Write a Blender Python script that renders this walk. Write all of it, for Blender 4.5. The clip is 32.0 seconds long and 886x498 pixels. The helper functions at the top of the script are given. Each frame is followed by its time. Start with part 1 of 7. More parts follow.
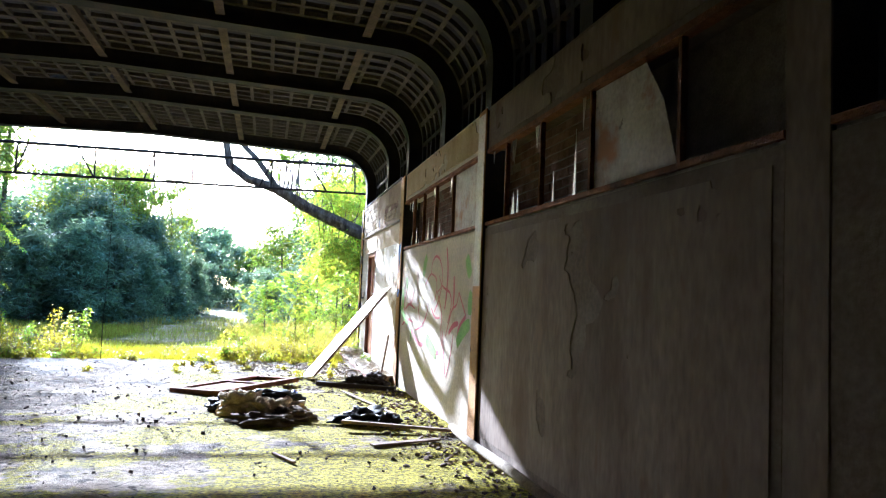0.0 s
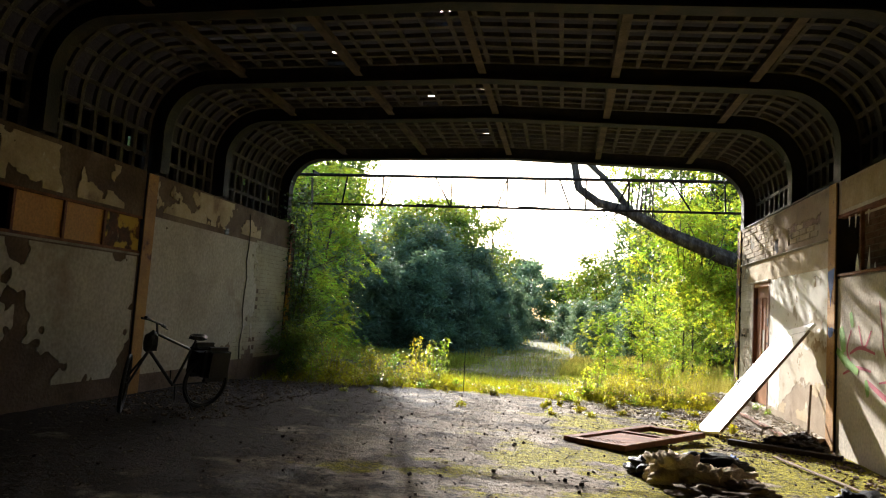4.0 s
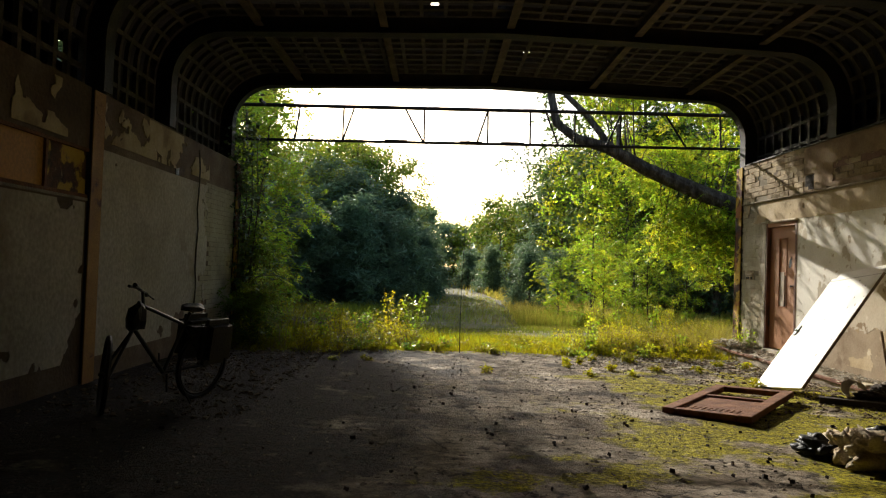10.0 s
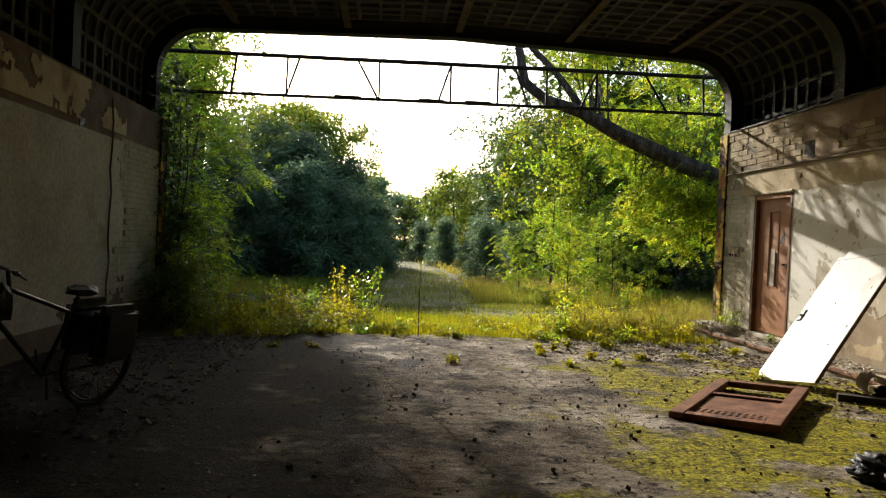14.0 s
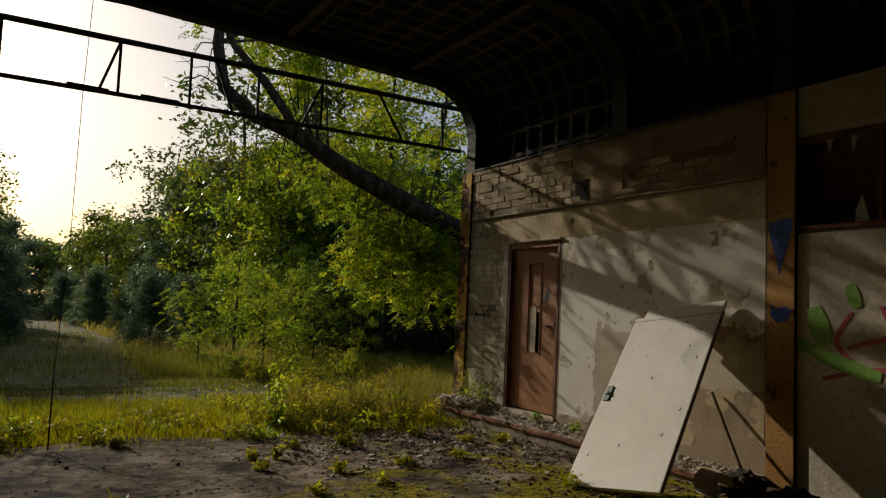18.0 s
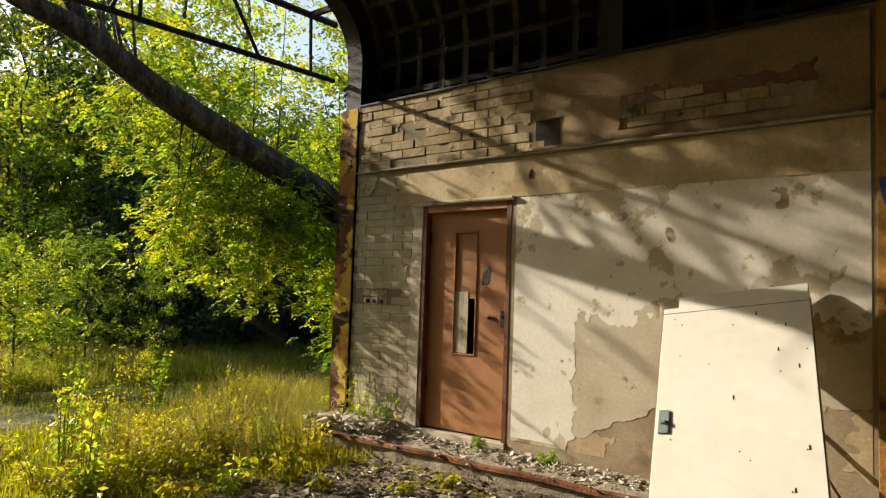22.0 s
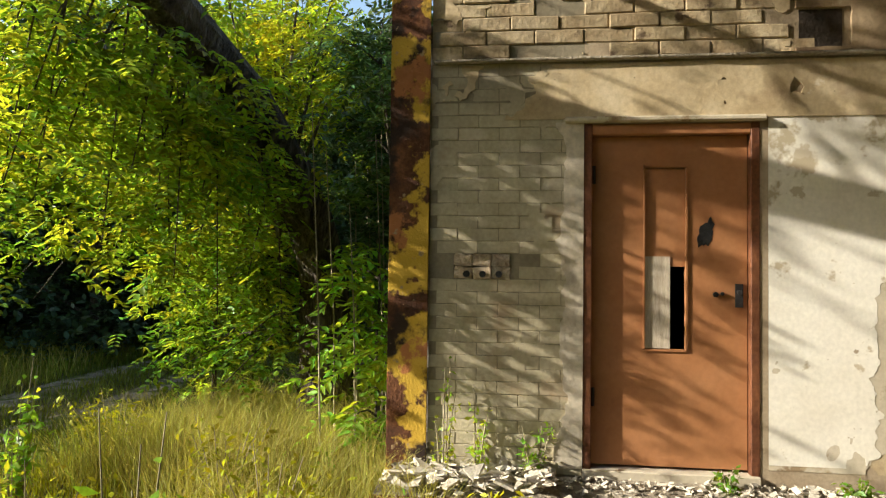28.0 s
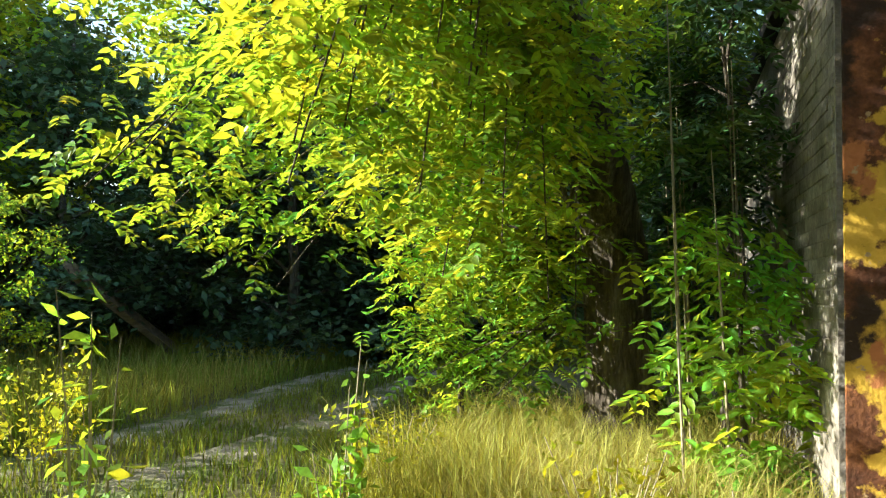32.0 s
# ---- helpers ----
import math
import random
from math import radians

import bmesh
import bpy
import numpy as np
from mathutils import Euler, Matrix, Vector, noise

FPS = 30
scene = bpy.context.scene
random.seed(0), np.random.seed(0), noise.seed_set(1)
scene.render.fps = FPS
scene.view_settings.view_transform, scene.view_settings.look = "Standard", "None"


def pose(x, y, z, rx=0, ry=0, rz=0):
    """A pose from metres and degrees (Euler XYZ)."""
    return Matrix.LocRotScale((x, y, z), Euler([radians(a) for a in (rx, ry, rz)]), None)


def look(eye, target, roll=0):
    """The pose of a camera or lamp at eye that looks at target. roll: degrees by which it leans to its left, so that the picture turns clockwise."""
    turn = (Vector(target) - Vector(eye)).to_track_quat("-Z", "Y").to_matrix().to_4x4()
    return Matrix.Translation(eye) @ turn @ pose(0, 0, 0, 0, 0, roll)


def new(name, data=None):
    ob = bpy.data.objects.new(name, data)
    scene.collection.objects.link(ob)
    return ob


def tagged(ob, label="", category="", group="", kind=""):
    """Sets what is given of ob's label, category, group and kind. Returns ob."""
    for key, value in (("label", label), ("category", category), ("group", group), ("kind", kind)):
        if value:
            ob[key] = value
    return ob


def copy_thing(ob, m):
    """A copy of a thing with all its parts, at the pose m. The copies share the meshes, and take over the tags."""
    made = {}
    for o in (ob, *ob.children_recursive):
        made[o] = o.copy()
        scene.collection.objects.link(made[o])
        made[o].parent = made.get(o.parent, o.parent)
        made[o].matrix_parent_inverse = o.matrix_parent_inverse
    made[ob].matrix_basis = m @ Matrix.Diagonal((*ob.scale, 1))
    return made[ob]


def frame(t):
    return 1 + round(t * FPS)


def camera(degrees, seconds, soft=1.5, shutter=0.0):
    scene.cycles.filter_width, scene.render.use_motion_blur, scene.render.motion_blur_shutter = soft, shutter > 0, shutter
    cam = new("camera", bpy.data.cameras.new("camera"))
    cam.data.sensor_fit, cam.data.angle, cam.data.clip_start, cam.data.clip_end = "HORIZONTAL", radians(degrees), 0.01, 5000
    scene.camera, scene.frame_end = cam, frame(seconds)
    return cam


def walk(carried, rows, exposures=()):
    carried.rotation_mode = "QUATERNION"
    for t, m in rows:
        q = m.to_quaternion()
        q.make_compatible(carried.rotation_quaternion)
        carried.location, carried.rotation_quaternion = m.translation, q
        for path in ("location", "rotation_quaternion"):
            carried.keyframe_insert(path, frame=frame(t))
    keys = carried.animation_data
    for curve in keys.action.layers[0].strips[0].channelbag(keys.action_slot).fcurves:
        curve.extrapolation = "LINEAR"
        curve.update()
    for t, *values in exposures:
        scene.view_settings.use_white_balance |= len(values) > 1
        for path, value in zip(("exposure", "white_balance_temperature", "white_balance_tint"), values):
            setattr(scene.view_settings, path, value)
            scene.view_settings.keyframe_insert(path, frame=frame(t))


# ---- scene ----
cam = camera(63.6, 32.0, soft=1.2)
PATH = [
    (0, (-2.086, -15.324, 1.423), (-1.614, -13.385, 1.558), 2.5),
    (0.5, (-2.177, -15.235, 1.412), (-1.851, -13.266, 1.554), 2.6),
    (1, (-2.321, -15.115, 1.404), (-2.146, -13.129, 1.561), 3.0),
    (1.5, (-2.5, -14.928, 1.404), (-2.504, -12.934, 1.559), 3.2),
    (2, (-2.625, -14.722, 1.399), (-2.699, -12.729, 1.545), 3.3),
    (2.5, (-2.726, -14.528, 1.39), (-2.887, -12.541, 1.55), 3.3),
    (3, (-2.906, -14.271, 1.382), (-3.222, -12.302, 1.535), 3.4),
    (3.5, (-3.107, -13.989, 1.383), (-3.472, -12.029, 1.545), 3.5),
    (4, (-3.348, -13.684, 1.387), (-3.689, -11.721, 1.566), 3.7),
    (4.5, (-3.617, -13.451, 1.373), (-3.968, -11.49, 1.553), 3.4),
    (6.5, (-4.684, -12.552, 1.379), (-4.897, -10.572, 1.559), 3.2),
    (7, (-4.965, -12.422, 1.38), (-5.125, -10.437, 1.563), 2.9),
    (7.5, (-5.214, -12.25, 1.375), (-5.358, -10.262, 1.549), 2.6),
    (8, (-5.405, -12.12, 1.365), (-5.546, -10.132, 1.534), 2.4),
    (8.5, (-5.505, -12.077, 1.358), (-5.51, -10.084, 1.526), 2.2),
    (9, (-5.542, -12.069, 1.359), (-5.494, -10.074, 1.493), 2.1),
    (9.5, (-5.536, -12.075, 1.361), (-5.511, -10.077, 1.446), 2.0),
    (10, (-5.553, -12.081, 1.368), (-5.536, -10.081, 1.415), 2.0),
    (10.5, (-5.563, -12.088, 1.381), (-5.565, -10.088, 1.399), 1.9),
    (11, (-5.597, -12.084, 1.379), (-5.61, -10.084, 1.379), 2.2),
    (11.5, (-5.628, -12.061, 1.381), (-5.652, -10.061, 1.373), 2.1),
    (12, (-5.609, -11.925, 1.38), (-5.616, -9.925, 1.354), 1.9),
    (12.5, (-5.604, -11.694, 1.401), (-5.569, -9.695, 1.37), 2.2),
    (13, (-5.656, -11.387, 1.398), (-5.592, -9.388, 1.367), 2.2),
    (13.5, (-5.657, -11.037, 1.378), (-5.53, -9.041, 1.346), 2.4),
    (15.5, (-5.601, -9.65, 1.372), (-5.374, -7.664, 1.429), 2.4),
    (16, (-5.591, -9.244, 1.383), (-5.084, -7.312, 1.488), 2.7),
    (16.5, (-5.599, -8.806, 1.381), (-4.986, -6.907, 1.512), 2.6),
    (17, (-5.569, -8.398, 1.367), (-4.83, -6.546, 1.519), 2.7),
    (17.5, (-5.523, -8.0, 1.359), (-4.643, -6.212, 1.528), 2.7),
    (18, (-5.487, -7.636, 1.348), (-4.472, -5.921, 1.523), 2.8),
    (18.5, (-5.461, -7.303, 1.333), (-4.326, -5.664, 1.502), 2.6),
    (19, (-5.478, -6.962, 1.33), (-4.252, -5.39, 1.496), 2.4),
    (19.5, (-5.473, -6.596, 1.343), (-4.153, -5.102, 1.505), 2.5),
    (20, (-5.44, -6.188, 1.364), (-4.071, -4.737, 1.51), 2.2),
    (20.5, (-5.384, -5.803, 1.376), (-3.993, -4.373, 1.518), 2.3),
    (21, (-5.285, -5.382, 1.385), (-3.84, -4.007, 1.524), 2.3),
    (21.5, (-5.207, -5.003, 1.389), (-3.727, -3.666, 1.531), 2.1),
    (22, (-5.095, -4.593, 1.392), (-3.564, -3.313, 1.53), 2.0),
    (22.5, (-5.01, -4.193, 1.399), (-3.47, -2.923, 1.531), 2.1),
    (23, (-4.946, -3.805, 1.394), (-3.395, -2.547, 1.515), 1.8),
    (23.5, (-4.883, -3.392, 1.39), (-3.335, -2.131, 1.506), 1.8),
    (24, (-4.894, -3.017, 1.374), (-3.328, -1.779, 1.492), 2.0),
    (24.5, (-4.868, -2.602, 1.369), (-3.215, -1.481, 1.477), 1.8),
    (26.5, (-4.66, -0.712, 1.432), (-2.766, -0.075, 1.506), 0.6),
    (27, (-4.539, -0.328, 1.419), (-2.616, 0.22, 1.479), 0.4),
    (27.5, (-4.466, -0.024, 1.394), (-2.52, 0.431, 1.452), 0.5),
    (28, (-4.401, 0.221, 1.357), (-2.418, 0.472, 1.418), 0.7),
    (28.5, (-4.341, 0.419, 1.316), (-2.342, 0.416, 1.365), 1.0),
    (29, (-4.298, 0.59, 1.264), (-2.309, 0.38, 1.312), 1.2),
    (29.5, (-4.133, 0.717, 1.199), (-2.158, 0.405, 1.256), 0.9),
    (30, (-3.957, 0.881, 1.137), (-1.968, 0.693, 1.229), 0.8),
    (30.5, (-3.757, 1.123, 1.109), (-1.76, 1.119, 1.211), 0.8),
    (31, (-3.491, 1.337, 1.103), (-1.505, 1.552, 1.214), 0.7),
    (31.5, (-3.351, 1.582, 1.09), (-1.393, 1.967, 1.22), 0.9),
    (32, (-3.286, 1.799, 1.098), (-1.379, 2.399, 1.20), 1.0),
]
EXPOSURES = [(0, 2.6, 4700, 16), (0.5, 2.15, 5050, 15), (1, 1.9, 5300, 15), (2, 1.8, 5600, 14), (4, 1.6, 5800, 13), (6.5, 1.05, 6000, 12), (9, 0.6, 6300, 10), (13, 0.75, 6200, 10), (15.5, 0.25, 6200, 10), (17, -0.7, 6300, 10), (18, -1.0, 6600, 12), (19, 0.1, 7000, 12), (20, 0.6, 7100, 11), (22, 0.7, 6900, 10), (24, 0.7, 6800, 10), (28, 1.1, 6400, 8), (30, 1.15, 6300, 7), (31, 1.3, 6200, 6), (32, 1.8, 6000, 4)]
walk(cam, [(t, look(eye, target, roll)) for t, eye, target, roll in PATH], EXPOSURES)

# ---------------------------------------------------------------- light
SUN_DIR = Vector((0.31, -1.0, -0.42)).normalized()
world = bpy.data.worlds.new("world")
scene.world = world
world.use_nodes = True
wn = world.node_tree
sky = wn.nodes.new("ShaderNodeTexSky")
sky.sky_type, sky.sun_disc = "NISHITA", False
sky.sun_elevation, sky.sun_rotation = math.asin(-SUN_DIR.z), math.atan2(-SUN_DIR.x, -SUN_DIR.y)
sky.air_density, sky.dust_density = 1.1, 2.6
wn.nodes["Background"].inputs["Strength"].default_value = 0.15
wn.links.new(sky.outputs[0], wn.nodes["Background"].inputs["Color"])
sun = new("sun", bpy.data.lights.new("sun", "SUN"))
sun.data.energy, sun.data.angle, sun.data.color = 5.0, radians(0.6), (1.0, 0.92, 0.78)
sun.matrix_world = look(-SUN_DIR * 40, (0, 0, 0))


# ---------------------------------------------------------------- materials
def material(name, colors, scale=6.0, rough=0.9, bump=0.3, fine=60.0, metal=0.0, spots=None, random=0.0, island=0.0, leaf=0.0, stretch=(1, 1, 1), bump_dist=0.02, grain=1.0):
    """Noise-mixed colours at two scales, with an optional second set of patches, and bump."""
    m = bpy.data.materials.new(name)
    m.use_nodes = True
    nt = m.node_tree
    N, L = nt.nodes, nt.links
    b = N["Principled BSDF"]
    co = N.new("ShaderNodeTexCoord")
    mp = N.new("ShaderNodeMapping")
    mp.inputs["Scale"].default_value = stretch
    geo = N.new("ShaderNodeNewGeometry")
    L.new(geo.outputs["Position"], mp.inputs["Vector"])
    n1 = N.new("ShaderNodeTexNoise")
    n1.inputs["Scale"].default_value, n1.inputs["Detail"].default_value, n1.inputs["Roughness"].default_value = scale, 6, 0.65
    n2 = N.new("ShaderNodeTexNoise")
    n2.inputs["Scale"].default_value, n2.inputs["Detail"].default_value = fine, 4
    L.new(mp.outputs[0], n1.inputs["Vector"])
    L.new(mp.outputs[0], n2.inputs["Vector"])
    ramp = N.new("ShaderNodeValToRGB")
    e = ramp.color_ramp.elements
    k = len(colors)
    while len(e) < k:
        e.new(0.5)
    for i, c in enumerate(colors):
        e[i].position = 0.32 + 0.36 * i / max(1, k - 1)
        e[i].color = (*c, 1)
    L.new(n1.outputs["Fac"], ramp.inputs["Fac"])
    col = ramp.outputs["Color"]
    # fine grain
    mr = N.new("ShaderNodeMapRange")
    mr.inputs["From Min"].default_value, mr.inputs["From Max"].default_value = 0.3, 0.7
    mr.inputs["To Min"].default_value, mr.inputs["To Max"].default_value = 1 - 0.22 * grain, 1 + 0.15 * grain
    L.new(n2.outputs["Fac"], mr.inputs["Value"])
    mul = N.new("ShaderNodeMix")
    mul.data_type, mul.blend_type = "RGBA", "MULTIPLY"
    mul.inputs["Factor"].default_value = 1.0
    L.new(col, mul.inputs[6])
    L.new(mr.outputs[0], mul.inputs[7])
    col = mul.outputs[2]
    if spots:
        for color, sc, lo, hi in spots:
            n3 = N.new("ShaderNodeTexNoise")
            n3.inputs["Scale"].default_value, n3.inputs["Detail"].default_value, n3.inputs["Roughness"].default_value = sc, 8, 0.6
            n3.noise_dimensions = "4D"
            n3.inputs["W"].default_value = sc * 3.7 + lo * 11
            L.new(mp.outputs[0], n3.inputs["Vector"])
            r3 = N.new("ShaderNodeMapRange")
            r3.inputs["From Min"].default_value, r3.inputs["From Max"].default_value = lo, hi
            L.new(n3.outputs["Fac"], r3.inputs["Value"])
            mx = N.new("ShaderNodeMix")
            mx.data_type = "RGBA"
            L.new(r3.outputs[0], mx.inputs["Factor"])
            L.new(col, mx.inputs[6])
            mx.inputs[7].default_value = (*color, 1)
            col = mx.outputs[2]
    if random or island:
        if island:
            src = geo.outputs["Random Per Island"]
        else:
            oi = N.new("ShaderNodeObjectInfo")
            src = oi.outputs["Random"]
        mr2 = N.new("ShaderNodeMapRange")
        amount = max(random, island)
        mr2.inputs["To Min"].default_value, mr2.inputs["To Max"].default_value = 1 - amount, 1 + amount
        L.new(src, mr2.inputs["Value"])
        hs = N.new("ShaderNodeHueSaturation")
        L.new(mr2.outputs[0], hs.inputs["Value"])
        if leaf:
            each = N.new("ShaderNodeObjectInfo")
            spread = N.new("ShaderNodeMapRange")
            spread.inputs["To Min"].default_value, spread.inputs["To Max"].default_value = 0.75, 1.25
            L.new(each.outputs["Random"], spread.inputs["Value"])
            both = N.new("ShaderNodeMath")
            both.operation = "MULTIPLY"
            L.new(mr2.outputs[0], both.inputs[0])
            L.new(spread.outputs[0], both.inputs[1])
            L.new(both.outputs[0], hs.inputs["Value"])
            mr3 = N.new("ShaderNodeMapRange")
            mr3.inputs["To Min"].default_value, mr3.inputs["To Max"].default_value = 0.47, 0.515
            L.new(src, mr3.inputs["Value"])
            L.new(mr3.outputs[0], hs.inputs["Hue"])
        L.new(col, hs.inputs["Color"])
        col = hs.outputs[0]
    L.new(col, b.inputs["Base Color"])
    b.inputs["Roughness"].default_value = rough
    b.inputs["Metallic"].default_value = metal
    b.inputs["Specular IOR Level"].default_value = 0.3
    if bump:
        bp = N.new("ShaderNodeBump")
        bp.inputs["Strength"].default_value, bp.inputs["Distance"].default_value = bump, bump_dist
        add = N.new("ShaderNodeMath")
        add.operation = "MULTIPLY_ADD"
        L.new(n1.outputs["Fac"], add.inputs[0])
        add.inputs[1].default_value = 2.0
        L.new(n2.outputs["Fac"], add.inputs[2])
        L.new(add.outputs[0], bp.inputs["Height"])
        L.new(bp.outputs[0], b.inputs["Normal"])
    if leaf:
        tr = N.new("ShaderNodeBsdfTranslucent")
        # light that passes through a leaf comes out yellower
        warm = N.new("ShaderNodeMix")
        warm.data_type, warm.blend_type = "RGBA", "MULTIPLY"
        warm.inputs["Factor"].default_value = 1.0
        warm.inputs[7].default_value = (2.3, 1.32, 0.5, 1) if "yellow" in name else (1.9, 1.25, 0.5, 1) if "turning" in name else (1.6, 1.15, 0.55, 1) if "leaves" in name else (1.25, 1.08, 0.7, 1)
        L.new(col, warm.inputs[6])
        L.new(warm.outputs[2], tr.inputs["Color"])
        mixs = N.new("ShaderNodeMixShader")
        mixs.inputs[0].default_value = leaf
        L.new(b.outputs[0], mixs.inputs[1])
        L.new(tr.outputs[0], mixs.inputs[2])
        L.new(mixs.outputs[0], N["Material Output"].inputs["Surface"])
    return m


def floor_material():
    m = material("cracked_concrete", [(0.11, 0.078, 0.05), (0.30, 0.24, 0.175), (0.54, 0.46, 0.365)], 1.3, 0.85, 1.0, 45, spots=[((0.045, 0.032, 0.022), 1.1, 0.52, 0.62), ((0.05, 0.036, 0.026), 7.0, 0.56, 0.62), ((0.30, 0.26, 0.21), 14.0, 0.62, 0.66)])
    nt = m.node_tree
    N, L = nt.nodes, nt.links
    b = N["Principled BSDF"]
    b.inputs["Specular IOR Level"].default_value = 0.1
    old = b.inputs["Base Color"].links[0].from_socket
    geo = N.new("ShaderNodeNewGeometry")
    sep = N.new("ShaderNodeSeparateXYZ")
    L.new(geo.outputs["Position"], sep.inputs[0])
    # moss grows in a belt along the right-hand side and near the mouth
    belt = N.new("ShaderNodeMapRange")
    belt.inputs["From Min"].default_value, belt.inputs["From Max"].default_value = -6.5, -2.2
    belt.inputs["To Min"].default_value, belt.inputs["To Max"].default_value = -0.16, 0.125
    L.new(sep.outputs["X"], belt.inputs["Value"])
    mouth = N.new("ShaderNodeMapRange")
    mouth.inputs["From Min"].default_value, mouth.inputs["From Max"].default_value = -3.6, -1.6
    mouth.inputs["To Min"].default_value, mouth.inputs["To Max"].default_value = 0.0, -0.12
    L.new(sep.outputs["Y"], mouth.inputs["Value"])
    less = N.new("ShaderNodeMath")
    less.operation = "ADD"
    L.new(belt.outputs[0], less.inputs[0])
    L.new(mouth.outputs[0], less.inputs[1])
    n1, n2 = N.new("ShaderNodeTexNoise"), N.new("ShaderNodeTexNoise")
    n1.inputs["Scale"].default_value, n1.inputs["Detail"].default_value, n1.inputs["Roughness"].default_value = 0.9, 9, 0.68
    n2.inputs["Scale"].default_value, n2.inputs["Detail"].default_value = 30, 3
    L.new(geo.outputs["Position"], n1.inputs["Vector"])
    L.new(geo.outputs["Position"], n2.inputs["Vector"])
    add = N.new("ShaderNodeMath")
    add.operation = "ADD"
    L.new(n1.outputs["Fac"], add.inputs[0])
    L.new(less.outputs[0], add.inputs[1])
    step = N.new("ShaderNodeMapRange")
    step.inputs["From Min"].default_value, step.inputs["From Max"].default_value = 0.51, 0.58
    L.new(add.outputs[0], step.inputs["Value"])
    moss = N.new("ShaderNodeValToRGB")
    moss.color_ramp.elements[0].color, moss.color_ramp.elements[1].color = (0.10, 0.085, 0.006, 1), (0.46, 0.40, 0.012, 1)
    moss.color_ramp.elements[0].position, moss.color_ramp.elements[1].position = 0.35, 0.65
    L.new(n2.outputs["Fac"], moss.inputs["Fac"])
    mix = N.new("ShaderNodeMix")
    mix.data_type = "RGBA"
    L.new(step.outputs[0], mix.inputs["Factor"])
    L.new(old, mix.inputs[6])
    L.new(moss.outputs[0], mix.inputs[7])
    # brown soil over the slab's far side, darkened to paint in the shade there
    soil = N.new("ShaderNodeMapRange")
    soil.inputs["From Min"].default_value, soil.inputs["From Max"].default_value = -4.2, -7.0
    soil.inputs["To Min"].default_value, soil.inputs["To Max"].default_value = -0.12, 0.22
    L.new(sep.outputs["X"], soil.inputs["Value"])
    n3 = N.new("ShaderNodeTexNoise")
    n3.inputs["Scale"].default_value, n3.inputs["Detail"].default_value, n3.inputs["Roughness"].default_value = 1.4, 8, 0.6
    L.new(geo.outputs["Position"], n3.inputs["Vector"])
    sum3 = N.new("ShaderNodeMath")
    sum3.operation = "ADD"
    L.new(n3.outputs["Fac"], sum3.inputs[0])
    L.new(soil.outputs[0], sum3.inputs[1])
    step3 = N.new("ShaderNodeMapRange")
    step3.inputs["From Min"].default_value, step3.inputs["From Max"].default_value = 0.50, 0.62
    L.new(sum3.outputs[0], step3.inputs["Value"])
    shaded_soil = N.new("ShaderNodeValToRGB")
    shaded_soil.color_ramp.elements[0].color, shaded_soil.color_ramp.elements[1].color = (0.010, 0.0065, 0.004, 1), (0.045, 0.028, 0.017, 1)
    shaded_soil.color_ramp.elements[0].position, shaded_soil.color_ramp.elements[1].position = 0.35, 0.68
    L.new(n2.outputs["Fac"], shaded_soil.inputs["Fac"])
    mix3 = N.new("ShaderNodeMix")
    mix3.data_type = "RGBA"
    L.new(step3.outputs[0], mix3.inputs["Factor"])
    L.new(mix.outputs[2], mix3.inputs[6])
    L.new(shaded_soil.outputs[0], mix3.inputs[7])
    # gravelly mottling and hairline cracks
    n4 = N.new("ShaderNodeTexNoise")
    n4.inputs["Scale"].default_value, n4.inputs["Detail"].default_value, n4.inputs["Roughness"].default_value = 11, 10, 0.75
    squash = N.new("ShaderNodeMapping")
    squash.inputs["Scale"].default_value = (0.55, 1.0, 1.0)
    L.new(geo.outputs["Position"], squash.inputs["Vector"])
    L.new(squash.outputs[0], n4.inputs["Vector"])
    mottle = N.new("ShaderNodeMapRange")
    mottle.inputs["From Min"].default_value, mottle.inputs["From Max"].default_value = 0.36, 0.64
    mottle.inputs["To Min"].default_value, mottle.inputs["To Max"].default_value = 0.38, 1.5
    L.new(n4.outputs["Fac"], mottle.inputs["Value"])
    warp = N.new("ShaderNodeMix")
    warp.data_type = "RGBA"
    warp.inputs["Factor"].default_value = 0.12
    L.new(geo.outputs["Position"], warp.inputs[6])
    L.new(n1.outputs["Color"], warp.inputs[7])
    vor = N.new("ShaderNodeTexVoronoi")
    vor.feature = "DISTANCE_TO_EDGE"
    vor.inputs["Scale"].default_value = 0.9
    L.new(warp.outputs[2], vor.inputs["Vector"])
    crack = N.new("ShaderNodeMapRange")
    crack.inputs["From Min"].default_value, crack.inputs["From Max"].default_value = 0.002, 0.008
    crack.inputs["To Min"].default_value = 0.45
    L.new(vor.outputs["Distance"], crack.inputs["Value"])
    both = N.new("ShaderNodeMath")
    both.operation = "MULTIPLY"
    L.new(mottle.outputs[0], both.inputs[0])
    L.new(crack.outputs[0], both.inputs[1])
    tone = N.new("ShaderNodeMix")
    tone.data_type, tone.blend_type = "RGBA", "MULTIPLY"
    tone.inputs["Factor"].default_value = 1.0
    L.new(mix3.outputs[2], tone.inputs[6])
    L.new(both.outputs[0], tone.inputs[7])
    L.new(tone.outputs[2], b.inputs["Base Color"])
    bump = next(n for n in N if n.type == "BUMP")
    rough = N.new("ShaderNodeMath")
    rough.operation = "MULTIPLY_ADD"
    rough.inputs[1].default_value = 2.2
    L.new(n4.outputs["Fac"], rough.inputs[0])
    L.new(bump.inputs["Height"].links[0].from_socket, rough.inputs[2])
    L.new(rough.outputs[0], bump.inputs["Height"])
    bump.inputs["Distance"].default_value = 0.03
    return m


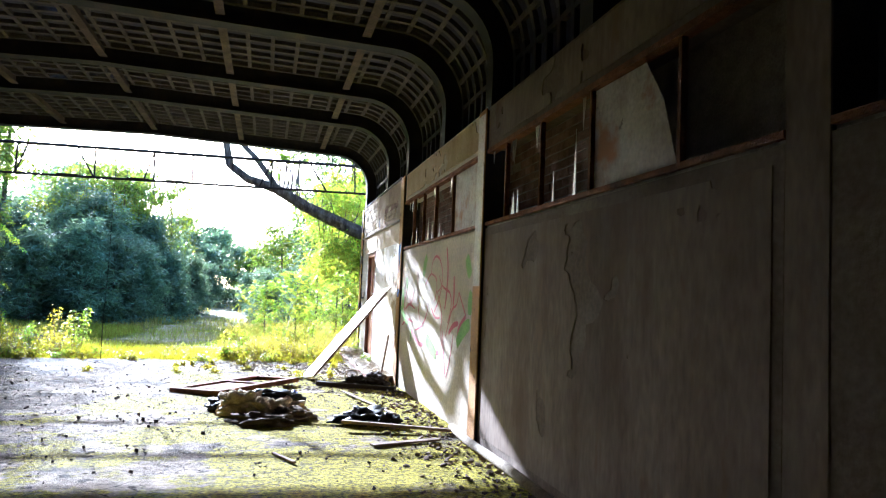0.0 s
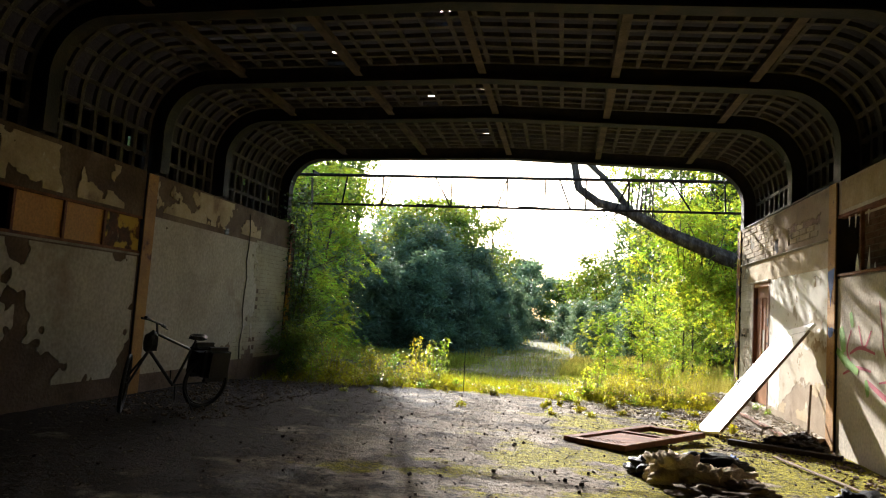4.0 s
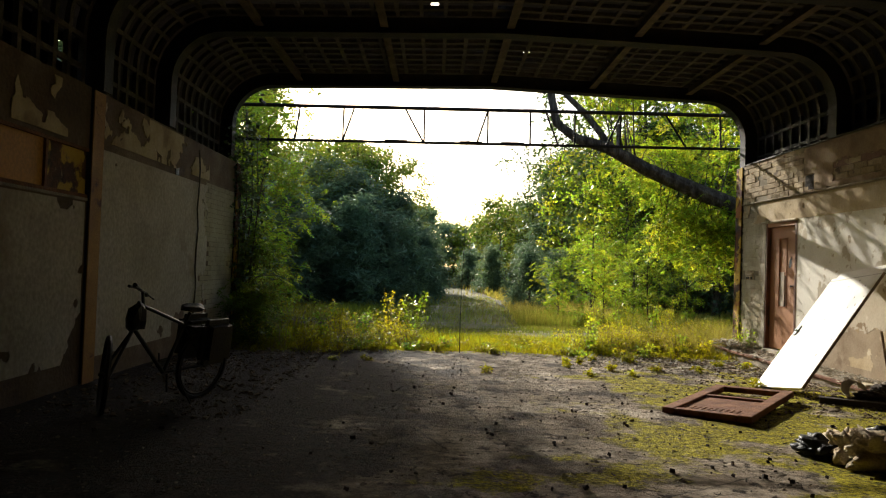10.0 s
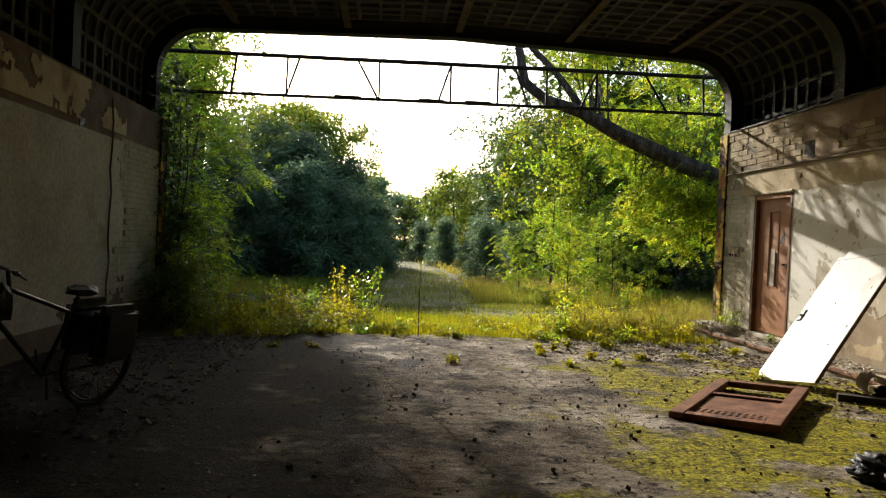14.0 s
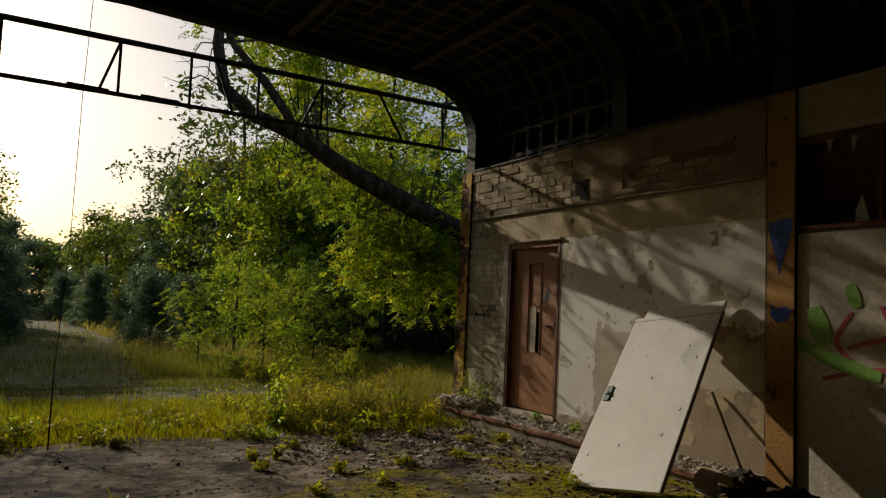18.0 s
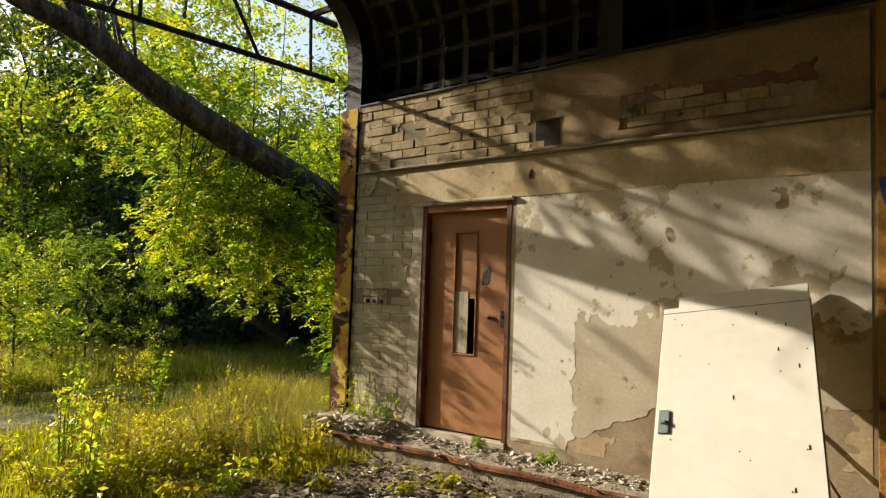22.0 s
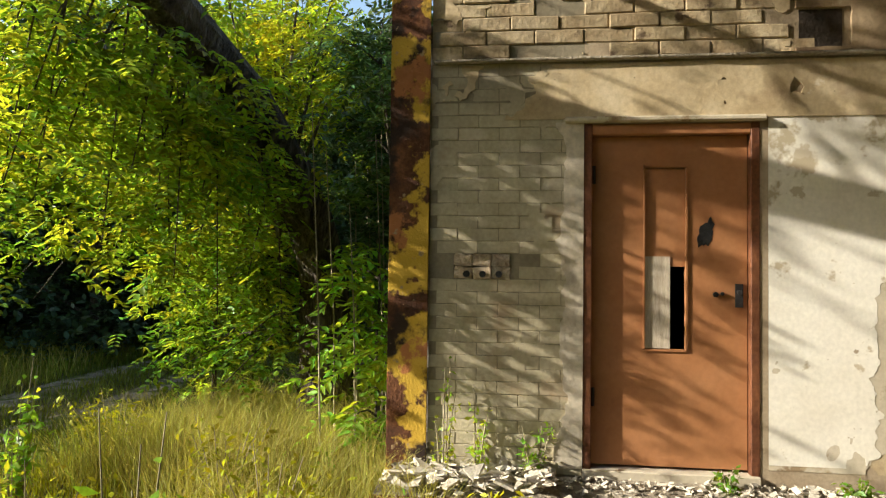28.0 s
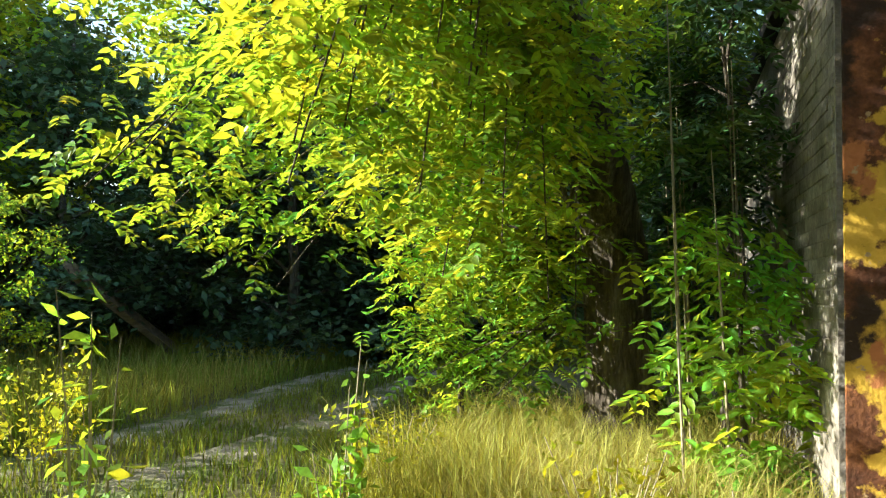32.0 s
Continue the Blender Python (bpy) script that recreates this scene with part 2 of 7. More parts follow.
def glass_material():
    m = material("dusty_glass", [(0.55, 0.56, 0.55), (0.72, 0.72, 0.70)], 6, 0.25, 0, leaf=0.35)
    return m


M_FLOOR = floor_material()
M_GLASS = glass_material()
M_BASECOAT = material("brown_base_coat", [(0.24, 0.175, 0.11), (0.33, 0.255, 0.17), (0.40, 0.32, 0.225)], 2.2, 0.95, 0.15, 50, spots=[((0.15, 0.095, 0.055), 1.6, 0.6, 0.7)], grain=0.6)
M_CREAM = material("cream_paint_plaster", [(0.40, 0.335, 0.24), (0.50, 0.435, 0.33), (0.57, 0.51, 0.405)], 1.1, 0.9, 0.06, 40, spots=[((0.34, 0.255, 0.15), 1.3, 0.55, 0.58), ((0.26, 0.19, 0.115), 3.4, 0.60, 0.63), ((0.60, 0.545, 0.45), 4.2, 0.62, 0.64)], grain=0.4)
M_WHITEPAINT = material("off_white_paint", [(0.64, 0.595, 0.50), (0.74, 0.70, 0.615), (0.79, 0.755, 0.68)], 1.2, 0.8, 0.05, 40, spots=[((0.43, 0.36, 0.25), 1.7, 0.575, 0.60), ((0.50, 0.43, 0.32), 5.0, 0.61, 0.64), ((0.33, 0.26, 0.18), 9.0, 0.67, 0.69)], grain=0.35)
M_TAN = material("tan_plaster", [(0.37, 0.275, 0.155), (0.48, 0.375, 0.23), (0.55, 0.455, 0.31)], 2.2, 0.92, 0.12, 40, spots=[((0.17, 0.105, 0.06), 1.4, 0.58, 0.69), ((0.60, 0.53, 0.40), 3.1, 0.63, 0.67)], grain=0.6)
# brown stains, with the upper wall's shade put into the dark tone
M_STAIN_SHADE = material("stained_shaded_plaster", [(0.17, 0.105, 0.055), (0.27, 0.185, 0.105), (0.36, 0.265, 0.165)], 1.5, 0.92, 0.18, 40, spots=[((0.09, 0.05, 0.028), 1.2, 0.56, 0.66), ((0.43, 0.34, 0.22), 3.3, 0.64, 0.68)], grain=0.7)
M_PALE = material("pale_wall_plaster", [(0.40, 0.335, 0.25), (0.52, 0.455, 0.36), (0.58, 0.52, 0.43)], 1.1, 0.92, 0.25, 25, spots=[((0.25, 0.18, 0.12), 1.2, 0.60, 0.72)])
M_WALL_LOW = material("dark_brown_render", [(0.08, 0.055, 0.038), (0.14, 0.105, 0.076), (0.20, 0.16, 0.12)], 0.9, 0.92, 0.3, 25, spots=[((0.07, 0.042, 0.028), 1.4, 0.58, 0.72)])
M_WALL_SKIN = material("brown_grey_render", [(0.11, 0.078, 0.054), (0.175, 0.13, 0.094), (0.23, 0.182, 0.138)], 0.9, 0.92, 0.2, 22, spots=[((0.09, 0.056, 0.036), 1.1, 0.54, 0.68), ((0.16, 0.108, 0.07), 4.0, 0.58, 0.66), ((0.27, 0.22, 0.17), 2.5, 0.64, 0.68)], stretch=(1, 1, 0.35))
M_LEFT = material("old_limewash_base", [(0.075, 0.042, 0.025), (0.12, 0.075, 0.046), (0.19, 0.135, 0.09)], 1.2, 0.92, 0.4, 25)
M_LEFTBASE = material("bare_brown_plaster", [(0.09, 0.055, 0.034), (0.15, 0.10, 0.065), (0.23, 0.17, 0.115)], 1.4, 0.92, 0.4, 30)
M_WHITEWASH = material("grey_whitewash", [(0.36, 0.30, 0.225), (0.46, 0.395, 0.31), (0.53, 0.47, 0.385)], 0.8, 0.9, 0.25, 20, spots=[((0.20, 0.13, 0.08), 0.8, 0.60, 0.74)])
M_BRICK = material("painted_brick", [(0.33, 0.28, 0.185), (0.41, 0.355, 0.245), (0.48, 0.425, 0.305)], 1.8, 0.9, 0.14, 40, random=0.05, spots=[((0.29, 0.21, 0.13), 2.0, 0.58, 0.68), ((0.22, 0.19, 0.145), 1.1, 0.57, 0.70)], grain=0.6)
M_BRICK_TAN = material("weathered_tan_brick", [(0.24, 0.165, 0.09), (0.36, 0.275, 0.165), (0.48, 0.39, 0.255)], 4.0, 0.92, 0.3, 40, random=0.14, spots=[((0.13, 0.08, 0.045), 1.3, 0.52, 0.64), ((0.10, 0.065, 0.04), 6.0, 0.60, 0.66)])
M_BRICK_RED = material("broken_brick", [(0.30, 0.21, 0.14), (0.44, 0.34, 0.24), (0.55, 0.46, 0.35)], 14, 0.95, 0.8, 50, random=0.25)
M_BRICK_DARK = material("dark_red_brick", [(0.10, 0.055, 0.035), (0.16, 0.09, 0.06), (0.21, 0.13, 0.09)], 5, 0.92, 0.5, 60, random=0.2)
M_JOINT = material("painted_joints", [(0.17, 0.14, 0.09), (0.23, 0.195, 0.135), (0.30, 0.26, 0.185)], 1.8, 0.95, 0.15, 40, spots=[((0.27, 0.20, 0.12), 2.0, 0.58, 0.68)], grain=0.6)
M_PIERPAINT = material("greyed_pier_paint", [(0.33, 0.28, 0.185), (0.42, 0.362, 0.25), (0.50, 0.44, 0.32)], 1.8, 0.92, 0.08, 40, spots=[((0.30, 0.225, 0.14), 2.4, 0.58, 0.68), ((0.22, 0.19, 0.145), 1.1, 0.57, 0.70)], grain=0.5)
M_OLDBRICK = material("old_grey_brick", [(0.13, 0.112, 0.092), (0.24, 0.21, 0.172), (0.36, 0.32, 0.265)], 3, 0.95, 0.6, 40, random=0.25)
M_MORTAR = material("mortar", [(0.15, 0.12, 0.085), (0.24, 0.20, 0.15)], 9, 0.95, 0.5, 70)
M_CONCRETE = material("crumbling_concrete", [(0.19, 0.155, 0.11), (0.31, 0.265, 0.20), (0.40, 0.35, 0.275)], 4, 0.92, 0.7, 50)
M_FLAKE = material("plaster_flakes", [(0.38, 0.33, 0.255), (0.52, 0.465, 0.38), (0.60, 0.555, 0.47)], 5, 0.9, 0.3, 60, island=0.3)
M_DIRT = material("brown_litter", [(0.085, 0.055, 0.032), (0.17, 0.12, 0.075), (0.27, 0.205, 0.14)], 6, 0.95, 0.4, 60, island=0.45)
M_CRUST = material("dirt_crust", [(0.075, 0.055, 0.036), (0.14, 0.108, 0.074), (0.26, 0.22, 0.17)], 1.4, 0.95, 0.5, 60, island=0.35)
M_NEAR_BLACK = material("dark_litter", [(0.028, 0.02, 0.014), (0.065, 0.046, 0.031)], 6, 0.9, 0.4, 60, island=0.5)
M_STEEL = material("dark_steel", [(0.018, 0.017, 0.018), (0.03, 0.027, 0.026), (0.06, 0.04, 0.028)], 3, 0.7, 0.3, 50)
M_PURLIN = material("brown_steel", [(0.055, 0.038, 0.026), (0.10, 0.072, 0.05), (0.16, 0.115, 0.075)], 3, 0.8, 0.4, 40)
M_LATTICE = material("weathered_lattice", [(0.05, 0.041, 0.033), (0.088, 0.075, 0.062), (0.13, 0.112, 0.093)], 2.5, 0.9, 0.4, 40)
M_ROOF = material("roof_boarding", [(0.03, 0.025, 0.021), (0.055, 0.046, 0.039)], 2, 0.9, 0.3, 30)
M_RUST = material("rusty_yellow_paint", [(0.04, 0.018, 0.01), (0.09, 0.034, 0.015), (0.19, 0.075, 0.028)], 6, 0.85, 0.3, 60, spots=[((0.53, 0.335, 0.04), 3.0, 0.50, 0.53), ((0.028, 0.016, 0.011), 2.2, 0.55, 0.60), ((0.36, 0.14, 0.05), 2.6, 0.61, 0.64), ((0.34, 0.24, 0.13), 11.0, 0.62, 0.66)])
M_RUSTPLAIN = material("orange_brown_rust", [(0.085, 0.03, 0.014), (0.18, 0.07, 0.03), (0.27, 0.115, 0.05)], 5, 0.85, 0.6, 60, spots=[((0.05, 0.02, 0.012), 2.5, 0.60, 0.68)])
M_COLUMN = material("dull_orange_paint", [(0.27, 0.125, 0.03), (0.38, 0.19, 0.045), (0.46, 0.25, 0.055)], 2.0, 0.75, 0.3, 50, spots=[((0.10, 0.04, 0.018), 3.0, 0.60, 0.65), ((0.03, 0.018, 0.012), 7.0, 0.66, 0.69)])
M_ORANGE = material("faded_orange_paint", [(0.50, 0.23, 0.045), (0.60, 0.30, 0.06)], 1.5, 0.7, 0.15, 30)
M_DOOR = material("orange_brown_paint", [(0.30, 0.125, 0.05), (0.36, 0.158, 0.066), (0.40, 0.185, 0.082)], 2.2, 0.55, 0.03, 30, spots=[((0.22, 0.085, 0.035), 3.0, 0.66, 0.76)], grain=0.35)
M_DOOR_DARK = material("dark_brown_paint", [(0.10, 0.035, 0.016), (0.18, 0.068, 0.028)], 5, 0.6, 0.2, 40)
M_WHITE = material("white_board_paint", [(0.70, 0.66, 0.575), (0.76, 0.725, 0.645), (0.80, 0.77, 0.70)], 0.9, 0.5, 0.05, 14, spots=[((0.55, 0.48, 0.38), 2.2, 0.70, 0.82)], grain=0.2)
M_PAINTSHEET = material("stained_sheet", [(0.26, 0.20, 0.15), (0.42, 0.37, 0.31), (0.52, 0.49, 0.45)], 2.5, 0.7, 0.2, 30, spots=[((0.25, 0.10, 0.03), 2.2, 0.55, 0.64), ((0.05, 0.03, 0.02), 5.0, 0.62, 0.66)])
M_WOOD = material("weathered_wood", [(0.13, 0.085, 0.05), (0.23, 0.16, 0.10), (0.33, 0.245, 0.165)], 4, 0.85, 0.5, 40, stretch=(1, 1, 5))
M_BOARD = material("pale_dry_board", [(0.36, 0.29, 0.21), (0.47, 0.40, 0.31), (0.55, 0.48, 0.38)], 3, 0.85, 0.12, 40, stretch=(8, 8, 0.7))
M_STEM = material("dry_stems", [(0.22, 0.18, 0.11), (0.40, 0.34, 0.23)], 6, 0.9, 0.2, 40)
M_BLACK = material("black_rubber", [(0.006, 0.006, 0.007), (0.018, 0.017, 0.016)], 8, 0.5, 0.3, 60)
M_BIKE = material("dark_bike_paint", [(0.012, 0.013, 0.016), (0.022, 0.022, 0.025)], 4, 0.35, 0.0, 60)
M_CHROME = material("dull_metal", [(0.35, 0.35, 0.35), (0.5, 0.5, 0.5)], 8, 0.35, 0.1, 60, metal=1.0)
M_LOCK = material("blue_grey_metal", [(0.16, 0.22, 0.22), (0.24, 0.31, 0.30)], 8, 0.5, 0.2, 60)
M_FLUFF = material("dirty_wool", [(0.40, 0.30, 0.19), (0.60, 0.48, 0.33), (0.72, 0.62, 0.47)], 9, 0.98, 0.6, 60)
M_REDPAINT = material("red_spray_paint", [(0.32, 0.045, 0.07), (0.42, 0.075, 0.10)], 6, 0.7, 0.1, 40)
M_GREENPAINT = material("green_spray_paint", [(0.12, 0.26, 0.03), (0.20, 0.37, 0.05)], 5, 0.7, 0.1, 40)
M_BLUEPAINT = material("blue_spray_paint", [(0.02, 0.05, 0.22), (0.035, 0.09, 0.33)], 6, 0.7, 0.2, 40)
M_BARK = material("bark", [(0.045, 0.034, 0.025), (0.11, 0.088, 0.066), (0.24, 0.205, 0.16)], 9, 0.95, 1.0, 50, stretch=(1, 1, 0.25), bump_dist=0.05)
M_SOIL = material("grassy_soil", [(0.05, 0.052, 0.018), (0.10, 0.09, 0.035), (0.17, 0.14, 0.075)], 0.6, 0.95, 0.7, 18, spots=[((0.20, 0.165, 0.11), 0.8, 0.60, 0.70)])
M_PATH = material("sandy_track", [(0.15, 0.125, 0.085), (0.25, 0.215, 0.16), (0.37, 0.33, 0.26)], 3.5, 0.95, 0.9, 30, spots=[((0.10, 0.115, 0.03), 3.0, 0.47, 0.55)], bump_dist=0.05)
M_TURF = material("short_turf", [(0.12, 0.125, 0.045), (0.18, 0.17, 0.075), (0.25, 0.225, 0.125)], 1.0, 0.95, 0.6, 25)
M_LEAF_YELLOW = material("yellow_green_leaves", [(0.11, 0.34, 0.05), (0.18, 0.42, 0.055), (0.29, 0.48, 0.055)], 1.3, 0.35, 0, leaf=0.6, island=0.35)
M_GOLD = material("golden_weeds", [(0.32, 0.43, 0.03), (0.48, 0.52, 0.03), (0.58, 0.56, 0.03)], 2.0, 0.5, 0, leaf=0.55, island=0.3)
M_LEAF_MIXED = material("turning_leaves", [(0.14, 0.34, 0.045), (0.24, 0.44, 0.05), (0.38, 0.50, 0.05)], 1.0, 0.35, 0, leaf=0.58, island=0.4)
M_LEAF_GREEN = material("green_leaves", [(0.065, 0.15, 0.032), (0.125, 0.24, 0.04), (0.25, 0.34, 0.04)], 0.9, 0.4, 0, leaf=0.58, island=0.45)
# leaf green darkened for trees seen from their shaded side
M_LEAF_DEEP = material("shade_green_leaves", [(0.04, 0.10, 0.04), (0.075, 0.155, 0.05), (0.15, 0.225, 0.045)], 0.9, 0.4, 0, leaf=0.3, island=0.45)
M_COLUMN_PALE = material("pale_column_paint", [(0.46, 0.42, 0.38), (0.58, 0.54, 0.50), (0.64, 0.61, 0.57)], 3, 0.6, 0.2, 40, spots=[((0.30, 0.14, 0.06), 6.0, 0.64, 0.68)])
# the wood's deep bluish shade is put into this leaf colour
M_LEAF_DARK = material("shaded_leaves", [(0.05, 0.105, 0.06), (0.085, 0.155, 0.08), (0.12, 0.18, 0.07)], 1.2, 0.35, 0, leaf=0.25, island=0.4)
# needle colour lightened and blued to paint in the distance haze
M_PINE = material("hazy_pine_needles", [(0.085, 0.17, 0.13), (0.15, 0.25, 0.17), (0.22, 0.32, 0.185)], 0.5, 0.5, 0, leaf=0.5, island=0.3)
M_GRASS = material("meadow_grass", [(0.12, 0.19, 0.025), (0.21, 0.28, 0.04), (0.33, 0.33, 0.08)], 0.5, 0.6, 0, leaf=0.5, island=0.35)
M_STRAW = material("dry_grass", [(0.25, 0.29, 0.05), (0.37, 0.37, 0.085), (0.48, 0.44, 0.15)], 0.7, 0.7, 0, leaf=0.45, island=0.3)
M_WEED = material("bright_weeds", [(0.24, 0.30, 0.015), (0.40, 0.40, 0.015)], 1.2, 0.5, 0, leaf=0.55, island=0.35)


# ---------------------------------------------------------------- mesh tools
def finish(name, bm, mat, parent=None, label="", smooth=False):
    me = bpy.data.meshes.new(name)
    bm.to_mesh(me)
    bm.free()
    if smooth:
        me.polygons.foreach_set("use_smooth", [True] * len(me.polygons))
    me.materials.append(mat)
    ob = new(name, me)
    if parent:
        ob.parent = parent
    if label:
        ob["label"] = label
    return ob


part = finish


def empty(name, x, y, z, label, category, group="", kind=""):
    ob = new(name)
    ob.empty_display_size = 0.1
    ob.matrix_world = pose(x, y, z)
    return tagged(ob, label, category, group, kind)


def box(bm, x0, x1, y0, y1, z0, z1, m=None):
    vs = [bm.verts.new((x, y, z)) for z in (z0, z1) for y in (y0, y1) for x in (x0, x1)]
    for f in ((0, 2, 3, 1), (4, 5, 7, 6), (0, 1, 5, 4), (2, 6, 7, 3), (0, 4, 6, 2), (1, 3, 7, 5)):
        bm.faces.new([vs[i] for i in f])
    if m is not None:
        bmesh.ops.transform(bm, matrix=m, verts=vs)
    return vs


def boxes(*args):
    bm = bmesh.new()
    for a in args:
        box(bm, *a)
    return bm


def bevelled(bm, w=0.01, seg=1):
    bmesh.ops.bevel(bm, geom=bm.edges[:], offset=w, segments=seg, affect="EDGES", clamp_overlap=True)
    return bm


def rod(bm, a, b, r0, r1=None, n=8, cap=True):
    """A tapered round bar from a to b."""
    a, b = Vector(a), Vector(b)
    r1 = r0 if r1 is None else r1
    q = (b - a).to_track_quat("Z", "Y").to_matrix()
    rings = []
    for p, r in ((a, r0), (b, r1)):
        rings.append([bm.verts.new(p + q @ Vector((r * math.cos(2 * math.pi * i / n), r * math.sin(2 * math.pi * i / n), 0))) for i in range(n)])
    for i in range(n):
        bm.faces.new((rings[0][i], rings[0][(i + 1) % n], rings[1][(i + 1) % n], rings[1][i]))
    if cap:
        bm.faces.new(rings[0][::-1])
        bm.faces.new(rings[1])


def tube(bm, pts, radii, n=10, wob=0.0, seed=0):
    """A bent tapered tube through pts."""
    rnd = random.Random(seed)
    rings = []
    for i, p in enumerate(pts):
        d = (Vector(pts[min(i + 1, len(pts) - 1)]) - Vector(pts[max(i - 1, 0)])).normalized()
        up = Vector((0, 1, 0)) if abs(d.y) < 0.9 else Vector((1, 0, 0))
        u = d.cross(up).normalized()
        v = d.cross(u)
        rings.append([bm.verts.new(Vector(p) + (u * math.cos(2 * math.pi * k / n) + v * math.sin(2 * math.pi * k / n)) * radii[i] * (1 + wob * rnd.uniform(-1, 1))) for k in range(n)])
    for a, b in zip(rings, rings[1:]):
        for k in range(n):
            bm.faces.new((a[k], a[(k + 1) % n], b[(k + 1) % n], b[k]))
    bm.faces.new(rings[0][::-1])
    bm.faces.new(rings[-1])


def raw(name, verts, quads, mat, parent=None, label=""):
    """A mesh from numpy arrays of places and four-cornered faces."""
    me = bpy.data.meshes.new(name)
    nv, nf = len(verts), len(quads)
    me.vertices.add(nv)
    me.vertices.foreach_set("co", np.ascontiguousarray(verts, np.float32).ravel())
    me.loops.add(nf * 4)
    me.loops.foreach_set("vertex_index", np.ascontiguousarray(quads, np.int32).ravel())
    me.polygons.add(nf)
    me.polygons.foreach_set("loop_start", np.arange(0, nf * 4, 4, dtype=np.int32))
    me.update(calc_edges=True)
    me.materials.append(mat)
    ob = new(name, me)
    if parent:
        ob.parent = parent
    if label:
        ob["label"] = label
    return ob


def leaves(rng, centres, spread, count, size, flat=0.5, narrow=0.5):
    """Pointed four-cornered leaves, bent at the rib, scattered about each centre."""
    n = len(centres) * count
    c = np.repeat(np.asarray(centres, float), count, axis=0)
    sp = np.asarray(spread, float)
    p = c + rng.normal(0, 1, (n, 3)) * sp
    s = size * rng.uniform(0.6, 1.3, n)[:, None]
    d = rng.normal(0, 1, (n, 3))
    d[:, 2] *= flat
    d[:, 2] -= 0.35
    d /= np.linalg.norm(d, axis=1)[:, None]
    w = np.cross(d, rng.normal(0, 1, (n, 3)) * (0.35, 0.35, 1.0))
    w /= np.linalg.norm(w, axis=1)[:, None] + 1e-9
    nn = np.cross(d, w)
    v = np.stack([p, p + d * s * 0.5 + w * s * narrow * 0.5 + nn * s * 0.08, p + d * s, p + d * s * 0.5 - w * s * narrow * 0.5 + nn * s * 0.08], axis=1)
    return v.reshape(-1, 3), np.arange(n * 4).reshape(-1, 4)

# ---------------------------------------------------------------- setting: ground, floor, walls
FRAMES_Y = [1.0, -1.98, -3.96, -6.4, -8.38, -10.7, -12.9, -15.3, -17.7]
BACK_Y = -19.5
W = -9.25


def smooth(a, b, t):
    t = max(0.0, min(1.0, (t - a) / (b - a)))
    return t * t * (3 - 2 * t)


def ground_height(x, y):
    far = smooth(0.5, 3, y)
    return -0.10 + 0.03 * far * math.sin(0.9 * x + 0.5 * y) + 0.05 * far * noise.noise((x * 0.35, y * 0.35, 2))


def make_ground():
    xs = np.concatenate([np.linspace(-900, -60, 8), np.linspace(-50, 50, 151), np.linspace(60, 900, 8)])
    ys = np.concatenate([np.linspace(-900, -40, 8), np.linspace(-35, 75, 161), np.linspace(85, 900, 8)])
    v = [(x, y, ground_height(x, y) - (0.15 if (-9.6 < x < 0.5 and -20 < y < -1.2) else 0)) for y in ys for x in xs]
    n = len(xs)
    q = [(j * n + i, j * n + i + 1, (j + 1) * n + i + 1, (j + 1) * n + i) for j in range(len(ys) - 1) for i in range(n - 1)]
    ob = raw("ground", np.array(v), np.array(q), M_SOIL)
    return tagged(ob, "grassy sandy soil of the woodland clearing", "ground", kind="structure")


make_ground()


def ribbon(name, line, widths, lift, mat, label, category, seed):
    """A ragged strip laid on the ground along a line."""
    rnd = random.Random(seed)
    verts, quads, n = [], [], 9
    for k, (x, y) in enumerate(line):
        a, b = line[max(0, k - 1)], line[min(len(line) - 1, k + 1)]
        d = Vector((b[0] - a[0], b[1] - a[1])).normalized()
        for i in range(n):
            s = (i / (n - 1) * 2 - 1) * widths[k] * (1 + (0.25 * rnd.uniform(-1, 1) if i in (0, n - 1) else 0))
            px, py = x - d.y * s, y + d.x * s
            verts.append((px, py, ground_height(px, py) + lift - (0.03 if i in (0, n - 1) else 0)))
    for k in range(len(line) - 1):
        for i in range(n - 1):
            quads.append((k * n + i, k * n + i + 1, (k + 1) * n + i + 1, (k + 1) * n + i))
    return tagged(raw(name, np.array(verts), np.array(quads), mat), label, category, kind="structure")


def track_y(x, rut):
    return 5.2 + 0.55 * rut + 0.12 * math.sin(0.4 * x)


for rut in (-1, 1):
    line = [(x * 0.35, track_y(x * 0.35, rut)) for x in range(-20, 40)]
    ribbon("road_rut_%d" % (rut + 2), line, [0.27] * len(line), 0.012, M_PATH, "sandy wheel rut of a grassy track", "track", 5 + rut)
line = [(-4.9 + 0.7 * math.sin(y * 0.06), 4.9 + y * 0.6) for y in range(0, 60)]
ribbon("path_ahead", line, [1.5 - 0.01 * i for i in range(60)], 0.015, M_TURF, "short pale turf path through the clearing", "path", 8)
ribbon("gravel_patch", [(-7.5 + i * 0.3, 3.3 + 0.03 * i) for i in range(24)], [0.5 * math.sin(math.pi * (i + 0.6) / 24.5) + 0.1 for i in range(24)], 0.018, M_PATH, "pale gravelly bare patch of the forecourt", "gravel", 9)


def floor_z(x, y):
    return 0.012 * noise.noise((x * 0.9, y * 0.9, 5)) + 0.008 * noise.noise((x * 4, y * 4, 1)) - 0.06 * smooth(-5, 0, y)


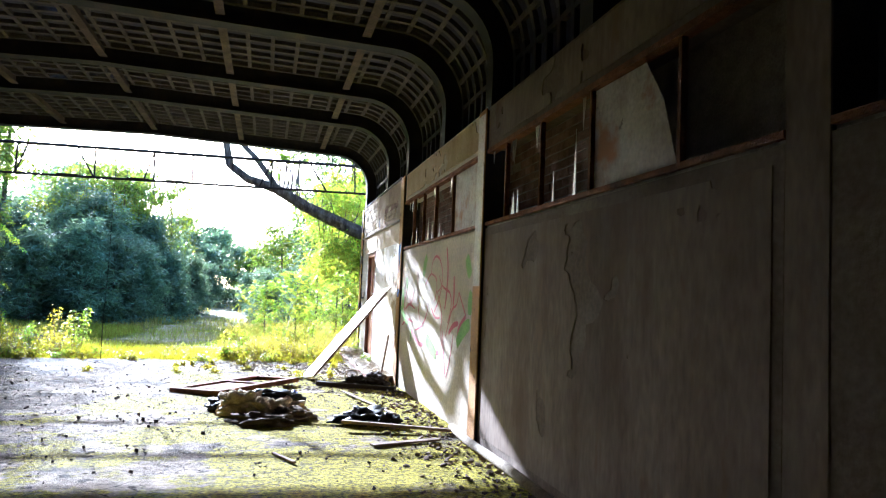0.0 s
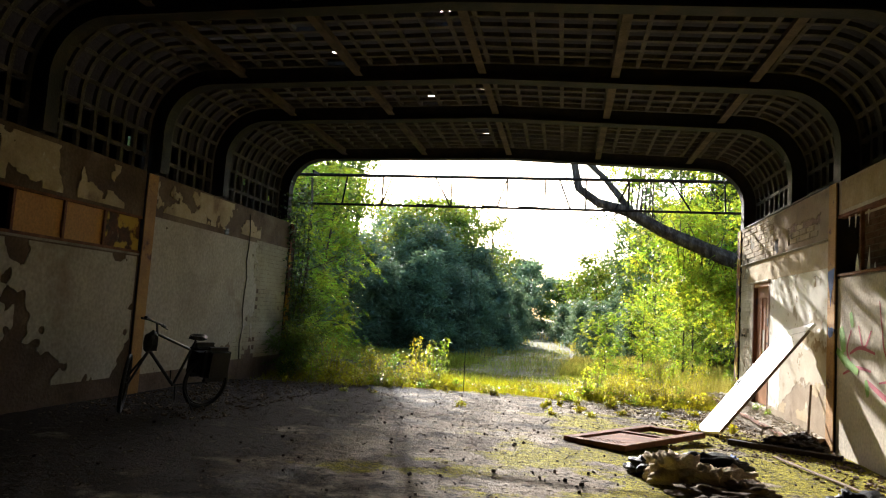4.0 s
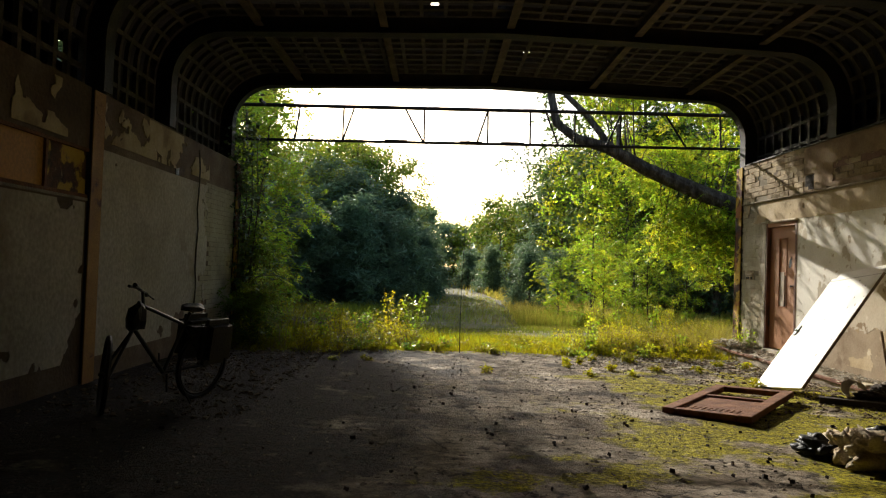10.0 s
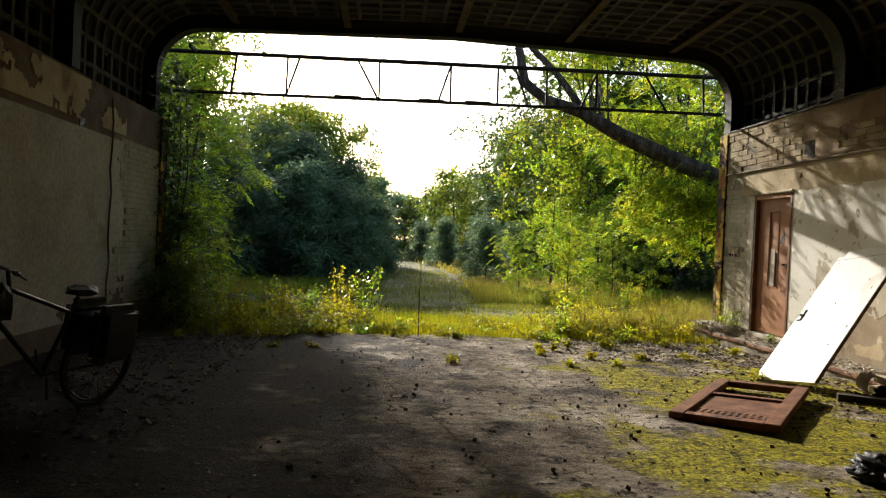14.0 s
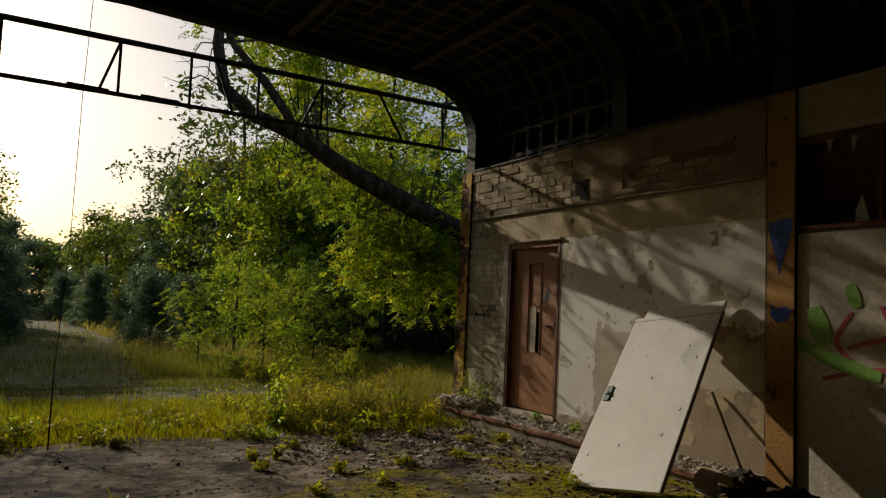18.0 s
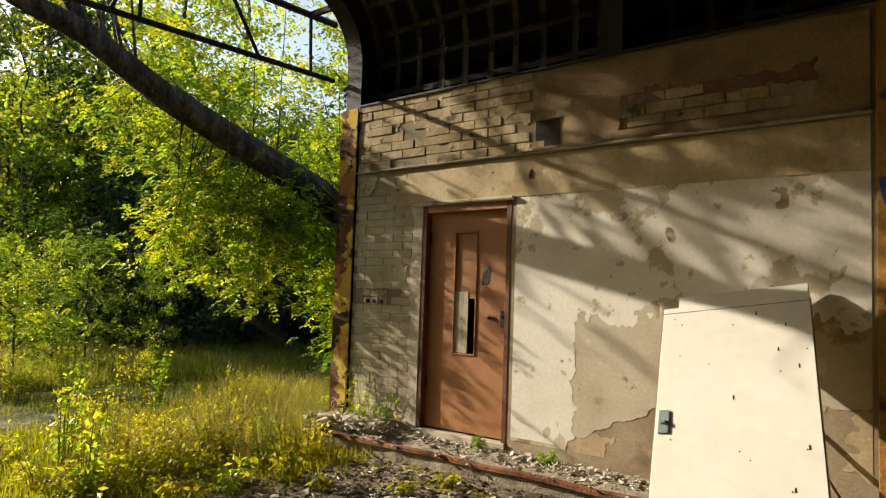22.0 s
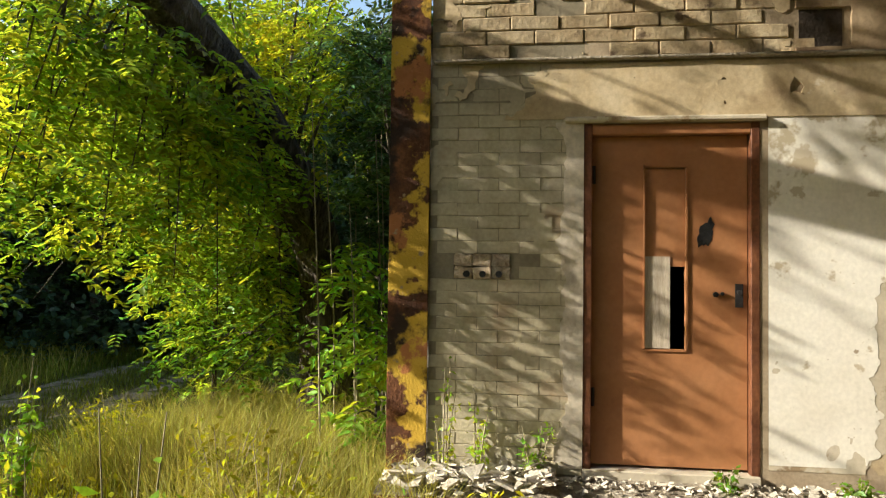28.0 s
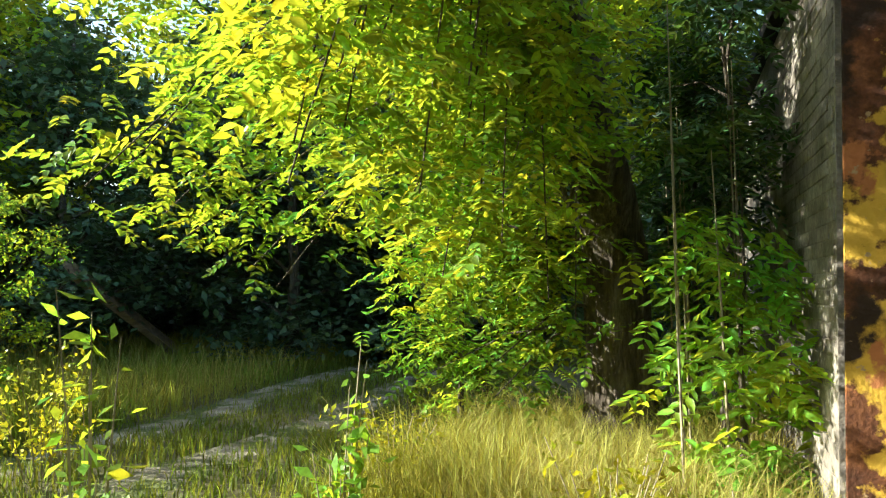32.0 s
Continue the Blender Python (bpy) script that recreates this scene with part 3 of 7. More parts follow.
def floor_slab():
    bm = bmesh.new()
    nx, ny = 90, 190
    grid = []
    for j in range(ny + 1):
        row = []
        for i in range(nx + 1):
            x = W + (0 - W) * i / nx
            edge = 0.05 + 0.35 * noise.noise((x * 0.8, 3.1, 0)) + 0.1 * noise.noise((x * 4, 1.1, 0)) - 1.2 * max(0, (-5.8 - x) / 3.4)
            y = BACK_Y + (edge - BACK_Y) * (j / ny) ** 0.8
            row.append(bm.verts.new((x, y, floor_z(x, y))))
        grid.append(row)
    for j in range(ny):
        for i in range(nx):
            bm.faces.new((grid[j][i], grid[j][i + 1], grid[j + 1][i + 1], grid[j + 1][i]))
    low = [bm.verts.new(v.co + Vector((0, 0.05, -0.2))) for v in grid[-1]]
    for i in range(nx):
        bm.faces.new((grid[-1][i], grid[-1][i + 1], low[i + 1], low[i]))
    return tagged(finish("floor", bm, M_FLOOR, smooth=True), "stained concrete floor with moss, dirt, cracks and painted shade on the left", "floor", kind="structure")


floor_slab()

D0, D1, DZ0, DZ1 = -1.10, -0.08, 0.17, 2.26          # doorway
WZ0, WZ1 = 2.13, 2.93                                 # window band of the right wall
TOP_R, TOP_L = 3.36, 3.12
LZ0, LZ1 = 1.95, 2.47                                 # window band of the left wall

walls = {}


def wall(name, mat, label, *bs):
    walls[name] = tagged(finish(name, boxes(*bs), mat), label, "wall", kind="structure")
    return walls[name]




def wall_with_doorway():
    outline = ((-3.83, -0.3), (D1, -0.3), (D1, DZ0), (D0, DZ0), (D0, DZ1), (D1, DZ1), (D1, TOP_R), (-3.83, TOP_R))
    bm = bmesh.new()
    f = bm.faces.new([bm.verts.new((0, y, z)) for y, z in outline])
    g = bmesh.ops.extrude_face_region(bm, geom=[f])
    bmesh.ops.translate(bm, vec=(0.34, 0, 0), verts=[v for v in g["geom"] if isinstance(v, bmesh.types.BMVert)])
    bmesh.ops.triangulate(bm, faces=[p for p in bm.faces if len(p.verts) > 4])
    bmesh.ops.recalc_face_normals(bm, faces=bm.faces[:])
    walls["wall_right_mouth"] = tagged(finish("wall_right_mouth", bm, M_BASECOAT), "plastered brick wall with peeling cream paint", "wall", kind="structure")


wall_with_doorway()
# a course and a half has been knocked out of the pier
NY0, NY1, NZ0, NZ1 = 0.36, 0.71, 1.31, 1.47
wall("wall_right_pier", M_JOINT, "painted brick pier between door and column", (0.07, 0.34, D1, 0.86, -0.3, TOP_R), (0, 0.07, D1, 0.86, -0.3, NZ0), (0, 0.07, D1, 0.86, NZ1, TOP_R), (0, 0.07, D1, NY0, NZ0, NZ1), (0, 0.07, NY1, 0.86, NZ0, NZ1))
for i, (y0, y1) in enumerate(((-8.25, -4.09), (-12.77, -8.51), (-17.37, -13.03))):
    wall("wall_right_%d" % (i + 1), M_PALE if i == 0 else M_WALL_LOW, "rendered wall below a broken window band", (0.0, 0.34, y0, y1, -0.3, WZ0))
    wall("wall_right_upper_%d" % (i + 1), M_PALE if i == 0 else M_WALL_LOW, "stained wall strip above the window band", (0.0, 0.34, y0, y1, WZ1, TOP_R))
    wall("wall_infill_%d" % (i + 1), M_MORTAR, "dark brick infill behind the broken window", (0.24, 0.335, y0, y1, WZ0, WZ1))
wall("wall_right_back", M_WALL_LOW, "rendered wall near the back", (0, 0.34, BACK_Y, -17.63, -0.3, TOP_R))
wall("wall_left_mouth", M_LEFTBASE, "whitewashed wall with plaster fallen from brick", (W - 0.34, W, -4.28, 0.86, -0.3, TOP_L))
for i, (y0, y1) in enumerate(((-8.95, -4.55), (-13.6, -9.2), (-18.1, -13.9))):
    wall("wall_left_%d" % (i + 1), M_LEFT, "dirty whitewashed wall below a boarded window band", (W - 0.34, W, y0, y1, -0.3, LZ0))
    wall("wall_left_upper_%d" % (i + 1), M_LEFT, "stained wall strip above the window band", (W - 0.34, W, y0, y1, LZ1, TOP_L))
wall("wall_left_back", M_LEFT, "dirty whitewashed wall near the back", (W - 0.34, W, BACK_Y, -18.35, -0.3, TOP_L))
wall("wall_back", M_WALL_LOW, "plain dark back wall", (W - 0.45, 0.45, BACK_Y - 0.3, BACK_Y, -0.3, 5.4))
# the room behind the door and the gable of the annex
wall("wall_annex_gable", M_OLDBRICK, "old grey brick gable of the annex", (0.36, 4.4, 0.82, 1.06, -0.3, 2.9))
wall("wall_annex_far", M_WALL_LOW, "outer wall of the annex", (4.2, 4.4, BACK_Y, 0.80, -0.3, 2.9))
wall("wall_annex_cross", M_WALL_LOW, "cross wall inside the annex", (0.36, 4.2, -3.2, -3.0, -0.3, 2.9))
tagged(finish("annex_roof", boxes((0.36, 4.5, BACK_Y, 1.15, 2.92, 3.02)), M_ROOF), "flat roof of the annex", "roof", kind="structure")
tagged(finish("annex_floor", boxes((0.36, 4.2, BACK_Y, 0.80, 0.0, 0.1)), M_WALL_LOW), "floor of the annex", "floor", kind="structure")


# ---------------------------------------------------------------- roof: portal frames and lattice shell
def arch(off=0.0, n=10):
    """Low gable line with round knees, right foot to left foot, moved outwards by off."""
    R = 0.72
    xr, xl, ze, zc = 0.02, W - 0.10, 4.55, 4.67
    pts = [(xr + off, 3.2), (xr + off, ze - R)]
    for i in range(1, n + 1):
        a = math.pi / 2 * i / n
        pts.append((xr - R + (R + off) * math.cos(a), ze - R + (R + off) * math.sin(a)))
    pts.append(((xr + xl) / 2, zc + off))
    left = [(xr + xl - x, z) for x, z in pts[:-1]]
    return pts + left[::-1]


def sweep(bm, line_in, line_out, y0, y1):
    """A solid ribbon between two lines of the cross section, from y0 to y1."""
    prev = None
    for (xa, za), (xb, zb) in zip(line_in, line_out):
        cur = [bm.verts.new((xa, y0, za)), bm.verts.new((xa, y1, za)), bm.verts.new((xb, y1, zb)), bm.verts.new((xb, y0, zb))]
        if prev:
            for k in range(4):
                bm.faces.new((prev[k], prev[(k + 1) % 4], cur[(k + 1) % 4], cur[k]))
        else:
            bm.faces.new(cur[::-1])
        prev = cur
    bm.faces.new(prev)


def portal_frame(y):
    ob = empty("portal_frame", W / 2, y, 3.2, "dark steel portal frame with round knees", "frame", "portal frames")
    for name, a, b, hw in (("inner_flange", 0.0, 0.022, 0.11), ("web", 0.022, 0.33, 0.012), ("outer_flange", 0.33, 0.35, 0.11)):
        bm = bmesh.new()
        sweep(bm, arch(a), arch(b), y - hw, y + hw)
        bmesh.ops.translate(bm, vec=(-W / 2, -y, -3.2), verts=bm.verts)
        part(name, bm, M_STEEL, ob)
    return ob


for y in FRAMES_Y:
    portal_frame(y)


def resample(line, step):
    out, carry = [], 0.0
    for (xa, za), (xb, zb) in zip(line, line[1:]):
        d = math.hypot(xb - xa, zb - za)
        s = carry
        while s < d:
            out.append(((xa + (xb - xa) * s / d, za + (zb - za) * s / d), ((xb - xa) / d, (zb - za) / d)))
            s += step
        carry = s - d
    return out


def lattice_bay(y0, y1, index):
    rnd = random.Random(index)
    bm, side = bmesh.new(), bmesh.new()
    n = max(6, round((y1 - y0) / 0.30))
    for k in range(0, n + 1):
        y = y0 + 0.04 + (y1 - y0 - 0.08) * k / n + (rnd.uniform(-0.02, 0.02) if 0 < k < n else 0)
        sweep(bm, arch(0.215)[2:], arch(0.27)[2:], y - 0.035, y + 0.035)
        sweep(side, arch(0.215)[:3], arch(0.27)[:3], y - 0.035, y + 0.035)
    for (x, z), (tx, tz) in resample(arch(0.272), 0.335):
        m = Matrix(((tx, 0, -tz, x), (0, 1, 0, 0), (tz, 0, tx, z), (0, 0, 0, 1)))
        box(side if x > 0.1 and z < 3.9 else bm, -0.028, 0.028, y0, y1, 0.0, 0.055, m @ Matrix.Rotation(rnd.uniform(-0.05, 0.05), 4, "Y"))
    tagged(finish("ceiling_lattice_%d" % index, bm, M_LATTICE), "weathered grid of battens under the roof", "ceiling", kind="structure")
    # right-hand battens get near-black steel, so their shade is in the colour
    tagged(finish("shaded_side_lattice_%d" % index, side, M_STEEL), "right-hand batten grid above the wall, shade painted in dark", "grille", kind="structure")
    # boarding above, with small holes rotted through
    bm = bmesh.new()
    line = [p for p, _ in resample(arch(0.352), 0.11)]
    ny = round((y1 - y0 + 0.2) / 0.11)
    ys = [y0 - 0.1 + (y1 - y0 + 0.2) * j / ny for j in range(ny + 1)]
    vs = [[bm.verts.new((x, y, z)) for y in ys] for x, z in line]
    for i in range(len(line) - 1):
        x, z = line[i]
        for j in range(ny):
            hole = rnd.random() < (0.005 if index < 5 else 0.001) and -7 < x < -3
            if index == 3 and x < W and 3.45 < z < 3.75 and -4.45 < ys[j] < -4.2:
                hole = True
            if index == 1 and x < W and z < 3.9 and rnd.random() < 0.12:
                hole = True
            if not hole:
                bm.faces.new((vs[i][j], vs[i][j + 1], vs[i + 1][j + 1], vs[i + 1][j]))
    bmesh.ops.solidify(bm, geom=bm.faces[:], thickness=0.012)
    tagged(finish("ceiling_boarding_%d" % index, bm, M_ROOF), "dark roof boarding with small rotted holes", "ceiling", kind="structure")


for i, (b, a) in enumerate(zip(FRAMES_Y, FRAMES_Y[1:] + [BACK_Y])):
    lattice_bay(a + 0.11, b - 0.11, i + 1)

for x in (-1.05, -2.82, -4.62, -6.4, -8.15):
    z = 4.55 + 0.12 * (1 - abs(x - W / 2) / (-W / 2))
    ob = empty("purlin", x, 0, z, "rusty brown steel purlin under the roof", "beam", "purlins")
    for b, a in zip(FRAMES_Y, FRAMES_Y[1:]):
        part("beam_length", boxes((-0.055, 0.055, a + 0.115, b - 0.115, 0.07, 0.085), (-0.01, 0.01, a + 0.115, b - 0.115, 0.085, 0.2)), M_PURLIN, ob)


# ---------------------------------------------------------------- columns
def column(x0, x1, y0, y1, z1, label):
    ob = empty("column", x0, (y0 + y1) / 2, 0, label, "column", "wall columns")
    dx, hw = x1 - x0, (y1 - y0) / 2
    front = 0 if x0 > -5 else dx
    s = 1 if x0 > -5 else -1
    lo, hi = sorted((front, front + s * 0.014))
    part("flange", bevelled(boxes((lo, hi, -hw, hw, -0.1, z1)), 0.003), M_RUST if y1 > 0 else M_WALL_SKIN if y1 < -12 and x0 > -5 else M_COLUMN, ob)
    lo, hi = sorted((front + s * 0.014, front + s * 0.3))
    part("web", boxes((lo, hi, -0.05, 0.05, -0.1, z1)), M_STEEL, ob)
    if abs(y0 + y1 + 2 * 8.38) < 0.01 and s > 0:
        part("pale_paint", boxes((-0.003, -0.0005, -hw + 0.012, hw - 0.012, 1.55, z1 - 0.05)), M_COLUMN_PALE, ob, "whitish paint on the upper part")
    return ob


for y in (0.99, -3.96, -8.38, -12.9, -17.5):
    column(-0.035 if y > -12 else -0.004, 0.3, y - 0.125, y + 0.125, 3.35, "steel column with peeling yellow paint and rust")
for y in (0.99, -4.415, -9.07, -13.75, -18.22):
    column(W - 0.3, W + 0.035, y - 0.125, y + 0.125, 3.1, "dull yellow steel column set in the wall")
import collections


# ---------------------------------------------------------------- plaster skins
def skin(name, y0, y1, z0, z1, keep, mat, parent, label, x=0.0, side=-1, thick=0.009, cell=0.017):
    """A thin coat of plaster with a ragged outline: cells for which keep(y, z) holds."""
    ny, nz = int((y1 - y0) / cell), int((z1 - z0) / cell)
    on = [[keep(y0 + (i + 0.5) * cell, z0 + (j + 0.5) * cell) for i in range(ny)] for j in range(nz)]
    bm = bmesh.new()
    front, back, rim = {}, {}, {}

    def vert(store, i, j, depth):
        if (i, j) not in store:
            y, z = y0 + i * cell, z0 + j * cell
            wy = 0.4 * cell * noise.noise((y * 25, z * 25, 1)) if 0 < i < ny else 0
            wz = 0.4 * cell * noise.noise((y * 25, z * 25, 7)) if 0 < j < nz else 0
            d = depth * (1 + 0.5 * noise.noise((y * 3, z * 3, 4))) if depth > 0.004 else depth
            sy, sz = rim.get((i, j), (0, 0))
            store[i, j] = bm.verts.new((x + side * d, y + wy + sy, z + wz + sz))
        return store[i, j]

    # round off the stair-stepped outline
    at = lambda i, j: 0 <= i < ny and 0 <= j < nz and on[j][i]
    links = collections.defaultdict(list)
    for j in range(nz + 1):
        for i in range(ny + 1):
            if i < ny and at(i, j) != at(i, j - 1):
                links[i, j].append((i + 1, j))
                links[i + 1, j].append((i, j))
            if j < nz and at(i, j) != at(i - 1, j):
                links[i, j].append((i, j + 1))
                links[i, j + 1].append((i, j))
    rim = {k: (0.0, 0.0) for k in links if 0 < k[0] < ny and 0 < k[1] < nz}
    for _ in range(2):
        moved = {}
        for (i, j) in rim:
            py = sum((a - i) * cell + rim.get((a, b), (0, 0))[0] for a, b in links[i, j]) / len(links[i, j])
            pz = sum((b - j) * cell + rim.get((a, b), (0, 0))[1] for a, b in links[i, j]) / len(links[i, j])
            oy, oz = rim[i, j]
            moved[i, j] = (0.65 * oy + 0.35 * py, 0.65 * oz + 0.35 * pz)
        rim = moved

    for j in range(nz):
        for i in range(ny):
            if not on[j][i]:
                continue
            c = [vert(front, *k, thick) for k in ((i, j), (i + 1, j), (i + 1, j + 1), (i, j + 1))]
            bm.faces.new(c if side > 0 else c[::-1])
            for (di, dj), (a, b) in (((-1, 0), ((i, j), (i, j + 1))), ((1, 0), ((i + 1, j), (i + 1, j + 1))), ((0, -1), ((i, j), (i + 1, j))), ((0, 1), ((i, j + 1), (i + 1, j + 1)))):
                ii, jj = i + di, j + dj
                if not (0 <= ii < ny and 0 <= jj < nz and on[jj][ii]):
                    bm.faces.new((vert(front, *a, thick), vert(front, *b, thick), vert(back, *b, 0.0005), vert(back, *a, 0.0005)))
    return part(name, bm, mat, parent, label)


def fbm(y, z, s, k=0.0):
    return noise.fractal((y * s, z * s, k), 0.7, 2.1, 5)


wr, wl = walls["wall_right_mouth"], walls["wall_left_mouth"]
def coat_foot(y, z):
    return z > 0.24 + 0.5 * smooth(-1.5, -2.9, y) + 0.10 * fbm(y, z, 1.6, 3) + 0.03 * fbm(y, z, 9, 5)


def cream(y, z):
    return coat_foot(y, z) and fbm(y, z, 1.0, 3) + 0.35 * fbm(y, z, 4.5, 19) + 0.6 * smooth(-3.3, -1.9, y) > -0.7


# cream coat beside the door, fallen in large patches further on
skin("plaster_coat", -3.80, -1.14, 0.22, 2.42, cream, M_CREAM, wr, "peeling cream plaster", thick=0.0032)
skin("plaster_coat", -3.80, -1.14, 0.22, 2.40, lambda y, z: fbm(y, z, 1.2, 21) > 0.2 and z < 2.3, M_TAN, wr, "tan patch of plaster", thick=0.002)
def white_paint(y, z):
    """Paint holds beside the door and over the upper half, and has come off lower down further in."""
    edge = z > 1.30 + 0.22 * fbm(y, z, 2.0, 61) + 0.05 * fbm(y, z, 11, 8) or y > -1.74 + 0.05 * fbm(y, z, 6, 3)
    return edge and cream(y, z) and fbm(y, z, 0.9, 61) + 0.3 * fbm(y, z, 5, 29) + 0.12 * fbm(y, z, 14, 2) + 0.75 * smooth(-2.3, -1.4, y) > -0.22 and fbm(y, z, 4, 15) > -0.85


skin("paint_coat", -3.80, -1.14, 0.25, 2.38, white_paint, M_WHITEPAINT, wr, "flaking off-white paint", thick=0.0046)
# tan band over the door
skin("plaster_band", -3.80, 0.80, 2.29, 2.64, lambda y, z: fbm(y, z, 2.0, 8) + 1.2 * smooth(0.5, 0.05, y) - 0.5 > -0.1 and fbm(y, z, 5, 2) > -0.85, M_TAN, wr, "tan plaster band over the door", thick=0.012)
def slot(y, z):
    """Where the upper plaster has fallen out in one long gap."""
    return -3.5 + 0.1 * fbm(y, z, 3, 4) < y < -2.12 + 0.12 * fbm(y, z, 3, 2) and 2.74 < z < 3.03 + 0.06 * fbm(y, z, 4, 9)


skin("plaster_band", -3.80, -1.3, 2.66, 3.33, lambda y, z: not slot(y, z) and fbm(y, z, 1.2, 12) > -0.75 and not (-1.6 < y < -1.3 and 2.7 < z < 2.93), M_STAIN_SHADE, wr, "brown-stained plaster over the upper courses, shade mixed into its tone", thick=0.022)
# a dark raised skin paints the shade inside the hollow
skin("sooty_recess", -3.55, -2.05, 2.9, 3.1, lambda y, z: slot(y, z) and z > 2.93 + 0.03 * fbm(y, z, 3, 6), M_BRICK_DARK, wr, "hollow where bricks have fallen, its shade drawn as dark skin", thick=0.014)
skin("paint_coat", 0.11, 0.86, 0.32, 2.62, lambda y, z: not (NY0 - 0.05 < y < NY1 + 0.05 and NZ0 - 0.05 < z < NZ1 + 0.06) and fbm(y, z, 1.3, 67) + 0.3 * fbm(y, z, 6, 27) - 0.9 * smooth(1.1, 0.6, z) + 0.1 * smooth(1.2, 1.7, z) > 0.32, M_PIERPAINT, walls["wall_right_pier"], "cracked grey paint over the bricks", thick=0.006)
skin("paint_coat", -1.27, 0.86, 2.67, 3.34, lambda y, z: fbm(y, z, 1.5, 71) + 0.45 * fbm(y, z, 7, 9) + 0.5 * smooth(0.1, -1.0, y) * smooth(2.85, 3.0, z) > 0.55, M_TAN, wr, "tan plaster left on the courses", thick=0.0085)
# thin paint left on the brick pier
skin("jamb_plaster", -0.079, 0.10, 0.18, 2.28, lambda y, z: fbm(y, z, 2.2, 17) + 1.5 * smooth(0.10, -0.04, y) > 0.45, M_PALE, walls["wall_right_pier"], "grey plaster at the jamb", thick=0.012)
# left wall: white coat over brown base, missing low down and near the gable
skin("plaster_coat", -4.26, -0.6, 0.25, 2.52, lambda y, z: fbm(y, z, 0.9, 31) + 0.7 * smooth(-1.0, -2.2, y) - 0.9 * smooth(0.75, 0.3, z) - 0.5 * smooth(2.0, 2.5, z) * smooth(-2, -4, y) + 0.25 * fbm(y, z, 4, 6) > -0.35, M_WHITEWASH, wl, "grey-white plaster", x=W, side=1)
skin("plaster_coat", -4.26, -0.6, 2.60, 3.10, lambda y, z: fbm(y, z, 1.5, 37) > -0.05, M_TAN, wl, "stained tan plaster", x=W, side=1)
for key, y0, y1 in (("wall_left_1", -8.9, -4.6), ("wall_left_2", -13.5, -9.3)):
    skin("plaster_coat", y0, y1, 0.25, LZ0 - 0.04, lambda y, z: fbm(y, z, 0.8, 41) + 0.25 * fbm(y, z, 4, 6) - 0.8 * smooth(0.8, 0.3, z) > -0.62, M_WHITEWASH, walls[key], "dirty white plaster", x=W, side=1, cell=0.05)
    skin("plaster_coat", y0, y1, LZ1 + 0.04, TOP_L - 0.02, lambda y, z: fbm(y, z, 1.2, 43) > -0.05, M_TAN, walls[key], "stained tan plaster", x=W, side=1, cell=0.05)
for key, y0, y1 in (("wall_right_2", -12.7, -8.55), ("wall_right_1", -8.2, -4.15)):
    # second bay's strip takes the darker render to paint in its shade
    skin("plaster_coat", y0, y1, WZ1 + 0.05, TOP_R - 0.01, lambda y, z: fbm(y, z, 1.0, 53) > -0.25, M_TAN if key == "wall_right_1" else M_WALL_SKIN, walls[key], "stained plaster strip, darkened for shade over the second window", cell=0.05)
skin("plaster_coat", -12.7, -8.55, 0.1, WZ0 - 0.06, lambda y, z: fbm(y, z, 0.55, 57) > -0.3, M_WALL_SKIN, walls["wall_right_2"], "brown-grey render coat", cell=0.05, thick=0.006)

# ---------------------------------------------------------------- door, lintel, ledge
dz = 0.05
door = tagged(finish("door_1", boxes((0.10, 0.112, -0.47, -0.44, 0.95, 1.98)), M_DOOR_DARK), "orange-brown painted door with a narrow broken pane", "door", kind="structure")
# leaf built round the narrow opening
part("door_leaf", boxes((0.055, 0.095, D0 + 0.055, -0.69, DZ0 + 0.03, DZ1 - 0.07), (0.055, 0.095, -0.45, D1 - 0.055, DZ0 + 0.03, DZ1 - 0.07),
     (0.055, 0.095, -0.69, -0.45, DZ0 + 0.03, 0.90), (0.055, 0.095, -0.69, -0.45, 2.0, DZ1 - 0.07)), M_DOOR, door)
part("frame_jamb", bevelled(boxes((-0.006, 0.13, D0, D0 + 0.05, DZ0, DZ1)), 0.004), M_DOOR_DARK, door)
part("frame_jamb", bevelled(boxes((-0.006, 0.13, D1 - 0.05, D1, DZ0, DZ1)), 0.004), M_DOOR_DARK, door)
part("frame_head", bevelled(boxes((-0.004, 0.13, D0 + 0.05, D1 - 0.05, DZ1 - 0.065, DZ1 - 0.002)), 0.004), M_DOOR, door)
part("pane_bead", boxes((0.045, 0.055, -0.70, -0.69, 0.89, 2.01), (0.045, 0.055, -0.45, -0.44, 0.89, 2.01), (0.045, 0.055, -0.70, -0.44, 2.001, 2.012), (0.045, 0.055, -0.70, -0.44, 0.888, 0.899)), M_DOOR, door)
part("loose_board", boxes((0.06, 0.072, -0.6, -0.452, 0.905, 1.46)), M_BOARD, door, "pale board wedged in the pane")
part("upper_board", boxes((0.066, 0.076, -0.688, -0.452, 1.40, 1.995)), M_DOOR, door)
bm = bmesh.new()
ring = []
for k in range(26):
    a = 2 * math.pi * k / 26
    ragged = 1 + 0.55 * noise.noise((2.2 * math.cos(a), 2.2 * math.sin(a), 3.7)) + 0.25 * noise.noise((7 * math.cos(a), 7 * math.sin(a), 1.3))
    ring.append((-0.81 + 0.045 * ragged * math.cos(a) - 0.02 * math.sin(a), 1.60 + 0.085 * ragged * math.sin(a)))
lo = [bm.verts.new((0.0548, y, z)) for y, z in ring]
hi = [bm.verts.new((0.0525, y, z)) for y, z in ring]
bm.faces.new(hi)
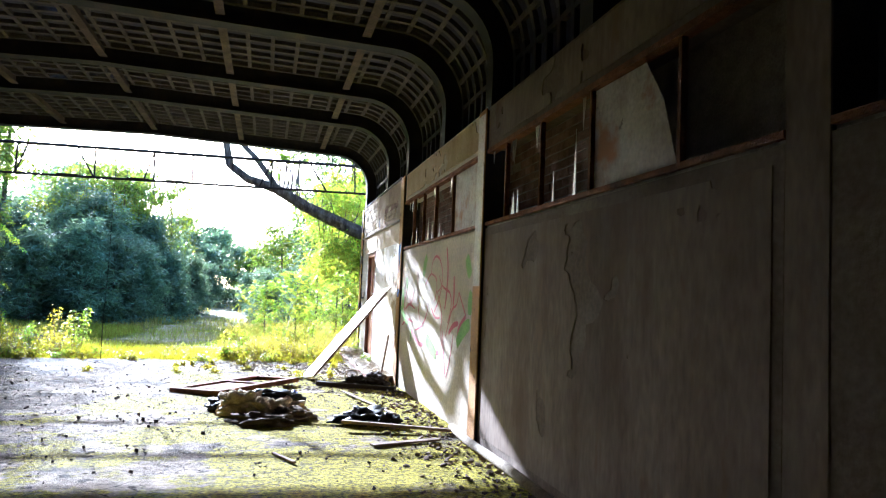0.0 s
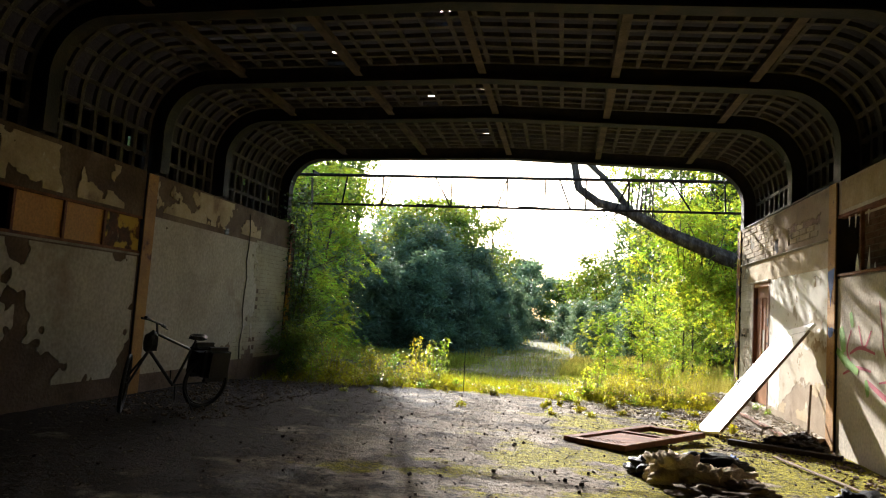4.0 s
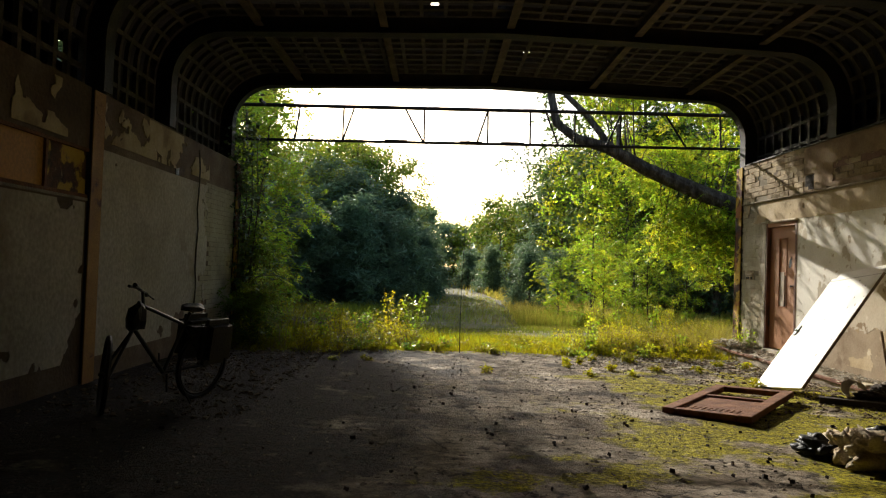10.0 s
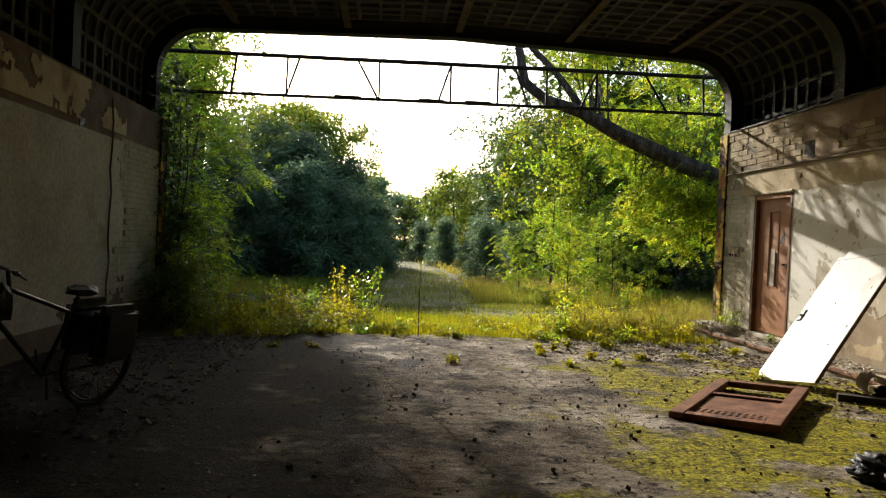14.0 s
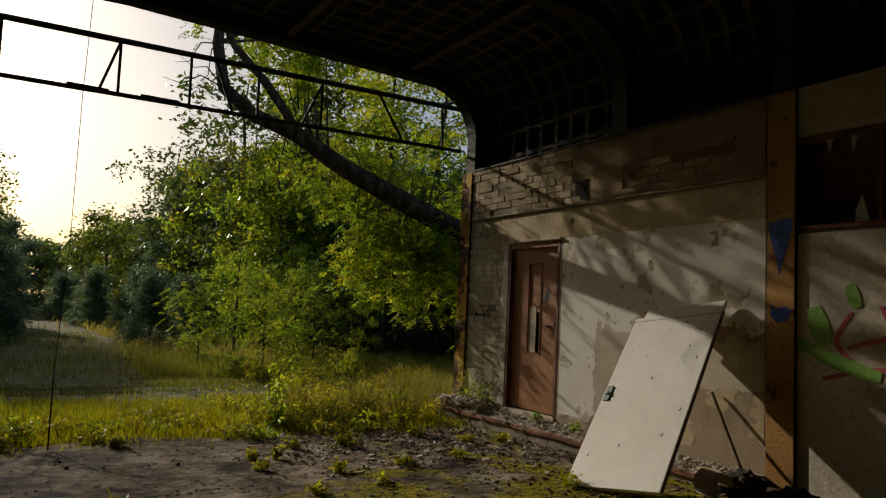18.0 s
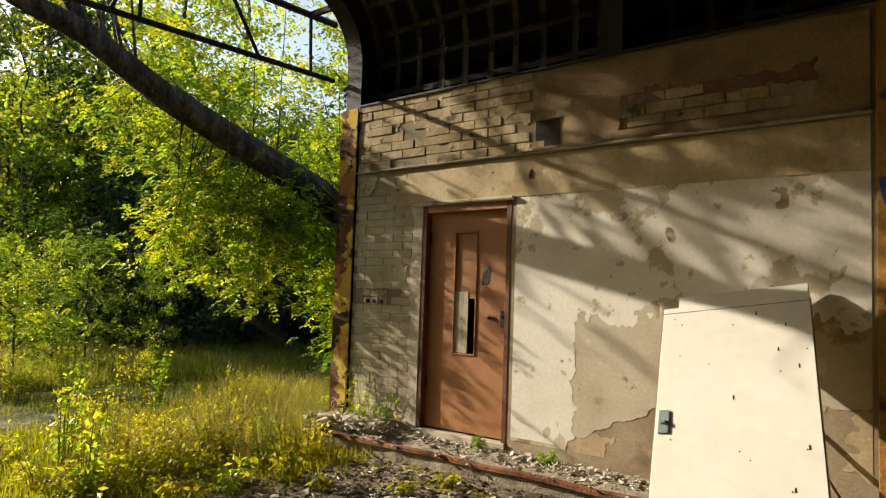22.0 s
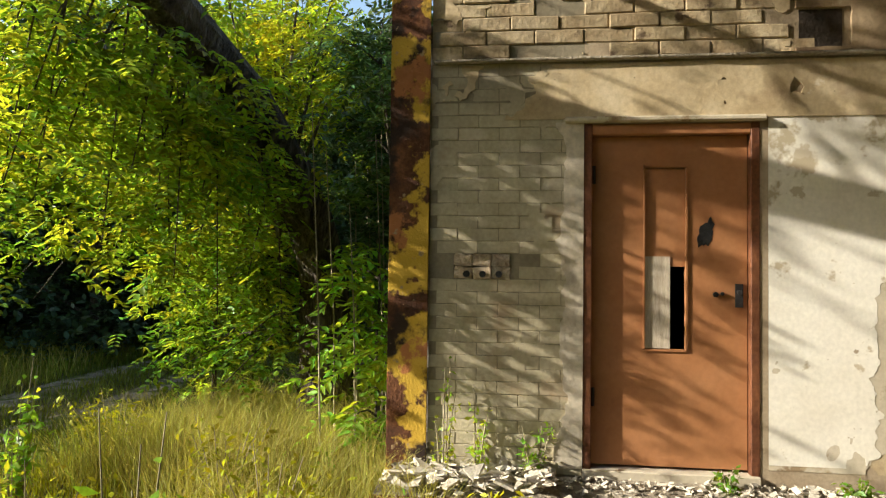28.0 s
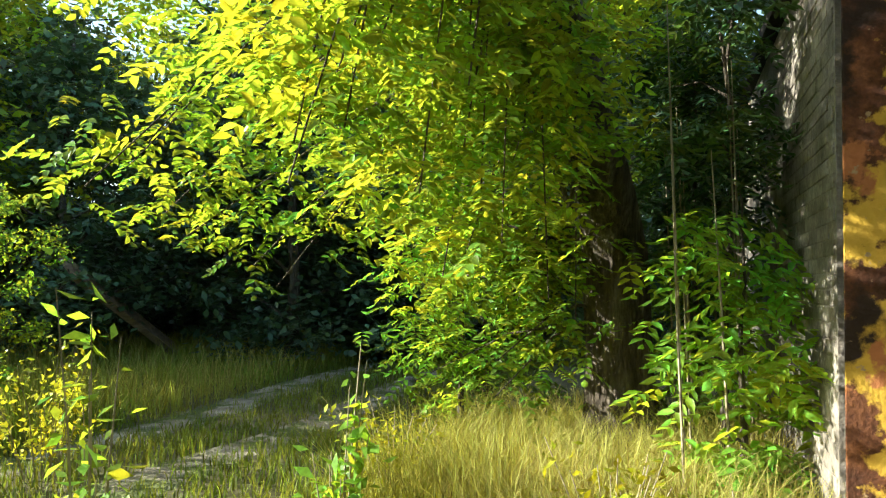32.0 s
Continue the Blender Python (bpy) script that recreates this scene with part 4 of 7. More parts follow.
for k in range(26):
    bm.faces.new((lo[k], lo[(k + 1) % 26], hi[(k + 1) % 26], hi[k]))
# black plate on the leaf paints the dark inside the hole
part("broken_hole_patch", bm, M_BLACK, door, "ragged hole kicked in the door, its darkness drawn as black plate")
bm = bmesh.new()
rod(bm, (0.056, -0.995, 1.25), (0.02, -0.995, 1.25), 0.014)
box(bm, 0.045, 0.055, -1.02, -0.975, 1.16, 1.30)
part("lock_plate", bm, M_STEEL, door, "rusty lock plate with a stub")
bm = bmesh.new()
rod(bm, (0.05, -0.86, 1.235), (0.03, -0.86, 1.235), 0.016)
rod(bm, (0.05, -0.90, 1.24), (0.035, -0.90, 1.24), 0.011)
# black stubs paint the keyhole's dark depth
part("keyhole", bm, M_BLACK, door)
for z in (0.55, 1.9):
    bm = bmesh.new()
    rod(bm, (0.04, -0.142, z), (0.04, -0.142, z + 0.11), 0.012)
    part("hinge", bm, M_STEEL, door)
part("threshold", bevelled(boxes((-0.03, 0.13, D0, D1, DZ0 - 0.045, DZ0 + 0.012)), 0.006), M_CREAM, door, "worn plastered threshold")
tagged(finish("wall_cap", boxes((-0.03, 0.34, -3.82, 0.86, TOP_R + 0.001, TOP_R + 0.02)), M_STEEL), "thin dark steel angle along the wall top", "trim", kind="structure")
tagged(finish("lintel_trim", bevelled(boxes((-0.045, 0.0, D0 - 0.035, D1 + 0.12, DZ1 + 0.004, DZ1 + 0.04)), 0.01), M_CREAM), "chipped plaster drip edge over the door", "trim", kind="structure")


def ledge():
    bm = bmesh.new()
    n = 60
    rows = []
    for i in range(n + 1):
        y = 1.12 - 4.95 * i / n
        j = 0.03 * noise.noise((y * 3, 0, 0)) + 0.015 * noise.noise((y * 13, 2, 0))
        rows.append([bm.verts.new(p) for p in ((-0.02, y, 0.13), (-0.2, y, 0.10 + j), (-0.37 + j, y, 0.075 + 0.5 * j), (-0.385 + j, y, 0.05), (-0.37 + 0.5 * j, y, -0.2))])
    for a, b in zip(rows, rows[1:]):
        for k in range(4):
            bm.faces.new((a[k], a[k + 1], b[k + 1], b[k]))
    bm.faces.new(rows[0])
    bm.faces.new(rows[-1][::-1])
    bmesh.ops.recalc_face_normals(bm, faces=bm.faces[:])
    ob = tagged(finish("foundation_ledge", bm, M_CONCRETE), "crumbling concrete ledge along the wall foot", "ledge", kind="structure")
    b = bmesh.new()
    tube(b, [(-0.392, 1.13 - 0.33 * i, 0.062 + 0.008 * math.sin(i * 1.7)) for i in range(16)], [0.026] * 16, 6, 0.25, 3)
    part("edge_bar", b, M_RUSTPLAIN, ob, "rusty edge bar of the ledge")
    return ob


ledge()


def chips(name, n, place, size, mat, label, seed, category="rubble", flat=0.22):
    """Broken flakes and lumps as one heap of loose stuff."""
    rnd = random.Random(seed)
    bm = bmesh.new()
    for _ in range(n):
        x, y, z = place(rnd)
        s = size * rnd.uniform(0.35, 1.3) ** 1.5
        m = Matrix.Translation((x, y, z)) @ Euler((rnd.uniform(-0.5, 0.5), rnd.uniform(-0.5, 0.5), rnd.uniform(0, 6.3))).to_matrix().to_4x4()
        k = rnd.randint(4, 6)
        angles = sorted(rnd.uniform(0, 6.28) for _ in range(k))
        ring = [(math.cos(a) * s * rnd.uniform(0.6, 1), math.sin(a) * s * rnd.uniform(0.5, 0.9)) for a in angles]
        t = s * flat
        lo = [bm.verts.new(m @ Vector((px, py, -t))) for px, py in ring]
        hi = [bm.verts.new(m @ Vector((px * 0.92, py * 0.92, t))) for px, py in ring]
        bm.faces.new(lo[::-1])
        bm.faces.new(hi)
        for a in range(k):
            b = (a + 1) % k
            bm.faces.new((lo[a], lo[b], hi[b], hi[a]))
    return tagged(finish(name, bm, mat), label, category, kind="stuff")


def ledge_place(r):
    x = -0.05 - abs(r.gauss(0, 0.16))
    return max(x, -0.42), r.uniform(-3.7, 1.05), 0.13 + 0.12 * x + r.uniform(0.005, 0.03)


chips("plaster_rubble", 1000, ledge_place, 0.03, M_FLAKE, "broken plaster flakes lying on the ledge", 21, flat=0.12)
chips("plaster_rubble", 220, lambda r: (-0.22 + r.gauss(0, 0.12), r.uniform(0.1, 1.05), 0.16 + r.uniform(0, 0.06)), 0.075, M_FLAKE, "large flakes of paint and plaster in a heap", 22, flat=0.07)
chips("floor_litter", 1500, lambda r: ((lambda x, y: (x, y, floor_z(x, y) + 0.006))(-0.4 - abs(r.gauss(0, 1.1)), r.uniform(-5.0, 0.2))), 0.024, M_DIRT, "scattered chips, bark and dead leaves on the floor", 23, "litter")
chips("wall_foot_litter", 900, lambda r: ((lambda x, y: (x, y, floor_z(x, y) + 0.01))(-0.05 - abs(r.gauss(0, 0.4)), r.uniform(-12.0, -3.9))), 0.03, M_DIRT, "plaster crumbs and dirt along the wall foot", 24, "litter")
chips("dirt_lumps", 420, lambda r: ((lambda x, y: (x, y, floor_z(x, y) + 0.008))(r.uniform(-8.8, -0.6), r.uniform(-12.0, -0.8))), 0.014, M_NEAR_BLACK, "small dark clods and leaves strewn on the floor", 25, "litter", 0.45)
chips("black_clods", 260, lambda r: ((lambda x, y: (x, y, floor_z(x, y) + 0.014))(r.gauss(-4.0, 1.6), r.gauss(-6.3, 2.4))), 0.019, M_NEAR_BLACK, "charcoal lumps and dark stones on the floor", 33, "litter", 0.5)
chips("twig_litter", 900, lambda r: ((lambda x, y: (x, y, floor_z(x, y) + 0.01))(r.uniform(-9.1, -7.2), r.uniform(-6, -0.5))), 0.03, M_DIRT, "rubbish and leaves along the far wall foot", 26, "litter")
chips("dirt_crust", 5200, lambda r: ((lambda x, y: (x, y, floor_z(x, y) + 0.003))(r.uniform(-9.0, -0.4), r.uniform(-9.5, 0.1))), 0.02, M_CRUST, "thin flakes of dirt and concrete crust on the floor", 29, "litter", 0.09)
chips("mouth_litter", 800, lambda r: ((lambda x, y: (x, y, max(floor_z(x, y), -0.07) + 0.01))(r.uniform(-3.2, -0.5), r.gauss(-0.9, 0.7))), 0.035, M_FLAKE, "pale bark and plaster slivers before the ledge", 27, "litter", 0.12)


# ---------------------------------------------------------------- leaning white door leaf
def leaning_board():
    up = Vector((1.27, 0.42, 1.50)).normalized()
    w = Vector((-0.07, 0.91, -0.05))
    w = (w - up * w.dot(up)).normalized()
    nrm = w.cross(up)
    base = Vector((-1.366, -3.42, 0.025))
    ob = empty("leaning_door_leaf", 0, 0, 0, "white painted door leaf leaning on the wall", "door leaf")
    ob.matrix_world = Matrix(((w.x, nrm.x, up.x, base.x), (w.y, nrm.y, up.y, base.y), (w.z, nrm.z, up.z, base.z), (0, 0, 0, 1)))
    hw, h, t = 0.455, 1.97, 0.02
    s = 0.0
    bm = bmesh.new()
    vs = box(bm, -hw, hw, -t, t, 0, h)
    # one upper corner is cut off
    bmesh.ops.bevel(bm, geom=[e for e in bm.edges if abs(e.verts[0].co.x - e.verts[1].co.x) < 0.01 and e.verts[0].co.z > h - 0.01 and e.verts[1].co.z > h - 0.01 and e.verts[0].co.x > 0.3], offset=0.10, segments=2, affect="EDGES")
    bmesh.ops.bevel(bm, geom=[e for e in bm.edges if e.calc_length() > 0.3], offset=0.003, segments=1, affect="EDGES")
    part("panel", bm, M_WHITE, ob)
    for side in (-1, 1):
        bm = bmesh.new()
        vs = box(bm, side * (hw + 0.003) - 0.003, side * (hw + 0.003) + 0.003, -t * 0.8, t * 0.8, 0.02, h - 0.12)
        part("edge_strip", bm, M_WOOD, ob, "bare wooden edge")
    face = 1 if nrm.x < 0 else -1
    y = face * t
    bm = bmesh.new()
    box(bm, 0.40 + s * 0.95 - 0.03, 0.40 + s * 0.95 + 0.03, min(y, y + face * 0.012), max(y, y + face * 0.012), 0.87, 1.03)
    box(bm, 0.40 + s * 0.95 - 0.012, 0.40 + s * 0.95 + 0.012, min(y, y + face * 0.03), max(y, y + face * 0.03), 0.93, 0.955)
    part("lock_plate", bm, M_LOCK, ob, "grey-blue lock plate")
    r = random.Random(9)
    for k in range(24):
        px, pz = r.uniform(-0.42, 0.42), r.uniform(0.08, 1.85)
        part("nail_hole", boxes((px - 0.004, px + 0.004, min(y, y + face * 0.002), max(y, y + face * 0.002), pz, pz + r.choice((0.008, 0.008, 0.03)))), M_NEAR_BLACK, ob)
    bm = bmesh.new()
    box(bm, -hw + s * 1.82, hw + s * 1.82, min(y, y + face * 0.0015), max(y, y + face * 0.0015), 1.82, 1.826)
    part("seam", bm, M_CONCRETE, ob)


leaning_board()


# ---------------------------------------------------------------- gate girder
def girder():
    ob = empty("gate_track_girder", -4.6, 1.45, 4.0, "rusty lattice girder across the open gable", "girder")
    top = lambda x: 0.30 + 0.013 * (x + 4.8)
    low = lambda x: -0.36 + 0.015 * (x + 4.8)
    for name, f in (("top_chord", top), ("bottom_chord", low)):
        bm = bmesh.new()
        a, b = Vector((-4.85, 0, f(-4.85))), Vector((4.72, 0, f(4.72)))
        rod(bm, a, b, 0.036 if name == "top_chord" else 0.028, None, 6)
        rod(bm, a + Vector((0, 0.05, 0.012)), b + Vector((0, 0.05, 0.012)), 0.014, 0.014, 6)
        part(name, bm, M_STEEL, ob)
    bars = [(-8.24, -8.33), (-7.41, -7.42), (-7.21, -7.42), (-6.25, -5.88), (-5.88, -5.87), (-4.67, -4.87), (-4.67, -4.66), (-3.86, -3.85), (-3.57, -3.31), (-3.01, -3.0), (-2.12, -2.4), (-2.13, -2.13), (-1.28, -0.86), (-0.23, -0.2)]
    for u, l in bars:
        bm = bmesh.new()
        rod(bm, (u + 4.6, 0.02, top(u + 4.6)), (l + 4.6, 0.02, low(l + 4.6)), 0.019, 0.019, 6)
        part("web_bar", bm, M_STEEL, ob)
    for x in (-1.8, -0.38, 0.41):
        part("track_plate", boxes((x - 0.22, x + 0.22, -0.02, 0.02, low(x) - 0.01, low(x) + 0.045)), M_STEEL, ob)
    for x in (-4.3, 4.35):
        part("wall_bracket", boxes((x - 0.02, x + 0.02, -0.40, 0.0, top(x) - 0.03, top(x) + 0.03)), M_STEEL, ob)
    bm = bmesh.new()
    rod(bm, (-1.35, -0.02, top(0)), (-1.35, -0.02, 0.75), 0.007, 0.007, 5)
    part("hanger_rod", bm, M_STEEL, ob)


girder()
bm = bmesh.new()
rod(bm, (-5.12, -0.25, -0.15), (-5.13, -0.25, 0.62), 0.009, 0.007, 6)
tagged(finish("thin_post", bm, M_STEEL), "thin rusty rod standing in the ground", "post")
bm = bmesh.new()
tube(bm, [(-5.13, -0.25, 0.6), (-5.10, -0.26, 1.8), (-5.11, -0.24, 3.2), (-5.09, -0.25, 4.62)], [0.0035] * 4, 5)
tagged(finish("hanging_wire", bm, M_STEEL), "thin wire hanging from the roof to the rod", "wire")


# ---------------------------------------------------------------- window bands
def window_right(y0, y1, index, bars):
    ob = tagged(finish("window_%d" % index, boxes((0.02, 0.20, y0, y1, WZ0, WZ0 + 0.025)), M_CONCRETE), "broken window band with rusty frame and glass shards", "window", kind="structure")
    part("window_frame", boxes((-0.012, 0.07, y0, y1, WZ1 - 0.045, WZ1 - 0.003), (-0.008, 0.07, y0, y1, WZ0 + 0.026, WZ0 + 0.06)), M_RUSTPLAIN, ob)
    for y in bars:
        part("glazing_bar", boxes((0.005, 0.045, y - 0.015, y + 0.015, WZ0 + 0.06, WZ1 - 0.045)), M_RUSTPLAIN, ob)
    return ob


def shard(parent, pts, mat, name="glass_shard", x=0.03, label=""):
    bm = bmesh.new()
    lo = [bm.verts.new((x, y, z)) for y, z in pts]
    hi = [bm.verts.new((x + 0.004, y, z)) for y, z in pts]
    bm.faces.new(lo)
    bm.faces.new(hi[::-1])
    for i in range(len(pts)):
        j = (i + 1) % len(pts)
        bm.faces.new((lo[i], hi[i], hi[j], lo[j]))
    bmesh.ops.recalc_face_normals(bm, faces=bm.faces[:])
    return part(name, bm, mat, parent, label)


bars2 = [-4.75, -5.45, -6.2, -7.1]
bars3 = [-9.05, -9.92, -10.85, -11.95]
win_a = window_right(-8.25, -4.09, 1, bars2)
win_b = window_right(-12.77, -8.51, 2, bars3)
win_c = window_right(-17.37, -13.03, 3, [-14.2, -15.3, -16.4])
rnd = random.Random(31)
for ob, y0, y1, n in ((win_a, -7.0, -4.2, 14), (win_b, -10.8, -8.6, 10)):
    for k in range(n):
        y = rnd.uniform(y0, y1)
        h = rnd.uniform(0.06, 0.22) if k % 3 else rnd.uniform(0.2, 0.5)
        w = rnd.uniform(0.04, 0.12)
        if k % 2:
            pts = [(y, WZ0 + 0.06), (y + w, WZ0 + 0.06), (y + w * rnd.uniform(0.5, 0.9), WZ0 + 0.06 + h * 0.5), (y + w * rnd.uniform(0.2, 0.6), WZ0 + 0.06 + h)]
        else:
            pts = [(y, WZ1 - 0.046), (y + w, WZ1 - 0.046), (y + w * rnd.uniform(0.4, 0.8), WZ1 - 0.046 - h)]
        shard(ob, pts, M_GLASS, label="dusty broken glass")
# sheets closing two lights
shard(win_a, [(-8.2, WZ0 + 0.06), (-7.15, WZ0 + 0.06), (-7.15, WZ1 - 0.05), (-8.2, WZ1 - 0.05)], M_PAINTSHEET, "cover_sheet", label="whitish sheet nailed over the light")
shard(win_b, [(-11.9, WZ0 + 0.06), (-10.88, WZ0 + 0.06), (-10.88, WZ1 - 0.05), (-11.55, WZ1 - 0.06), (-11.75, 2.6)], M_PAINTSHEET, "cover_sheet", label="torn stained sheet with rust streaks")

# left band: orange panels, one bare opening
win_l = tagged(finish("window_4", boxes((W - 0.34, W + 0.01, -8.95, -4.55, LZ0 - 0.03, LZ0 - 0.002)), M_CONCRETE), "boarded window band with orange panels", "window", kind="structure")
part("window_frame", boxes((W - 0.06, W + 0.004, -8.95, -4.55, LZ0, LZ0 + 0.035), (W - 0.06, W + 0.004, -8.95, -4.55, LZ1 - 0.035, LZ1 - 0.002)), M_RUSTPLAIN, win_l)
for y in (-6.93, -6.12, -5.36, -7.7):
    part("glazing_bar", boxes((W - 0.05, W + 0.006, y - 0.02, y + 0.02, LZ0 + 0.035, LZ1 - 0.035)), M_RUSTPLAIN, win_l)
for y0, y1, mat, lab in ((-6.91, -6.14, M_ORANGE, "orange painted panel"), (-6.10, -5.38, M_ORANGE, "orange painted panel"), (-5.34, -4.56, M_RUST, "flaking orange panel")):
    part("panel", boxes((W - 0.04, W - 0.02, y0, y1, LZ0 + 0.036, LZ1 - 0.036)), mat, win_l, lab)
# added black sheet: blocks daylight and paints the opening's darkness
part("opening_blackout", boxes((W - 0.3, W - 0.28, -8.95, -4.56, LZ0 + 0.001, LZ1 - 0.001)), M_BLACK, win_l, "black sheet added for the darkness of the opening")
for k, (y0, y1) in enumerate(((-13.6, -9.2), (-18.1, -13.9))):
    wb = tagged(finish("window_%d" % (5 + k), boxes((W - 0.3, W - 0.26, y0, y1, LZ0 + 0.001, LZ1 - 0.001)), M_BLACK), "window band closed with a black sheet", "window", kind="structure")
    part("window_frame", boxes((W - 0.06, W + 0.004, y0, y1, LZ0, LZ0 + 0.035), (W - 0.06, W + 0.004, y0, y1, LZ1 - 0.035, LZ1 - 0.002)), M_RUSTPLAIN, wb)
# flat dark patches paint the shade of two wall holes
part("vent_hole_patch", boxes((W, W + 0.006, -2.08, -1.94, 2.42, 2.62)), M_BLACK, wl, "flue hole, its darkness drawn as a black patch")
part("flue_hole", boxes((-0.004, -0.002, -1.56, -1.32, 2.70, 2.92)), M_NEAR_BLACK, wr, "square hole in the upper courses, its shade drawn as dark patch")
part("bracket_bar", bevelled(boxes((-0.05, 0.0, -3.82, 0.84, 2.645, 2.665)), 0.006), M_CONCRETE, wr, "thin projecting course line")
part("wall_wire", (lambda b: (tube(b, [(W + 0.03, -1.15 + 0.04 * math.sin(z * 4), 0.3 + z * 0.3) for z in range(10)], [0.012] * 10, 5), b)[1])(bmesh.new()), M_BARK, wl, "dry climbing stem on the wall")


# ---------------------------------------------------------------- sprayed scrawl
def stroke(parent, f, n, width, mat, x=-0.0035):
    """A painted line following f(s) = (y, z), s from 0 to 1."""
    pts = [Vector(f(i / n)) for i in range(n + 1)]
    bm = bmesh.new()
    prev = None
    for i, p in enumerate(pts):
        d = (pts[min(n, i + 1)] - pts[max(0, i - 1)]).normalized()
        o = Vector((-d.y, d.x)) * width * (0.6 + 0.4 * math.sin(math.pi * (i + 0.5) / (n + 1)))
        cur = (bm.verts.new((x, p.x + o.x, p.y + o.y)), bm.verts.new((x, p.x - o.x, p.y - o.y)))
        if prev:
            bm.faces.new((prev[0], cur[0], cur[1], prev[1]))
        prev = cur
    return part("paint_stroke", bm, mat, parent)


def line_stroke(pts, width, mat, x=-0.0035):
    """A painted line bending smoothly from point to point."""
    p = [pts[0]] + list(pts) + [pts[-1]]

    def f(t):
        u = min(t, 0.9999) * (len(pts) - 1)
        k, w = int(u), u % 1
        return tuple(0.5 * (2 * b + (c - a) * w + (2 * a - 5 * b + 4 * c - d) * w * w + (3 * b - a - 3 * c + d) * w ** 3) for a, b, c, d in zip(p[k], p[k + 1], p[k + 2], p[k + 3]))

    stroke(scrawl, f, 6 * len(pts), width, mat, x)


scrawl = empty("wall_scrawl", 0, 0, 0, "red and green sprayed scrawl on pale plaster", "graffiti")
for pts in (((-5.84, 1.57), (-6.09, 1.7), (-6.19, 1.73), (-6.22, 1.85), (-6.39, 1.94), (-6.62, 1.9), (-6.8, 1.74), (-6.78, 1.57), (-6.57, 1.48)),
            ((-6.19, 1.73), (-6.47, 1.66), (-6.53, 1.51), (-6.4, 1.35)),
            ((-6.64, 1.69), (-6.81, 1.57), (-7.05, 1.51), (-7.2, 1.48), (-7.29, 1.37), (-7.24, 1.23), (-7.15, 1.12)),
            ((-7.61, 1.49), (-7.53, 1.35), (-7.35, 1.29), (-7.22, 1.15), (-7.08, 0.97)),
            ((-7.61, 1.49), (-7.77, 1.36), (-7.93, 1.24)),
            ((-7.43, 1.0), (-7.35, 0.78), (-7.18, 0.49)),
            ((-6.92, 1.02), (-7.02, 0.74), (-7.14, 0.48)),
            ((-5.3, 1.82), (-5.37, 1.5), (-5.43, 1.29), (-5.63, 1.06)),
            ((-5.3, 0.94), (-5.74, 1.03), (-6.03, 1.21), (-6.06, 1.34)),
            ((-6.57, 1.48), (-6.83, 1.24), (-6.84, 1.01), (-6.94, 0.79)),
            ((-6.26, 1.28), (-6.5, 1.17), (-6.75, 1.17)),
            ((-6.81, 1.57), (-6.66, 1.39), (-6.44, 1.23))):
    line_stroke(pts, 0.016, M_REDPAINT)
for pts in (((-6.97, 2.03), (-7.07, 1.76), (-7.05, 1.48), (-6.99, 1.28)),
            ((-7.37, 1.67), (-7.4, 1.48), (-7.38, 1.32)),
            ((-7.22, 1.01), (-7.43, 1.11), (-7.63, 1.14)),
            ((-7.93, 1.23), (-7.69, 1.1), (-7.62, 0.99)),
            ((-4.99, 0.94), (-5.54, 0.78), (-5.86, 0.78)),
            ((-6.25, 0.88), (-6.44, 0.74), (-6.78, 0.74))):
    line_stroke(pts, 0.034, M_REDPAINT, -0.004)
for pts in (((-5.73, 1.7), (-5.78, 1.84), (-5.89, 1.97)),
            ((-7.89, 1.87), (-7.98, 1.76), (-8.06, 1.66)),
            ((-8.08, 1.25), (-8.09, 1.39), (-8.13, 1.49)),
            ((-7.61, 0.91), (-7.82, 1.06), (-8.1, 1.16)),
            ((-6.06, 0.89), (-6.25, 0.8), (-6.62, 0.7))):
    line_stroke(pts, 0.085, M_GREENPAINT, -0.0055)
for pts in (((-4.3, 0.97), (-4.7, 1.07), (-5.1, 1.05)), ((-4.54, 1.5), (-4.42, 1.26), (-4.61, 1.06)), ((-4.75, 1.55), (-4.9, 1.3), (-5.1, 1.5)), ((-4.5, 1.22), (-4.8, 1.3), (-5.2, 1.25))):
    line_stroke(pts, 0.02, M_REDPAINT, -0.0045)
for y, z, r in ((-4.28, 1.38, 0.15), (-4.55, 1.62, 0.09), (-5.0, 0.86, 0.09)):
    stroke(scrawl, lambda s: (y + r * (s - 0.5) * 0.7, z + r * (s - 0.5) * 2.0), 8, r * 0.55, M_GREENPAINT, -0.006)
line_stroke(((-4.1, 1.25), (-4.4, 1.12), (-4.75, 1.02)), 0.06, M_GREENPAINT, -0.0065)


def blue_mark():
    """Sprayed funnel running down to a drip, and a smear below it."""
    bm = bmesh.new()
    for shape in (((-4.075, 2.27), (-3.845, 2.23), (-3.86, 2.12), (-3.91, 1.97), (-3.935, 1.86), (-3.95, 1.78), (-3.965, 1.86), (-4.0, 1.96), (-4.05, 2.12)), ((-4.06, 1.50), (-4.0, 1.53), (-3.93, 1.51), (-3.88, 1.54), (-3.87, 1.45), (-3.93, 1.39), (-4.03, 1.41))):
        lo = [bm.verts.new((-0.0352, y, z)) for y, z in shape]
        hi = [bm.verts.new((-0.0375, y, z)) for y, z in shape]
        bm.faces.new(hi[::-1])
        for i in range(len(shape)):
            j = (i + 1) % len(shape)
            bm.faces.new((lo[i], lo[j], hi[j], hi[i]))
    bmesh.ops.recalc_face_normals(bm, faces=bm.faces[:])
    return tagged(finish("blue_paint_mark", bm, M_BLUEPAINT), "blue sprayed mark on the rusty column", "paint mark")


blue_mark()


